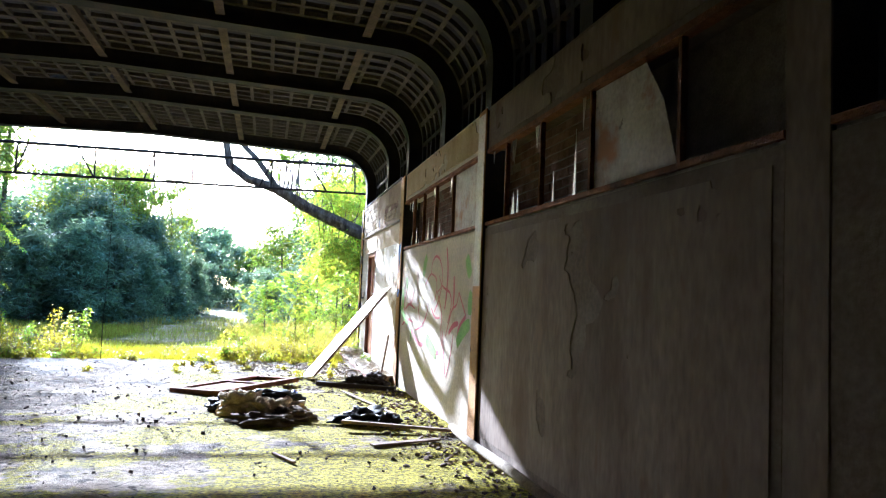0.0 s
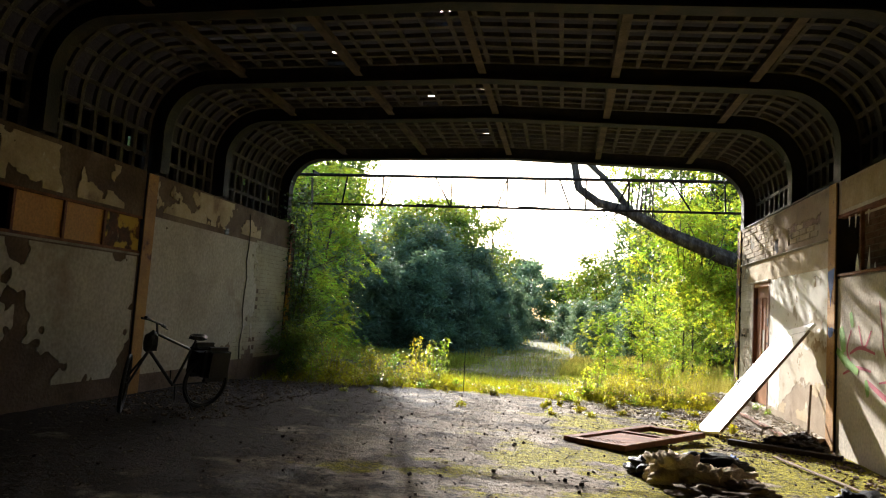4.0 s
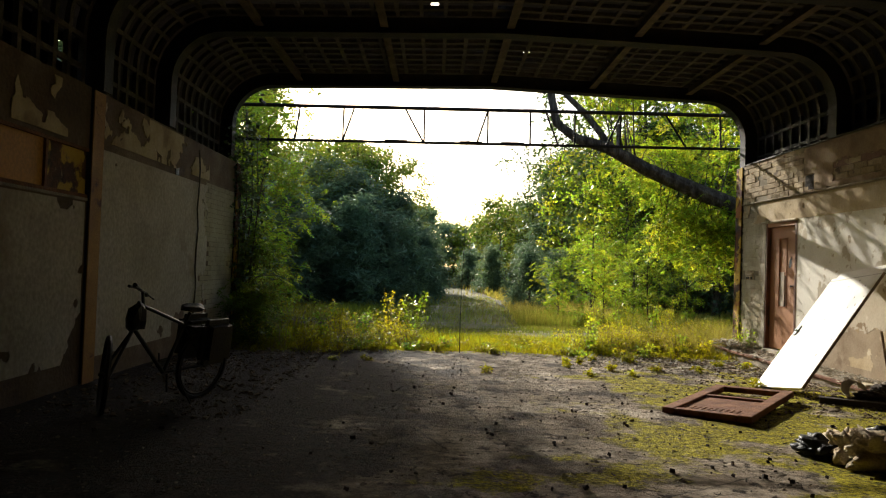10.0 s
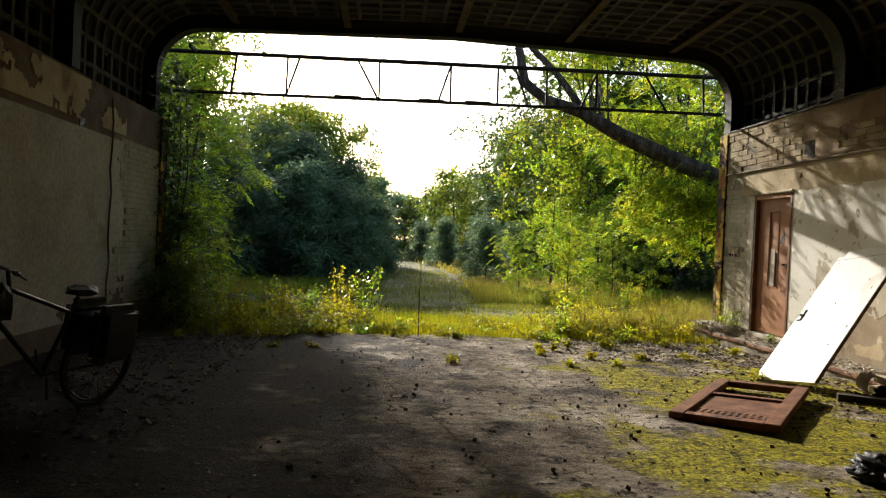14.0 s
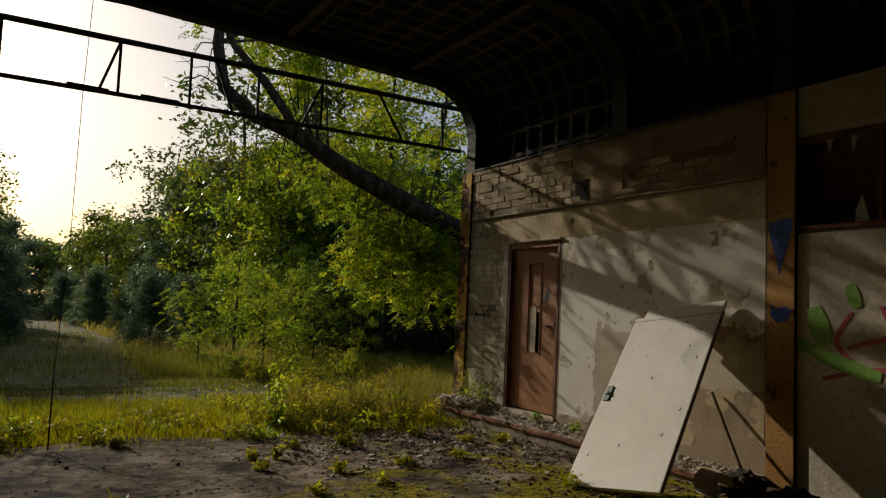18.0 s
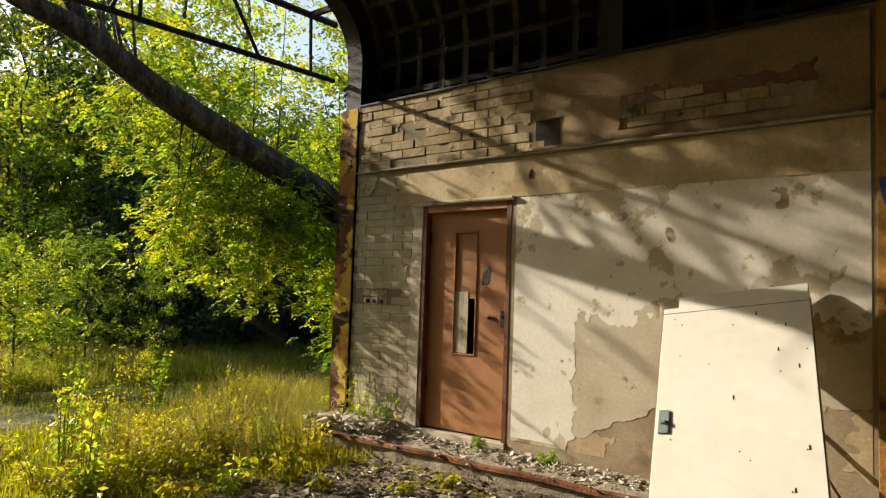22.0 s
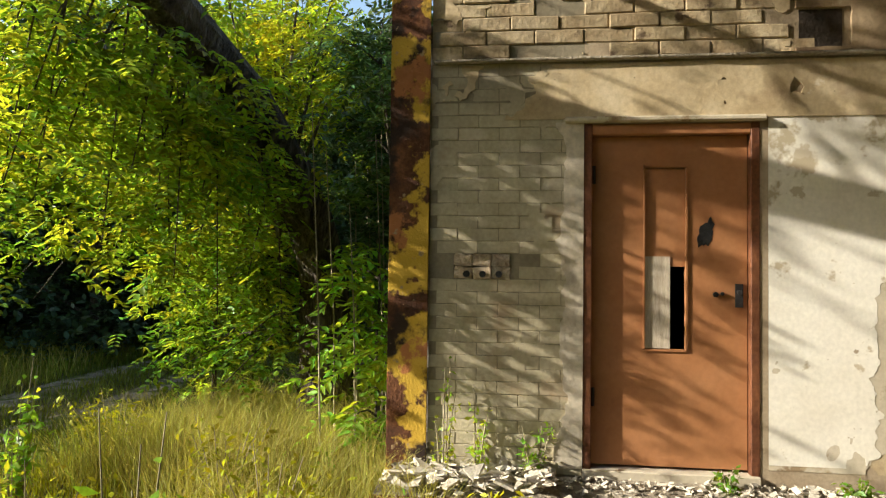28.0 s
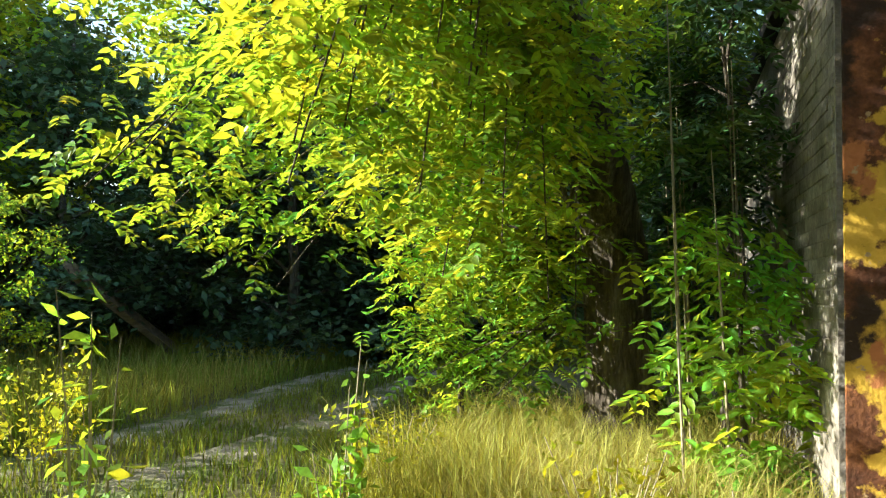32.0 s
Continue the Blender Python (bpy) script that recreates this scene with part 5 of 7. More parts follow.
# ---------------------------------------------------------------- rusty door lying on the floor
def rusty_door():
    a, b, c, d = Vector((-3.28, -5.02, 0)), Vector((-2.62, -5.52, 0)), Vector((-1.46, -3.95, 0)), Vector((-2.2, -3.72, 0))
    u = ((d - a) + (c - b)).normalized()
    v = Vector((u.y, -u.x, 0))
    o = a
    ob = empty("rusty_metal_door", 0, 0, 0, "rusty perforated metal door lying on mossy concrete", "metal door")
    ob.matrix_world = Matrix(((u.x, v.x, 0, o.x), (u.y, v.y, 0, o.y), (0, 0, 1, -0.02), (0, 0, 0, 1))) @ pose(0, 0, 0.0, 2.0, -0.8, 0)
    L, wd, h = 1.78, 0.84, 0.075
    for name, bx in (("side_rail", (0, L, 0, 0.12, 0.01, h)), ("side_rail", (0, L, wd - 0.12, wd, 0.01, h)), ("end_rail", (0, 0.10, 0.12, wd - 0.12, 0.012, h - 0.003)), ("end_rail", (L - 0.11, L, 0.12, wd - 0.12, 0.012, h - 0.003)), ("cross_rail", (0.98, 1.06, 0.12, wd - 0.12, 0.012, h - 0.004))):
        part(name, bevelled(boxes(bx), 0.006), M_RUSTPLAIN, ob)
    # sheet with rows of slots
    bs = []
    for i in range(11):
        y0 = 0.121 + (wd - 0.242) * i / 11
        bs.append((0.10, 0.20, y0, y0 + (wd - 0.242) / 11, 0.04, 0.05))
        for j in range(3):
            x0 = 0.20 + 0.055 * j
            bs.append((x0, x0 + 0.055, y0, y0 + (wd - 0.242) / 11 * 0.45, 0.04, 0.05))
            bs.append((x0, x0 + 0.02, y0 + (wd - 0.242) / 11 * 0.45, y0 + (wd - 0.242) / 11, 0.04, 0.05))
    bs.append((0.365, 0.98, 0.121, wd - 0.121, 0.04, 0.05))
    part("slotted_sheet", boxes(*bs), M_RUSTPLAIN, ob, "rusty sheet with rows of slots")
    part("inner_plate", boxes((1.07, 1.2, 0.13, 0.45, 0.02, 0.03)), M_CONCRETE, ob, "grey scrap in the opening")


rusty_door()


# ---------------------------------------------------------------- rubbish on the floor
def lump(bm, x, y, z, rx, ry, rz, seed, amount=0.35, sub=3):
    r = bmesh.ops.create_icosphere(bm, subdivisions=sub, radius=1.0)
    for v in r["verts"]:
        k = 1 + amount * noise.fractal(v.co * 1.9 + Vector((seed, 0, 0)), 0.7, 2.2, 6)
        v.co = Vector((x + v.co.x * rx * k, y + v.co.y * ry * k, z + max(-0.6, v.co.z) * rz * k))


def soft(name, mat, label, category, lumps, amount=0.45):
    bm = bmesh.new()
    for i, l in enumerate(lumps):
        lump(bm, *l, 3.3 * i + len(name), amount, 4)
    return tagged(finish(name, bm, mat, smooth=True), label, category)


soft("black_bag", M_BLACK, "torn black plastic bag on the floor", "bag", [(-2.45, -6.5, 0.06, 0.22, 0.18, 0.09), (-1.95, -6.62, 0.17, 0.32, 0.15, 0.08)])
soft("insulation_wad", M_FLUFF, "dirty cream wad of insulation wool", "insulation", [(-2.25, -6.85, 0.10, 0.22, 0.17, 0.15), (-2.02, -7.0, 0.08, 0.20, 0.15, 0.12), (-1.80, -6.78, 0.07, 0.22, 0.14, 0.10), (-2.4, -6.7, 0.09, 0.12, 0.12, 0.12)], 0.8)
soft("blue_bag", M_BLUEPAINT, "crumpled blue plastic bag", "bag", [(-1.72, -6.42, 0.13, 0.11, 0.18, 0.08)], 0.6)
soft("brown_rag", M_DIRT, "heap of brown rags and mesh", "rags", [(-2.0, -7.35, 0.03, 0.33, 0.22, 0.07), (-1.75, -7.1, 0.04, 0.22, 0.18, 0.07)], 0.7)
soft("white_paper", M_WHITE, "crumpled white scrap of paper", "paper", [(-1.95, -6.35, 0.17, 0.10, 0.05, 0.02)], 0.5)
soft("charred_lump", M_BLACK, "charred black lump of rubbish", "rubbish", [(-0.95, -7.35, 0.04, 0.26, 0.18, 0.10), (-0.72, -7.55, 0.04, 0.15, 0.14, 0.08)], 0.8)
for place in ((-0.62, -4.15, 0.06, 0.18, 0.16, 0.09), (-0.36, -4.35, 0.06, 0.16, 0.2, 0.09), (-0.30, -3.85, 0.10, 0.14, 0.14, 0.08)):
    soft("dark_rag", M_NEAR_BLACK, "dark crumpled rag by the wall foot", "rags", [place], 0.6)


def plank(name, a, b, w, t, mat, label, category="plank"):
    a, b = Vector(a), Vector(b)
    ob_m = (b - a).to_track_quat("X", "Z").to_matrix().to_4x4()
    bm = bevelled(boxes((0, (b - a).length, -w / 2, w / 2, -t / 2, t / 2)), 0.004)
    ob = finish(name, bm, mat)
    ob.matrix_world = Matrix.Translation(a) @ ob_m
    return tagged(ob, label, category)


plank("wooden_plank", (-1.25, -7.75, 0.09), (-0.08, -8.02, 0.04), 0.06, 0.03, M_WOOD, "narrow grey-brown plank resting on rubbish")
plank("wooden_beam", (-1.25, -4.15, 0.03), (-0.15, -4.75, 0.03), 0.12, 0.07, M_NEAR_BLACK, "dark charred beam lying by the wall", "beam")
plank("wooden_stick", (-1.95, -8.9, 0.02), (-1.78, -9.25, 0.02), 0.03, 0.02, M_WOOD, "short stick on the mossy floor", "stick")
plank("thin_lath", (-0.95, -5.0, 0.03), (-0.55, -6.9, 0.03), 0.045, 0.015, M_WOOD, "thin lath lying along the wall", "lath")
plank("leaning_lath", (-0.22, -3.78, 0.1), (-0.04, -3.30, 0.75), 0.03, 0.015, M_WOOD, "thin lath leaning on the wall", "lath")
plank("floor_board", (-1.05, -8.6, 0.02), (-0.35, -8.35, 0.02), 0.09, 0.02, M_WOOD, "broken board on the floor", "plank")
bm = bmesh.new()
tube(bm, [(-0.10, -7.9, 0.06), (-0.12, -8.6, 0.05), (-0.09, -9.6, 0.05), (-0.11, -11.5, 0.05)], [0.04] * 4, 10)
tagged(finish("floor_pipe", bm, M_CONCRETE, smooth=True), "pale pipe running along the wall foot", "pipe")
# curled sheet and broken bricks by the board
bm = bmesh.new()
for i in range(14):
    a = i / 13 * 4.2
    r = 0.10
    p, q = (-0.72 + r * math.cos(a), 0, 0.11 + r * math.sin(a)), None
    v0, v1 = bm.verts.new((p[0], -3.98, p[2])), bm.verts.new((p[0] + 0.05, -3.72, p[2]))
    if i:
        bm.faces.new((last[0], v0, v1, last[1]))
    last = (v0, v1)
bmesh.ops.solidify(bm, geom=bm.faces[:], thickness=0.008)
tagged(finish("curled_bark", bm, M_CREAM, smooth=True), "curled pale sheet lying by the board", "scrap sheet")
for k, (x, y, r) in enumerate(((-0.45, -3.65, 20), (-0.3, -3.5, 70), (-0.5, -4.02, 5), (-0.18, -3.72, 40))):
    bm = bevelled(boxes((-0.11, 0.11, -0.055, 0.055, 0, 0.065)), 0.008)
    for v in bm.verts:
        v.co += Vector((noise.noise(v.co * 9 + Vector((k, 0, 0))), noise.noise(v.co * 9 + Vector((0, k, 0))), 0)) * 0.03
    ob = tagged(finish("broken_brick", bm, M_BRICK), "broken brick lying by the wall foot", "brick", "broken bricks")
    ob.matrix_world = pose(x, y, 0.06 if x > -0.36 else floor_z(x, y), 0, 0, r)


# ---------------------------------------------------------------- bicycle
def bicycle():
    ob = empty("bicycle", -7.92, -5.4, 0.0, "dark bicycle with black panniers parked by the wall", "bicycle")
    ob.matrix_world = pose(-8.11, -5.5, 0.0, 0, 0, -24) @ pose(0, 0, 0, 0, 8, 0)
    R = 0.34
    rear, front = Vector((0.06, 0.52, R)), Vector((-0.04, -0.54, R))

    def ring(bm, c, rad, thick, yaw=0.0, n=32, k=6):
        rr = []
        for i in range(n):
            a = 2 * math.pi * i / n
            row = []
            for j in range(k):
                b = 2 * math.pi * j / k
                rho = rad + thick * math.cos(b)
                p = Vector((thick * math.sin(b), rho * math.cos(a), rho * math.sin(a)))
                p.rotate(Euler((0, 0, yaw)))
                row.append(bm.verts.new(c + p))
            rr.append(row)
        for i in range(n):
            for j in range(k):
                bm.faces.new((rr[i][j], rr[(i + 1) % n][j], rr[(i + 1) % n][(j + 1) % k], rr[i][(j + 1) % k]))

    for c, yaw in ((rear, 0.0), (front, 0.9)):
        bm = bmesh.new()
        ring(bm, c, R - 0.02, 0.022, yaw)
        wheel = part("wheel", bm, M_BLACK, ob)
        bm = bmesh.new()
        ring(bm, c, R - 0.05, 0.010, yaw)
        part("rim", bm, M_STEEL, wheel, "dull dark metal rim")
        bm = bmesh.new()
        for i in range(18):
            a = 2 * math.pi * i / 18
            p = Vector((0, (R - 0.055) * math.cos(a), (R - 0.055) * math.sin(a)))
            p.rotate(Euler((0, 0, yaw)))
            rod(bm, c, c + p, 0.0015, 0.0015, 4, False)
        part("spokes", bm, M_STEEL, wheel)
        bm = bmesh.new()
        rod(bm, c + Vector((-0.05, 0, 0)), c + Vector((0.05, 0, 0)), 0.022, 0.022, 10)
        part("hub", bm, M_STEEL, wheel)
    crank, seat, head, head_low = Vector((0, 0.08, 0.30)), Vector((0.03, 0.28, 0.86)), Vector((-0.02, -0.25, 0.93)), Vector((-0.03, -0.31, 0.73))
    for name, a, b, r in (("top_tube", head, Vector((0.02, 0.24, 0.74)), 0.016), ("down_tube", head_low, crank, 0.02), ("seat_tube", crank, seat, 0.017), ("chain_stay", crank, rear + Vector((0.03, 0, 0)), 0.011), ("seat_stay", Vector((0.02, 0.24, 0.72)), rear + Vector((0.03, 0, 0)), 0.010), ("head_tube", head_low, head, 0.022), ("fork_blade", head_low, front + Vector((-0.05, 0, 0)), 0.014), ("fork_blade", head_low, front + Vector((0.05, 0, 0)), 0.014), ("stem", head, head + Vector((0.0, -0.03, 0.13)), 0.014)):
        bm = bmesh.new()
        rod(bm, a, b, r, r, 8)
        part(name, bm, M_BIKE, ob)
    bm = bmesh.new()
    hb = head + Vector((0, -0.05, 0.14))
    tube(bm, [hb + Vector(p) for p in ((-0.24, 0.30, -0.10), (-0.12, 0.17, -0.05), (0, 0, 0), (0.12, -0.17, 0.05), (0.2, -0.33, 0.08))], [0.013] * 5, 8)
    bar = part("handlebar", bm, M_STEEL, ob)
    for s in (1, -1):
        bm = bmesh.new()
        rod(bm, hb + Vector((-0.235 * s, 0.305 * s, -0.095 * s)), hb + Vector((-0.15 * s, 0.205 * s, -0.065 * s)), 0.019)
        part("grip", bm, M_BLACK, bar)
        bm = bmesh.new()
        rod(bm, hb + Vector((-0.07 * s, 0.12 * s, -0.04 * s)), hb + Vector((-0.12 * s + 0.05, 0.2 * s + 0.03, -0.07 * s - 0.03)), 0.006)
        part("brake_lever", bm, M_STEEL, bar)
    bm = bmesh.new()
    lump(bm, 0.03, 0.31, 0.90, 0.09, 0.14, 0.045, 4, 0.2, 2)
    part("saddle", bm, M_BLACK, ob)
    bm = bmesh.new()
    lump(bm, 0.0, -0.33, 0.82, 0.08, 0.09, 0.16, 5, 0.3, 2)
    part("bar_bag", bm, M_BLACK, ob, "small black bag at the bars")
    for s in (-1, 1):
        bm = boxes((s * 0.14 - 0.08, s * 0.14 + 0.08, 0.36, 0.76, 0.36, 0.80))
        bevelled(bm, 0.06, 3)
        part("pannier", bm, M_BLACK, ob, "black fabric pannier")
    part("rack", boxes((-0.06, 0.06, 0.34, 0.76, 0.70, 0.715)), M_STEEL, ob)
    bm = bmesh.new()
    rod(bm, crank + Vector((0.05, 0, 0)), crank + Vector((0.06, 0.02, -0.17)), 0.009)
    part("crank", bm, M_STEEL, ob)
    bm = bmesh.new()
    rod(bm, crank + Vector((-0.05, 0, 0)), crank + Vector((-0.06, -0.02, 0.17)), 0.009)
    part("crank", bm, M_STEEL, ob)
    bm = bmesh.new()
    rod(bm, Vector((0.04, 0.2, 0.28)), Vector((0.22, 0.28, 0.0)), 0.009)
    part("kickstand", bm, M_STEEL, ob)


bicycle()

# ---------------------------------------------------------------- trees
def leaves_hex(rng, p, d, w, s, narrow):
    """Six-cornered pointed leaves folded along the rib: base p, way d, side w, length s."""
    n = len(p)
    s = s[:, None]
    nn = np.cross(d, w)
    up = nn * s * 0.09
    wd = w * s * narrow
    v = np.stack([p, p + d * s * 0.30 + wd * 0.46 + up, p + d * s * 0.62 + wd * 0.40 + up, p + d * s - up * 0.8, p + d * s * 0.62 - wd * 0.40 + up, p + d * s * 0.30 - wd * 0.46 + up], 1).reshape(-1, 3)
    i = np.arange(n)[:, None] * 6
    q = np.concatenate([i + np.array([[0, 1, 2, 3]]), i + np.array([[3, 4, 5, 0]])])
    return v, q


def sprays(rng, centres, spread, count, length, leaflet, pairs=4, narrow=0.42):
    """Drooping compound leaves: pairs of leaflets along a stalk, and one at its end."""
    n = len(centres) * count
    c = np.repeat(np.asarray(centres, float), count, axis=0) + rng.normal(0, 1, (n, 3)) * np.asarray(spread)
    a = rng.uniform(0, 2 * np.pi, n)
    d = np.stack([np.cos(a), np.sin(a), rng.uniform(-0.75, 0.15, n)], 1)
    d /= np.linalg.norm(d, axis=1)[:, None]
    w = np.cross(d, np.array([0, 0, 1.0]) + rng.normal(0, 0.25, (n, 3)))
    w /= np.linalg.norm(w, axis=1)[:, None]
    ln = length * rng.uniform(0.6, 1.25, n)
    P, D, Wd, S = [], [], [], []
    for k in range(pairs):
        t = (k + 0.6) / (pairs + 0.3)
        droop = np.array([0, 0, -0.25]) * (t * t) * ln[:, None]
        for s in (-1, 1):
            q = w * (0.85 * s) + d * 0.55 + np.array([0, 0, -0.2]) + rng.normal(0, 0.12, (n, 3))
            q /= np.linalg.norm(q, axis=1)[:, None]
            x = np.cross(q, np.cross(d, w)) + rng.normal(0, 0.2, (n, 3))
            x /= np.linalg.norm(x, axis=1)[:, None]
            P.append(c + d * (t * ln)[:, None] + droop)
            D.append(q), Wd.append(x), S.append(leaflet * rng.uniform(0.7, 1.2, n))
    P.append(c + d * ln[:, None] + np.array([0, 0, -0.25]) * ln[:, None])
    D.append(d), Wd.append(w), S.append(leaflet * rng.uniform(0.8, 1.25, n))
    return leaves_hex(rng, np.concatenate(P), np.concatenate(D), np.concatenate(Wd), np.concatenate(S), narrow)


def tree(x, y, h, r, mat, seed, trunk=0.12, crown_low=0.35, n=60, per=60, size=0.16, lean=(0, 0), label="leafy deciduous tree of the woodland edge", name="tree", pine=False, spray=False, group="woodland trees", clump=1.0):
    rng = np.random.default_rng(seed)
    ob = empty(name, x, y, -0.12, label, "tree", group)
    bm = bmesh.new()
    top = Vector((lean[0], lean[1], h * 0.92))
    bend = 0.05 * h
    spine = lambda t: top * t + Vector((noise.noise((seed, t * 3, 0)) * bend * t, noise.noise((seed, t * 3, 9)) * bend * t, 0))
    ts = np.linspace(0, 1, 9)
    tube(bm, [spine(t) + Vector((0, 0, -0.1)) for t in ts], [trunk * (1 - 0.85 * t) * (1.25 if t == 0 else 1) for t in ts], 8, 0.08, seed)
    centres = []
    limbs = []
    m = max(6, n // 7)
    for k in range(m):
        t = crown_low * 0.8 + (0.95 - crown_low * 0.8) * (k + rng.uniform(0, 1)) / m
        a = 2.4 * k + rng.uniform(-0.5, 0.5)
        u = (t - crown_low) / (1 - crown_low)
        if pine:
            reach = r * max(0.08, 1 - max(0, u)) ** 0.85 * rng.uniform(0.75, 1.1)
            rise = -0.05 * reach
        else:
            reach = r * math.sqrt(max(0.05, 1 - (2 * max(0, u) - 0.9) ** 2)) * rng.uniform(0.6, 1.15)
            rise = reach * rng.uniform(0.15, 0.6)
        s = spine(max(0.06, t - (0.0 if pine else 0.10)))
        e = s + Vector((math.cos(a) * reach, math.sin(a) * reach, rise))
        midp = s.lerp(e, 0.5) + Vector((0, 0, 0.12 * reach * (1 if not pine else -0.6)))
        r0 = max(0.012, trunk * 0.38 * (1 - 0.75 * t))
        if spray:
            lb = bmesh.new()
            tube(lb, [s, midp, e], [r0, r0 * 0.6, 0.006], 5)
            part("limb", lb, M_BARK, ob)
        else:
            tube(bm, [s, midp, e], [r0, r0 * 0.6, 0.006], 5)
        limbs.append((s, midp, e))
    for k in range(n):
        s, midp, e = limbs[k % m]
        t = 1 - 0.75 * rng.uniform(0, 1) ** 1.5
        p = s.lerp(midp, t * 2) if t < 0.5 else midp.lerp(e, t * 2 - 1)
        j = 0.13 * r + 0.06
        centres.append(p + Vector((rng.normal(0, j), rng.normal(0, j), rng.normal(0, j * 0.7))))
    part("trunk", bm, M_BARK, ob)
    sp = ((r * 0.12 + 0.08) * clump, (r * 0.12 + 0.08) * clump, (r * 0.07 + 0.06) * clump)
    if spray:
        v, q = sprays(rng, centres, sp, per, size * 2.6, size)
    else:
        v, q = leaves(rng, centres, sp, per, size, 0.5, 0.16 if pine else 0.55)
    raw("crown", v, q, mat, ob)
    return ob


R0 = random.Random(11)


def spread_copies(ob, spots, label=""):
    for x, y, s in spots:
        c = copy_thing(ob, pose(x, y, -0.12, 0, 0, R0.uniform(0, 360)) @ Matrix.Diagonal((s, s, s * R0.uniform(0.9, 1.12), 1)))
        if label:
            c["label"] = label


# --- left of the clearing: ash saplings at the gable, airy trees, dense young pines
tree(-9.75, 3.4, 7.2, 1.35, M_LEAF_YELLOW, 301, 0.07, 0.03, 130, 8, 0.095, spray=True, label="slender ash with bright green compound leaves")
tree(-10.1, 5.2, 6.6, 1.1, M_LEAF_YELLOW, 302, 0.06, 0.05, 115, 10, 0.095, spray=True, lean=(0.5, 0), label="slender ash with bright green compound leaves")
tree(-10.6, 2.3, 5.6, 1.1, M_LEAF_GREEN, 303, 0.06, 0.05, 100, 10, 0.095, spray=True, label="slender ash with bright green compound leaves")
airy = tree(-12.3, 9.6, 7.4, 1.7, M_LEAF_GREEN, 310, 0.08, 0.4, 120, 34, 0.14, clump=0.7, label="tall airy tree with thin stems")
spread_copies(airy, [(-9.4, 15.6, 0.8), (-8.6, 19.8, 1.0), (-9.5, 21.2, 1.15), (-10.3, 19.0, 1.1), (-8.1, 23.5, 1.1), (-11.0, 22.5, 1.2), (-7.5, 27, 1.1), (-13.8, 12.2, 1.2), (-7.9, 19.5, 0.75), (-13.4, 6.0, 1.1), (-15, 9, 1.2), (-14.5, 15, 1.2), (-11.2, 18, 0.9), (-9.6, 22, 1.15), (-9.9, 26, 1.2)])
# added trees: crowns out of view, placed to shade the hall's left floor
tall = tree(-13.0, 13.5, 12.0, 1.7, M_LEAF_GREEN, 311, 0.13, 0.68, 110, 40, 0.15, clump=0.8, label="tall tree added for its unseen crown's shade on the floor")
spread_copies(tall, [(-12.2, 14.2, 0.95), (-14.8, 15.5, 1.0), (-15.8, 13.2, 0.95), (-12.9, 17.6, 1.08), (-17.4, 15.0, 1.0), (-14.4, 19.0, 1.1)])
pine = tree(-8.2, 11.6, 4.0, 1.35, M_PINE, 320, 0.08, 0.04, 150, 46, 0.27, clump=0.75, pine=True, label="dark dense young pine", name="pine_tree", group="young pines")
pine_b = tree(-6.8, 14.6, 3.3, 1.25, M_PINE, 321, 0.08, 0.03, 150, 50, 0.25, clump=0.75, pine=True, label="dark dense young pine", name="pine_tree", group="young pines")
spread_copies(pine, [(-9.6, 10.6, 0.95), (-10.8, 13, 1.15), (-9.4, 14.6, 1.2), (-8.4, 17, 1.15), (-7.6, 21, 1.15), (-12.3, 10, 1.2), (-13.6, 18, 1.5), (-10.2, 20, 1.4), (-8.6, 25, 1.4), (-7.8, 31, 1.3), (-9.4, 36, 1.5), (-8.9, 15.4, 1.45), (-7.3, 18.6, 1.35), (-10.0, 17.2, 1.6)])
spread_copies(pine, [(4.4, 20.5, 2.2), (1.6, 28, 2.1), (6.8, 25, 2.4), (4.6, 34, 2.4), (-12.5, 26, 2.2), (-10.5, 31, 2.1)], "tall dark pine among the broadleaved trees")
spread_copies(pine_b, [(-7.5, 12.9, 0.95), (-6.3, 17.4, 0.95), (-6.4, 20.5, 0.9), (-5.9, 24.5, 0.9), (-8.8, 12.2, 1.1), (-1.9, 15.5, 0.75), (-0.4, 18.5, 0.8), (-2.3, 30, 0.85), (-3.4, 36, 0.8), (-0.8, 27, 0.9), (-6.2, 41, 1.0), (-2.0, 44, 1.1)])
# --- far end of the clearing
far = tree(-9, 50, 7.5, 2.4, M_PINE, 330, 0.13, 0.12, 110, 70, 0.30, label="distant mixed tree closing the clearing")
far_b = tree(0, 46, 7.4, 2.2, M_LEAF_GREEN, 331, 0.11, 0.22, 100, 50, 0.26, label="distant airy tree at the clearing's end")
spread_copies(far, [(-13, 44, 1.2), (-6.5, 56, 1.0), (-3.8, 60, 0.95), (-16, 38, 1.3), (-11, 60, 1.2), (-18, 55, 1.4), (-1, 66, 1.05), (4, 62, 1.2), (9, 56, 1.3), (14, 60, 1.4), (-24, 50, 1.4), (-22, 36, 1.4), (20, 54, 1.5), (-8, 68, 1.2)])
spread_copies(far_b, [(-1.2, 38, 1.0), (2.2, 35, 1.0), (3.5, 42, 1.15), (-3.2, 52, 0.85), (6, 48, 1.3), (10, 44, 1.3), (1.0, 56, 1.1), (7, 38, 1.2)])
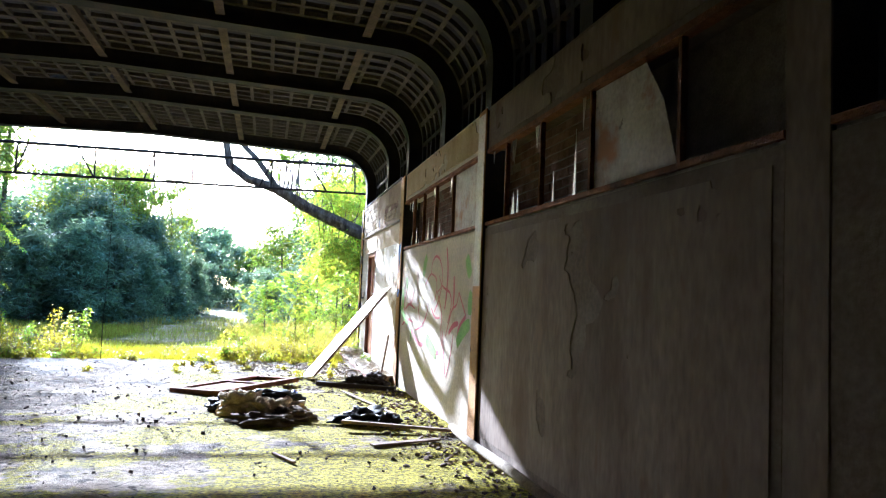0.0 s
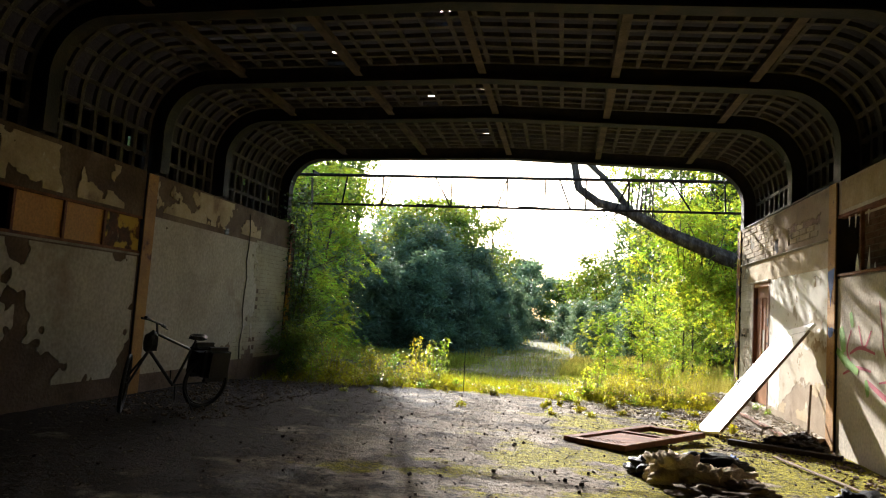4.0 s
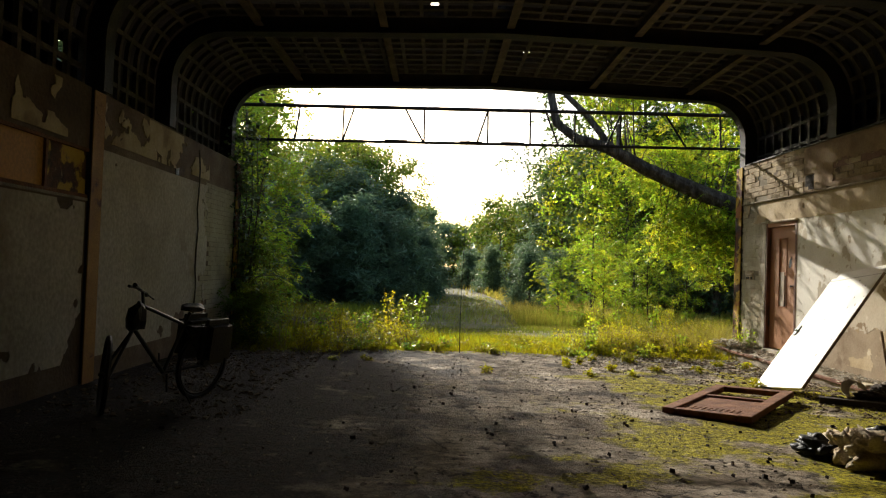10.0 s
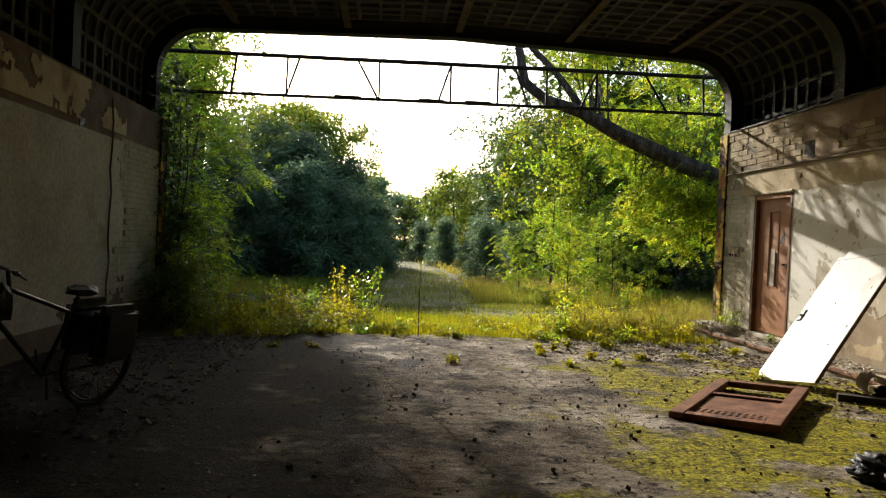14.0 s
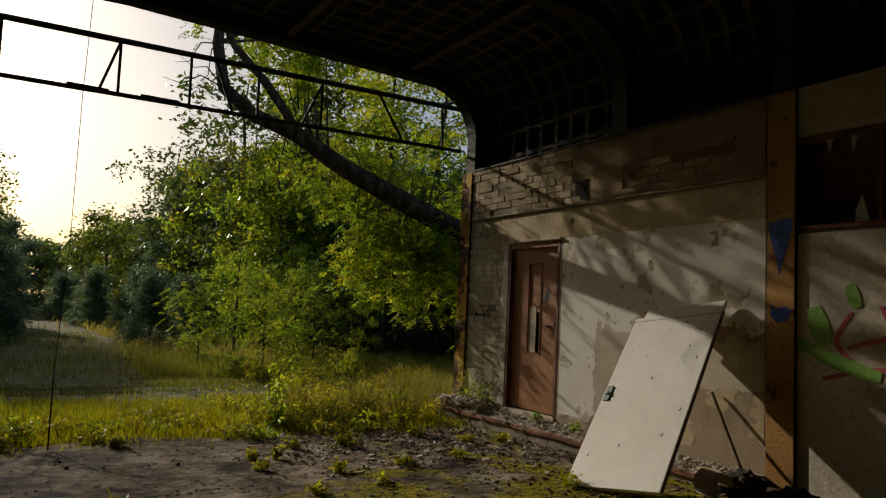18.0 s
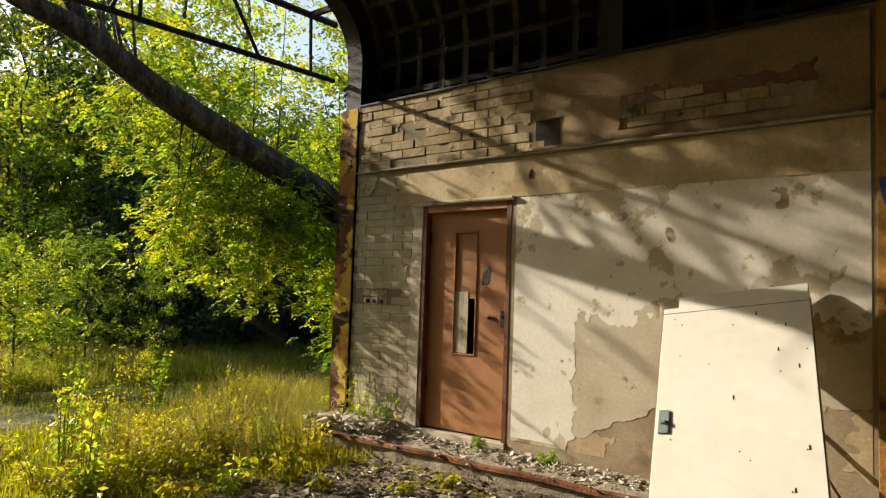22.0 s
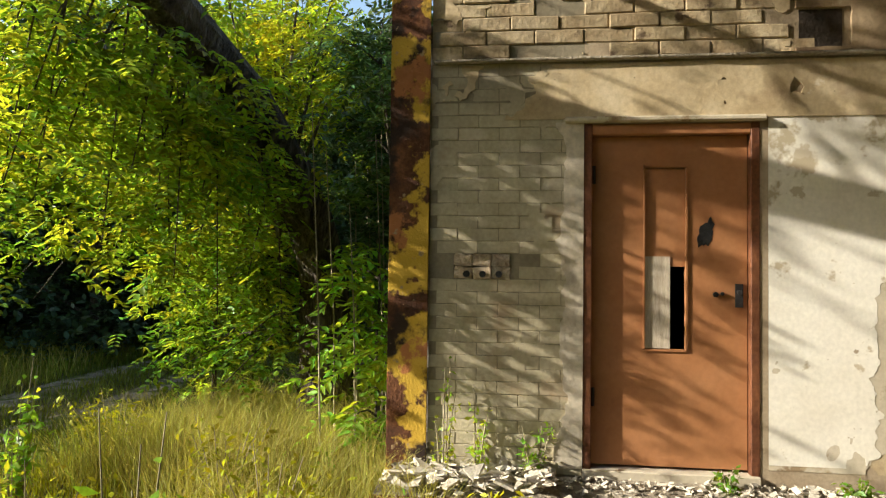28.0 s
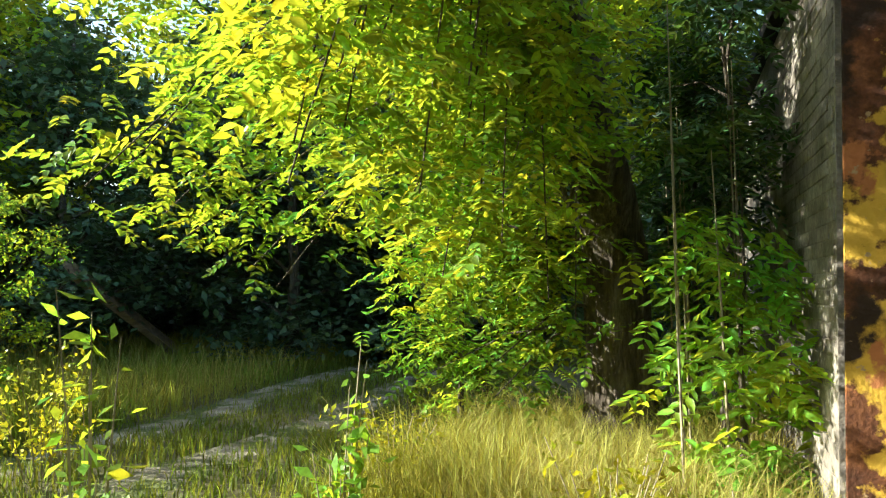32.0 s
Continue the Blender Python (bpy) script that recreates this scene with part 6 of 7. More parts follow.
# --- right of the clearing
maple = tree(1.0, 12.8, 7.0, 1.6, M_LEAF_MIXED, 340, 0.09, 0.22, 120, 34, 0.135, clump=0.62, label="yellow-green maple at the meadow's edge")
maple_b = tree(1.3, 14.6, 7.2, 1.7, M_LEAF_YELLOW, 341, 0.10, 0.22, 120, 34, 0.135, clump=0.62, label="yellow-green maple at the meadow's edge")
green_b = tree(3.8, 12.5, 7.0, 2.1, M_LEAF_DEEP, 342, 0.11, 0.25, 110, 40, 0.15, clump=0.62)
spread_copies(maple, [(1.4, 17.5, 1.2), (2.8, 21, 1.4), (0.9, 25, 1.2), (3.6, 15.4, 1.1)])
spread_copies(maple_b, [(0.9, 11.2, 0.5), (0.2, 8.6, 0.36), (1.2, 7.1, 0.3), (-0.2, 12.4, 0.5)])
spread_copies(green_b, [(2.2, 15.5, 1.45), (1.8, 20.5, 1.55), (4.6, 17.5, 1.6), (5.2, 12.0, 0.85), (0.9, 29, 1.3), (6.2, 14.5, 0.8), (3.0, 18.5, 1.3), (2.6, 26, 1.45), (6.5, 21, 1.4), (5.0, 30, 1.5), (9.5, 26, 1.5), (2.0, 31.5, 1.25)])
crest = tree(3.4, 10.6, 10.5, 2.0, M_LEAF_MIXED, 343, 0.15, 0.4, 150, 40, 0.14, clump=0.7, label="tall leafy tree behind the leaning one")
spread_copies(crest, [(5.6, 11.6, 1.05), (2.4, 15.5, 1.0), (7.6, 9.2, 1.0), (4.4, 13.8, 1.1), (9.6, 10.6, 1.05)])
dark = tree(8.0, 9.0, 7.6, 2.4, M_LEAF_DARK, 350, 0.16, 0.05, 170, 55, 0.19, clump=0.75, label="dark shaded tree of the wood behind the building", group="shaded wood")
dark_b = tree(10.5, 5.0, 8.0, 2.4, M_LEAF_DARK, 351, 0.14, 0.02, 170, 55, 0.19, clump=0.75, label="dark shaded tree of the wood behind the building", group="shaded wood")
spread_copies(dark, [(9.2, 12.5, 0.72), (11.8, 9.4, 1.1), (7.2, 5.8, 0.8), (13.5, 13, 0.95), (14.5, 4.5, 1.2), (11, 17, 1.2), (16.5, 9, 1.3), (15, 19, 1.3), (19, 14, 1.4), (20, 4, 1.4), (13, -2.0, 1.2), (18, -3, 1.3), (24, 9, 1.5), (10, 22, 1.2), (22, 20, 1.5)])
spread_copies(dark_b, [(4.4, 9.6, 0.72), (6.0, 7.0, 0.75), (3.2, 11.6, 0.7), (8.6, 2.4, 0.9), (12.6, 1.5, 1.1), (9.8, 8.0, 1.0), (8.4, 11.0, 0.6), (15.5, 1, 1.2), (7.6, 14.8, 0.7), (12.3, 6.6, 1.1), (17, 6.5, 1.3), (9.0, -1.0, 1.0), (21, 0, 1.3), (26, 4, 1.4), (14, 23, 1.3), (-16, 4, 1.2), (-17, 8, 1.3), (-19, 14, 1.4), (-14, 0, 1.1), (-18, -3, 1.3), (-15, -8, 1.3), (-16, -14, 1.3), (-19, 22, 1.4)])


# --- the leaning tree beside the gable
def leaning_tree():
    ob = empty("leaning_tree", 1.8, 2.44, -0.12, "large leaning tree with rough bark and yellow-green leaves", "tree")
    bm = bmesh.new()
    main = [(0.37, -0.32, -0.1), (0.36, -0.30, 0.6), (0.30, -0.27, 1.47), (0.06, -0.2, 1.9), (-0.28, -0.12, 2.3), (-1.02, -0.03, 2.8), (-2.1, 0.15, 3.24), (-3.05, 0.3, 3.64), (-3.83, 0.36, 4.07), (-4.5, 0.36, 4.24), (-4.95, 0.36, 4.56), (-5.08, 0.36, 5.2), (-5.0, 0.45, 6.6)]
    tube(bm, main, [0.31, 0.25, 0.225, 0.21, 0.195, 0.18, 0.16, 0.145, 0.125, 0.105, 0.095, 0.08, 0.04], 12, 0.07, 5)
    part("trunk", bm, M_BARK, ob)
    bm = bmesh.new()
    tube(bm, [(-3.72, 0.36, 3.98), (-4.02, 0.38, 4.4), (-4.35, 0.4, 4.8), (-4.82, 0.45, 5.25), (-5.3, 0.5, 6.1)], [0.085, 0.075, 0.068, 0.06, 0.03], 8, 0.06, 6)
    part("upper_limb", bm, M_BARK, ob)
    rng = np.random.default_rng(71)
    r = random.Random(8)

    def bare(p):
        """Leaf spots whose shadow would darken the sunlit wall, to be left out."""
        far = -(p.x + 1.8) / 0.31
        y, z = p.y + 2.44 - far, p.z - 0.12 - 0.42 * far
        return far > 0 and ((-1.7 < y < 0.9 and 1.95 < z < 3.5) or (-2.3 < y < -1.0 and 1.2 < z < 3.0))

    def bough(s, e, sag, r0, count, out, scatter):
        m = s.lerp(e, 0.5) + Vector((0, 0, sag))
        b = bmesh.new()
        tube(b, [s, s.lerp(m, 0.55) + Vector((0, 0, sag * 0.3)), m, e], [r0, r0 * 0.8, r0 * 0.55, 0.004], 6)
        part("bough", b, M_BARK, ob)
        for j in range(count):
            u = 1 - 0.6 * r.random()
            p = s.lerp(m, 2 * u) if u < 0.5 else m.lerp(e, 2 * u - 1)
            p = p + Vector((r.gauss(0, scatter), r.gauss(0, scatter), r.gauss(0, scatter * 0.8)))
            # leaf gap shapes the sunlight on the wall
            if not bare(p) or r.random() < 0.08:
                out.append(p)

    sunny, leafy = [], []
    limb = [Vector(p) for p in main[3:9]]
    # upright stems rising from the bend and along the limb
    for k in range(10):
        u = 3.7 * (k + r.random()) / 10
        s = limb[int(u)].lerp(limb[int(u) + 1], u % 1)
        e = s + Vector((r.uniform(-0.6, 1.5), r.uniform(0.3, 2.4), r.uniform(1.0, 3.2)))
        bough(s, e, -0.25, 0.016, 11, sunny if k % 3 else leafy, 0.24)
    # leafy stems standing up from the bend
    for k in range(9):
        s = Vector((r.uniform(-0.3, 0.1), 0.0, r.uniform(1.7, 2.2)))
        e = s + Vector((r.uniform(-0.3, 1.1), r.uniform(-0.5, 0.9), r.uniform(1.3, 3.2)))
        bough(s, e, 0.1, 0.022, 10, leafy, 0.25)
    # bare twigs about the limb's end
    for k in range(8):
        s = Vector(main[8 + k % 4])
        e = s + Vector((r.uniform(-0.9, -0.1), r.uniform(-0.3, 0.3), r.uniform(-0.7, 0.5)))
        b = bmesh.new()
        tube(b, [s, s.lerp(e, 0.4) + Vector((0, 0, 0.12)), s.lerp(e, 0.75) + Vector((0.05, 0, -0.05)), e], [0.014, 0.010, 0.007, 0.003], 5)
        part("twig", b, M_BARK, ob)
    # long thin boughs reaching over the forecourt on the meadow side
    for k in range(36):
        u = 0.3 + 3.9 * ((k + r.random()) / 36) ** 0.75
        s = limb[int(u)].lerp(limb[int(u) + 1], u % 1)
        e = s + Vector((r.uniform(-0.5, 1.0), r.uniform(0.8, 2.9), r.uniform(-1.7, 0.8) if 1.7 < u < 3.0 else r.uniform(-0.7, 1.0) if u > 1.7 else r.uniform(-0.3, 1.2)))
        bough(s, e, 0.25, 0.012, 9, sunny, 0.22)
    # the crown high above the forecourt, mostly unseen, added to shade the upper wall
    for k in range(26):
        s = Vector(main[-2]).lerp(Vector(main[-1]), r.random()) if k % 2 else Vector((-4.82, 0.45, 5.25)).lerp(Vector((-5.3, 0.5, 6.1)), r.random())
        e = s + Vector((r.uniform(-0.3, 3.2), r.uniform(-0.2, 1.9), r.uniform(0.1, 1.5)))
        bough(s, e, 0.2, 0.026, 11, leafy if k % 3 else sunny, 0.3)
    # straight stems from the limb's end, their upper crown set to shade the wall
    for k in range(12):
        u = 4.2 + 0.75 * (k + r.random()) / 12
        s = limb[int(u)].lerp(limb[int(u) + 1], u % 1)
        e = s + Vector((r.uniform(-0.4, 0.5), r.uniform(0.3, 1.8), r.uniform(1.6, 2.8)))
        bough(s, e, -0.1, 0.02, 14, sunny if k % 3 else leafy, 0.24)
    # low leafy sprays beside the trunk
    for k in range(20):
        z0 = r.uniform(0.7, 2.1)
        s = Vector((0.3, -0.25, z0))
        e = s + Vector((r.uniform(-0.5, 0.5), r.uniform(0.7, 1.7), r.uniform(-0.5, 0.35)))
        bough(s, e, 0.2, 0.014, 6, sunny if k % 3 else leafy, 0.15)
    # sprays hanging from the limb towards the gable
    for k in range(14):
        u = 1.2 + 1.9 * (k + r.random()) / 14
        s = limb[int(u)].lerp(limb[int(u) + 1], u % 1)
        e = s + Vector((r.uniform(-0.4, 0.5), r.uniform(-0.1, 0.7), r.uniform(-1.5, -0.4)))
        bough(s, e, 0.1, 0.014, 6, sunny, 0.17)
    # drooping sprays under the limb beside the gable
    for k in range(15):
        u = 2.3 + 1.5 * (k + r.random()) / 15
        s = limb[int(u)].lerp(limb[int(u) + 1], u % 1)
        e = s + Vector((r.uniform(-0.3, 0.4), r.uniform(-0.2, 0.7), r.uniform(-2.0, -0.7)))
        bough(s, e, 0.05, 0.009, 7, sunny if k % 2 else leafy, 0.14)
    v, q = sprays(rng, sunny, (0.13, 0.13, 0.09), 6, 0.2, 0.066, 4, 0.6)
    raw("sunlit_foliage", v, q, M_LEAF_YELLOW, ob)
    v, q = sprays(rng, leafy, (0.15, 0.15, 0.10), 6, 0.25, 0.076, 4, 0.48)
    raw("crown", v, q, M_LEAF_MIXED, ob)


leaning_tree()
# saplings and shoots round its foot and along the gable
tree(1.0, 1.4, 2.0, 0.4, M_LEAF_YELLOW, 361, 0.025, 0.12, 50, 5, 0.1, spray=True, label="thin ash shoots by the gable", name="sapling", group="saplings")
tree(2.4, 1.6, 4.2, 0.5, M_LEAF_GREEN, 362, 0.03, 0.15, 80, 7, 0.075, spray=True, label="thin ash shoots by the gable", name="sapling", group="saplings")
tree(3.2, 3.4, 4.2, 0.9, M_LEAF_GREEN, 363, 0.03, 0.05, 90, 7, 0.08, spray=True, label="thin ash shoots by the gable", name="sapling", group="saplings")
tree(-1.2, 6.4, 2.5, 0.7, M_LEAF_YELLOW, 364, 0.02, 0.10, 60, 7, 0.07, spray=True, label="young ash sapling in the meadow", name="sapling", group="saplings")
tree(-2.1, 8.0, 2.2, 0.6, M_LEAF_YELLOW, 365, 0.02, 0.15, 50, 7, 0.07, spray=True, label="young ash sapling in the meadow", name="sapling", group="saplings")
tree(0.3, 7.6, 3.0, 0.8, M_LEAF_GREEN, 366, 0.025, 0.10, 60, 7, 0.08, spray=True, label="young ash sapling in the meadow", name="sapling", group="saplings")
tree(-9.0, 1.3, 2.6, 0.5, M_LEAF_GREEN, 367, 0.02, 0.05, 60, 8, 0.08, spray=True, label="leafy shoots at the gable corner", name="sapling", group="saplings")
tree(-8.7, 0.2, 1.3, 0.5, M_LEAF_GREEN, 368, 0.015, 0.03, 50, 8, 0.07, spray=True, label="leafy shoots at the gable corner", name="sapling", group="saplings")
tree(2.7, 3.5, 3.4, 0.7, M_LEAF_YELLOW, 371, 0.03, 0.12, 60, 6, 0.085, spray=True, label="dense leafy shoots against the annex gable", name="sapling", group="saplings")
tree(2.7, 1.65, 4.9, 0.75, M_LEAF_DEEP, 373, 0.04, 0.5, 90, 7, 0.08, spray=True, label="leafy shoots hanging over the annex roof", name="sapling", group="saplings")
tree(1.5, 1.45, 4.4, 0.6, M_LEAF_DEEP, 374, 0.03, 0.62, 60, 7, 0.08, spray=True, label="leafy shoots hanging over the annex roof", name="sapling", group="saplings")
# dry bare stems along the annex gable
for k in range(16):
    x = 0.55 + 0.16 * k + R0.uniform(-0.05, 0.05)
    bm = bmesh.new()
    tube(bm, [(0, 0, -0.1), (R0.uniform(-0.1, 0.1), 0.05, 1.1), (R0.uniform(-0.2, 0.2), 0.1, R0.uniform(1.8, 2.9))], [0.009, 0.007, 0.003], 5)
    ob = tagged(finish("dry_stem", bm, M_STEM), "pale dry upright stem by the gable", "stem", "dry stems")
    ob.matrix_world = pose(x, 1.25 + R0.uniform(0, 0.5), -0.1)


# ---------------------------------------------------------------- grass, weeds
def grass(name, area, n, h, mat, seed, label, keep=None, width=0.012, curve=0.6):
    rng = np.random.default_rng(seed)
    x = rng.uniform(area[0], area[1], n)
    y = rng.uniform(area[2], area[3], n)
    if keep:
        k = keep(x, y, rng)
        x, y = x[k], y[k]
    n = len(x)
    z = np.array([ground_height(a, b) for a, b in zip(x, y)]) - 0.01
    patch = np.array([0.6 + 0.8 * (0.5 + 0.5 * noise.noise((a * 0.6, b * 0.6, seed))) for a, b in zip(x, y)])
    hh = h * rng.uniform(0.35, 1.25, n) * patch
    a = rng.uniform(0, 2 * math.pi, n)
    lean = rng.uniform(0.05, curve, n) * hh
    b = rng.uniform(0, 2 * math.pi, n)
    w = width * rng.uniform(0.5, 1.3, n)
    p = np.stack([x, y, z], 1)
    side = np.stack([np.cos(a), np.sin(a), 0 * a], 1) * (w * 0.5)[:, None]
    bend = np.stack([np.cos(b) * lean, np.sin(b) * lean, hh], 1)
    mid = p + bend * (0.4, 0.4, 0.62)
    tip = p + bend
    v = np.stack([p - side, p + side, mid + side * 0.8, mid - side * 0.8, tip + side * 0.1, tip - side * 0.1], 1).reshape(-1, 3)
    i = np.arange(n)[:, None] * 6
    q = np.concatenate([i + np.array([[0, 1, 2, 3]]), i + np.array([[3, 2, 4, 5]])])
    return tagged(raw(name, v, q, mat), label, "grass", kind="stuff")


def off_track(x, y, rng):
    d = np.minimum(abs(y - 4.65 - 0.12 * np.sin(0.4 * x)), abs(y - 5.75 - 0.12 * np.sin(0.4 * x)))
    on = (d < 0.27 * rng.uniform(0.3, 1.0, len(x))) & (x > -7) & (rng.uniform(0, 1, len(x)) < 0.85)
    gravel = (abs(y - 3.6) < 0.4) & (x > -7.2) & (x < -1.4)
    path = (abs(x + 4.9 - 0.7 * np.sin((y - 4.9) / 0.6 * 0.06)) < 1.4) & (y > 4.9)
    house = (x > 0.2) & (x < 4.5) & (y < 1.1)
    return ~(on | house) & ~((gravel | path) & (rng.uniform(0, 1, len(x)) < 0.93))


grass("short_grass", (-11, 3.5, 0.0, 3.6), 60000, 0.12, M_WEED, 1, "short bright grass of the forecourt", off_track, 0.009)
grass("tall_grass", (-2.4, 2.5, 0.7, 3.3), 17000, 0.42, M_STRAW, 2, "tall dry straw-coloured grass by the gable", lambda x, y, r: off_track(x, y, r) & ((x > -0.3) | (y < 1.8 + 0.3 * x + 0.6)), 0.006, 1.1)
grass("tall_grass", (-11, 4.5, 1.2, 3.7), 6000, 0.20, M_GRASS, 3, "taller green grass of the forecourt", off_track, 0.009)
grass("verge_grass", (-11, 10, 6.1, 10), 42000, 0.26, M_GRASS, 4, "green meadow grass beyond the track", off_track, 0.012)
grass("verge_straw", (-5, 9, 6.2, 12), 13000, 0.36, M_STRAW, 5, "dry meadow grass beyond the track", off_track, 0.010)
grass("meadow_grass", (-16, 14, 10, 24), 34000, 0.24, M_STRAW, 6, "pale dry grass of the clearing", off_track, 0.024)
grass("far_grass", (-22, 22, 24, 60), 26000, 0.32, M_STRAW, 7, "pale grass of the distant clearing", off_track, 0.07)
grass("path_turf", (-7, -3, 4.9, 22), 16000, 0.07, M_GRASS, 8, "short turf of the path", None, 0.012)
grass("track_turf", (-7, 12, 3.5, 6.2), 42000, 0.10, M_GRASS, 9, "turf between the wheel ruts", off_track, 0.01)
grass("edge_weeds", (-9.1, -0.6, -1.0, 0.3), 5000, 0.10, M_WEED, 10, "small weeds along the floor's edge", lambda x, y, r: y > -0.55 - 1.2 * np.maximum(0, (-5.8 - x) / 3.4) + 0.5 * r.uniform(0, 1, len(x)), 0.010)


def weed_clump(x, y, h, r, n, mat, seed, label, name="weed_clump", z=None, size=0.05):
    rng = np.random.default_rng(seed)
    ob = empty(name, x, y, ground_height(x, y) if z is None else z, label, "weed", "weeds")
    cs = []
    for k in range(max(4, min(14, n // 10))):
        a, rr, hh = rng.uniform(0, 6.28), r * rng.uniform(0.1, 1), h * rng.uniform(0.5, 1.1)
        e = Vector((math.cos(a) * rr, math.sin(a) * rr, hh))
        bm = bmesh.new()
        tube(bm, [Vector((e.x * 0.3, e.y * 0.3, -0.02)), Vector((e.x * 0.6, e.y * 0.6, hh * 0.6)), e], [0.005, 0.004, 0.002], 4)
        part("stem", bm, M_STEM, ob)
        for j in range(6):
            t = rng.uniform(0.25, 1.0)
            cs.append(Vector((e.x * (0.3 + 0.7 * t), e.y * (0.3 + 0.7 * t), hh * t)))
    v, q = leaves(rng, cs, (r * 0.13, r * 0.13, h * 0.06), max(3, n // len(cs) + 1), size, 0.6, 0.45)
    raw("foliage", v, q, mat, ob)
    return ob


# goldenrod and other tall weeds along the forecourt
for k, (x, y, h, r) in enumerate(((-2.1, 0.6, 0.42, 0.4), (-2.65, 0.4, 0.32, 0.35), (-1.5, 0.9, 0.5, 0.4), (-1.75, 2.2, 0.6, 0.4), (-6.9, 0.2, 0.4, 0.45), (-7.1, -0.6, 0.3, 0.4), (-6.0, 0.5, 0.3, 0.4), (-1.0, 1.5, 0.55, 0.4), (-8.0, 1.0, 0.6, 0.5), (-7.2, 1.6, 0.6, 0.5), (-6.5, 2.2, 0.5, 0.5), (-8.9, 2.2, 0.8, 0.5), (-6.0, 1.1, 0.4, 0.5), (-0.4, 2.0, 0.6, 0.4), (0.6, 3.3, 0.5, 0.4), (-2.9, 2.1, 0.3, 0.5), (-4.0, 1.3, 0.25, 0.5))):
    weed_clump(x, y, h, r, 420, M_WEED if k % 3 else M_GOLD, 400 + k, "bright yellow-green leafy weeds", size=0.05)
for k in range(34):
    x = -8.6 + 7.8 * (k + R0.random()) / 34
    side = abs(x + 4.6) / 4.0
    weed_clump(x, R0.uniform(-0.15, 0.9) - 1.1 * max(0, (-6.2 - x) / 3.0), (0.12 + 0.34 * side) * R0.uniform(0.7, 1.3), 0.28, 190, (M_GOLD, M_WEED, M_LEAF_YELLOW)[k % 3], 600 + k, "leafy yellow-green weeds at the floor's edge", size=0.06)
for k in range(8):
    x = -8.9 + 0.42 * k
    weed_clump(x, R0.uniform(0.6, 1.8), R0.uniform(0.6, 1.0), 0.3, 260, M_LEAF_YELLOW if k % 2 else M_GOLD, 650 + k, "tall leafy weeds beside the gable", size=0.07)
for k, (x, y, h, r) in enumerate(((-2.3, 1.75, 0.42, 0.3), (-2.05, 2.2, 0.5, 0.35), (-2.35, 0.85, 0.42, 0.4), (-1.9, 1.2, 0.45, 0.35), (-0.9, 5.5, 0.7, 0.5), (-7.1, 1.5, 0.5, 0.45), (-6.4, 1.0, 0.4, 0.4), (-1.6, 5.2, 0.6, 0.5), (0.1, 5.3, 0.8, 0.5))):
    weed_clump(x, y, h, r, 700, M_GOLD, 500 + k, "golden-yellow flowering weed clump", size=0.045)
for k, (x, y, h) in enumerate(((-2.85, 0.35, 0.75), (-2.6, 1.3, 1.0), (-1.55, 3.4, 1.1), (-0.95, 2.9, 0.9))):
    weed_clump(x, y, h, 0.16, 90, M_LEAF_YELLOW, 430 + k, "thin leafy shoot standing alone", "leafy_shoot", size=0.075)
for k in range(26):
    x, y = R0.uniform(-8.5, -0.7), R0.uniform(-2.6, -0.2)
    if k > 18:
        x, y = R0.uniform(-3.5, -0.8), R0.uniform(-3.2, -0.6)
    weed_clump(x, y, R0.uniform(0.06, 0.16), 0.11, 45, M_WEED, 440 + k, "small weed growing from the cracked floor", "floor_weed", z=floor_z(x, y), size=0.06)
for k, (y, h) in enumerate(((0.55, 0.55), (0.2, 0.35), (0.75, 0.7), (-0.9, 0.15), (-1.6, 0.12))):
    weed_clump(-0.12, y, h, 0.12, 60, M_LEAF_YELLOW, 470 + k, "thin weed climbing at the wall foot", "wall_weed", z=0.1, size=0.045)
# fallen timber and a ruined shed in the wood
timber = plank("fallen_timber", (3.94, 9.05, 1.25), (6.12, 8.9, -0.10), 0.6, 0.09, M_WOOD, "brown weathered panel leaning in the undergrowth", "panel")
timber.matrix_world = timber.matrix_world @ pose(0, 0, 0, 35, 0, 0)


def ruined_shed():
    ob = empty("ruined_shed", 13.5, 16.0, -0.1, "dark ruined shed among the trees", "shed")
    part("wall", boxes((-3.0, -0.4, 0, 0.2, 0, 2.6), (0.4, 3.0, 0, 0.2, 0, 2.6), (-0.4, 0.4, 0, 0.2, 0, 1.0), (-0.4, 0.4, 0, 0.2, 1.8, 2.6)), M_OLDBRICK, ob)
    part("side_wall", boxes((-3.2, -3.0, 0, 4, 0, 2.6)), M_OLDBRICK, ob)
    part("roof", boxes((-3.4, 3.2, -0.3, 4.2, 2.6, 2.75)), M_ROOF, ob)
    part("window", boxes((-0.4, 0.4, 0.1, 0.12, 1.0, 1.8)), M_BLACK, ob)


ruined_shed()


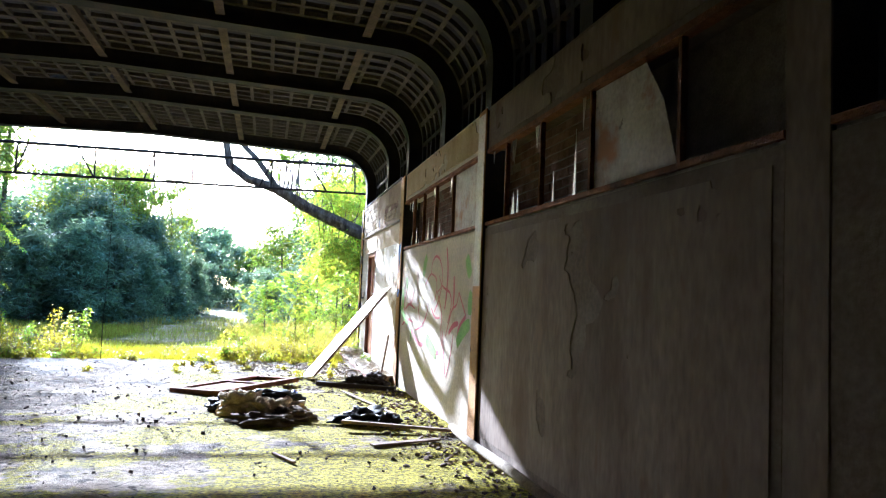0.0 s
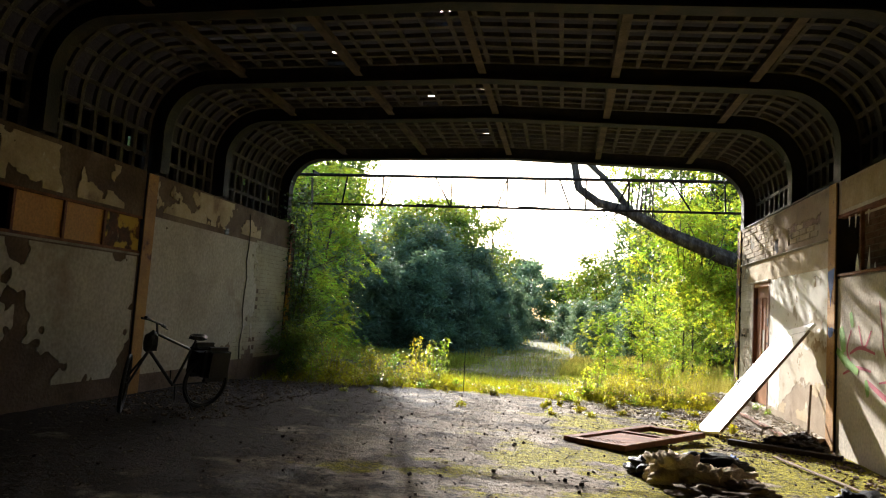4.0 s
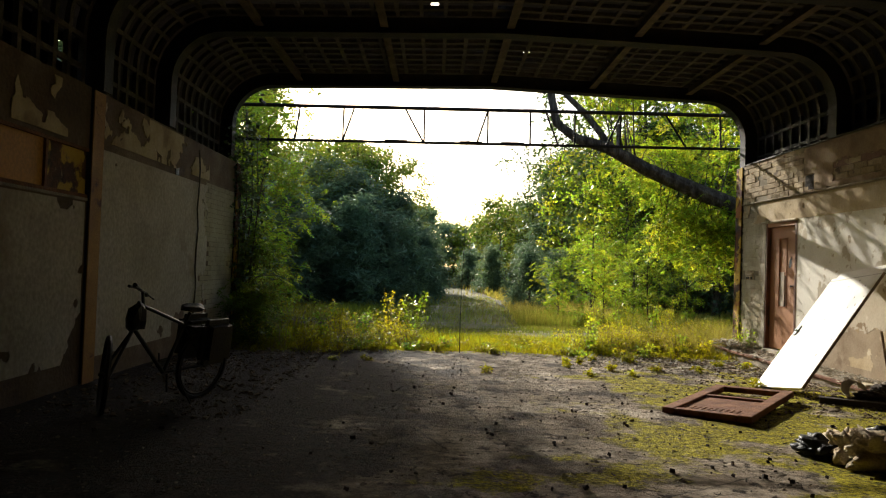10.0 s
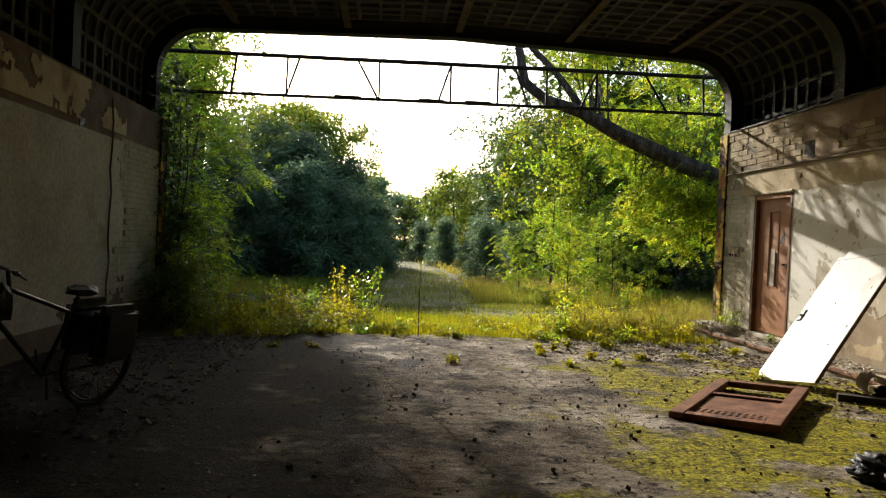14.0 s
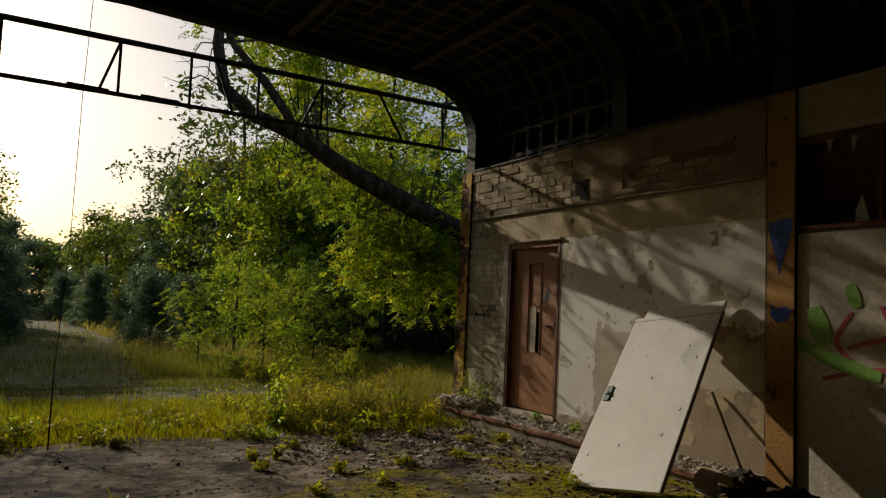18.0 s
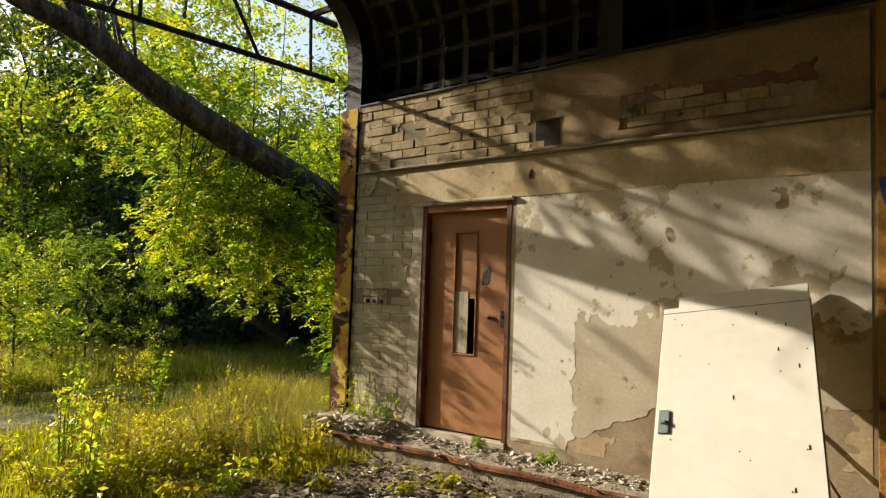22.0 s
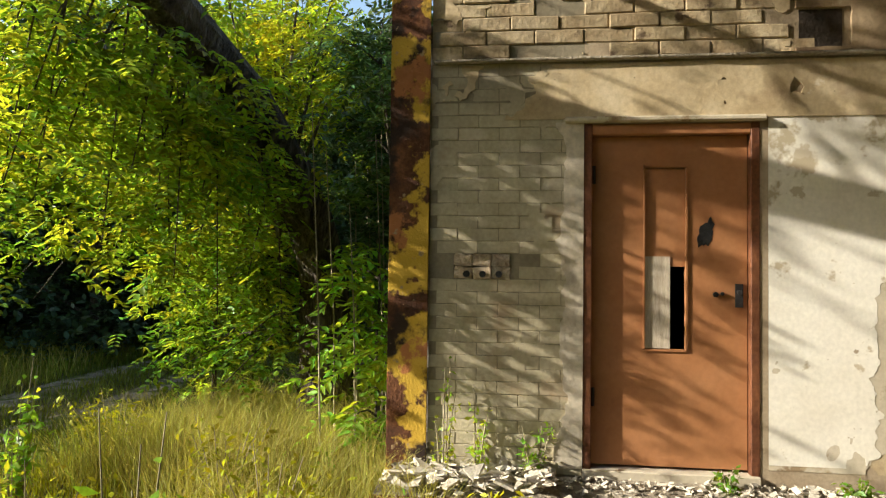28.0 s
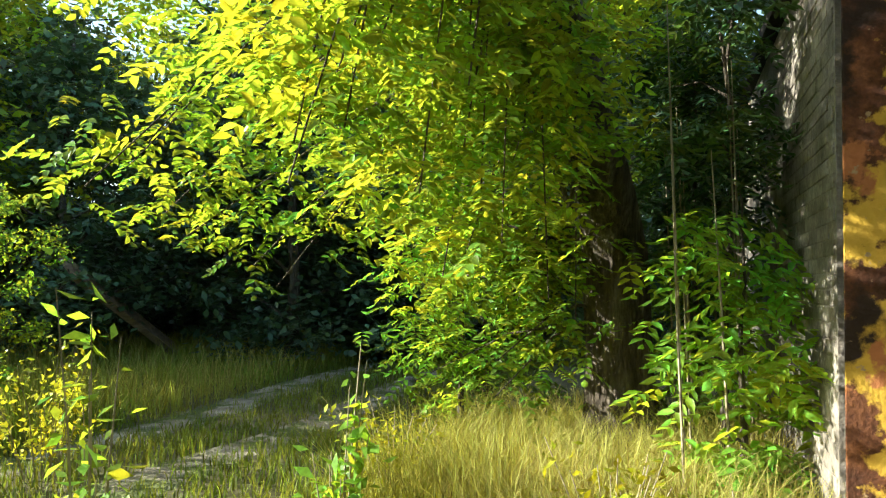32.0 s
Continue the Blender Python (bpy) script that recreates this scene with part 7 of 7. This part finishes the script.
def ivy():
    ob = empty("ivy", -9.2, 0.95, -0.1, "dark ivy climbing the gable column", "ivy")
    rng = np.random.default_rng(91)
    cs = []
    for k in range(7):
        b = bmesh.new()
        x = 0.08 * (k - 3)
        tube(b, [(x, 0.12, 0), (x + 0.05 * math.sin(k), 0.1, 1.2), (x * 1.4, 0.12, 2.4), (x + 0.03, 0.1, 3.3 + 0.2 * (k % 4))], [0.016, 0.013, 0.01, 0.004], 5)
        part("ivy_stem", b, M_BARK, ob)
        for z in np.arange(0.2, 3.6 + 0.2 * (k % 4), 0.17):
            cs.append((x + rng.normal(0, 0.08), 0.06 + rng.normal(0, 0.1), z))
    v, q = leaves(rng, cs, (0.10, 0.12, 0.08), 11, 0.10, 0.7, 0.7)
    raw("ivy_leaves", v, q, M_LEAF_DARK, ob)


ivy()

# ---------------------------------------------------------------- bricks
def brick_mesh(seed, mat, l=0.2515, h=0.0735, d=0.03, edge=0.004):
    bm = bevelled(boxes((0.0, d, -l / 2, l / 2, -h / 2, h / 2)), edge)
    for v in bm.verts:
        v.co += Vector((noise.noise(v.co * 31 + Vector((seed, 0, 0))), noise.noise(v.co * 31 + Vector((0, seed, 0))), noise.noise(v.co * 31 + Vector((0, 0, seed))))) * 0.003
    me = bpy.data.meshes.new("brick")
    bm.to_mesh(me)
    bm.free()
    me.materials.append(mat)
    return me


PALE_BRICKS = [brick_mesh(k, M_BRICK, l=0.2525, h=0.0755, edge=0.0025) for k in range(5)]
TAN_BRICKS = [brick_mesh(k + 40, M_BRICK_TAN, h=0.083, l=0.292, edge=0.006) for k in range(5)]
OLD_BRICKS = [brick_mesh(k + 20, M_OLDBRICK) for k in range(3)]
DARK_BRICKS = [brick_mesh(k + 9, M_BRICK_DARK, l=0.248, h=0.07) for k in range(4)]


def courses(parent, x, y0, y1, z0, z1, kinds, pitch, side, skip, seed, proud=0.0025, uneven=0.0016, length=0.255):
    """Rows of bricks set in a wall face at x, looking towards side."""
    rnd = random.Random(seed)
    row, z = 0, z0 + pitch / 2
    while z < z1:
        y = y0
        first = 0.5 if row % 2 else 1.0
        while y < y1 - 0.03:
            part_of = min(first, (y1 - y) / length)
            first = 1.0
            mid = y + 0.5 * length * part_of
            if not skip(mid, z, rnd) and part_of > 0.2:
                ob = new("brick", kinds[rnd.randrange(len(kinds))])
                ob.parent = parent
                out = proud + rnd.uniform(-uneven, uneven)
                ob.matrix_world = pose(x + side * out, mid, z, rnd.uniform(-1.2, 1.2), 0, (0 if side < 0 else 180) + rnd.uniform(-0.5, 0.5)) @ Matrix.Diagonal((1, part_of, 1, 1))
            y += length * part_of
        z += pitch
        row += 1


# depth runs into the wall from the face
wp = walls["wall_right_pier"]
courses(wp, 0.0, -0.075, 0.86, 0.14, 2.40, PALE_BRICKS, 0.078, -1, lambda y, z, r: NY0 - 0.12 < y < NY1 + 0.12 and NZ0 - 0.03 < z < NZ1 + 0.03, 1, 0.0045, 0.003)
courses(wr, 0.0, -3.80, 0.86, 2.67, 3.34, TAN_BRICKS, 0.088, -1, lambda y, z, r: (-1.6 < y < -1.28 and z < 2.95) or (y < -1.3 and not slot(y, z - 0.06)) or r.random() < 0.06, 2, 0.011, 0.009, 0.298)
courses(wp, 0.0, -0.07, 0.86, 2.41, 2.64, PALE_BRICKS, 0.078, -1, lambda y, z, r: False, 7, 0.002, 0.002)
courses(wl, W, -1.5, 0.86, 0.3, 2.55, PALE_BRICKS, 0.078, 1, lambda y, z, r: y < -0.55 and fbm(y, z, 0.9, 31) + 0.7 * smooth(-1.0, -2.2, y) > -0.2, 3)
courses(walls["wall_infill_1"], 0.24, -8.25, -4.09, WZ0, WZ1, DARK_BRICKS, 0.08, -1, lambda y, z, r: r.random() < 0.05 or y < -7.1, 4, 0.006)
courses(walls["wall_infill_2"], 0.24, -12.77, -8.51, WZ0, WZ1, DARK_BRICKS, 0.08, -1, lambda y, z, r: r.random() < 0.04 or y < -10.9, 5, 0.006)
gable = walls["wall_annex_gable"]
rnd = random.Random(77)
for row in range(36):
    for k in range(6):
        ob = new("brick", OLD_BRICKS[rnd.randrange(3)])
        ob.parent = gable
        ob.matrix_world = pose(0.52 + 0.255 * k + 0.127 * (row % 2), 1.066 + rnd.uniform(-0.004, 0.004), 0.06 + 0.078 * row, 0, 0, -90)
# hollow ends of the broken course beside the door
RED_BRICKS = [brick_mesh(k + 60, M_BRICK_RED, l=0.119, h=0.079, d=0.06) for k in range(3)]
for row in range(2):
    for k in range(3):
        ob = new("brick", RED_BRICKS[(row + k) % 3])
        ob.parent = wp
        ob.matrix_world = pose(-0.006 - 0.008 * row + rnd.uniform(-0.008, 0.008), NY0 + 0.058 + 0.117 * k, NZ0 + 0.037 + 0.079 * row, rnd.uniform(-4, 4), 0, rnd.uniform(-5, 5)) @ Matrix.Diagonal((1, 0.95, 0.95, 1))
# black rods paint the shade inside the brick hollows
for k in range(3):
    bm = bmesh.new()
    rod(bm, (0.03, NY0 + 0.07 + 0.10 * k, NZ0 + 0.03), (-0.024, NY0 + 0.07 + 0.10 * k, NZ0 + 0.03), 0.021, 0.021, 8)
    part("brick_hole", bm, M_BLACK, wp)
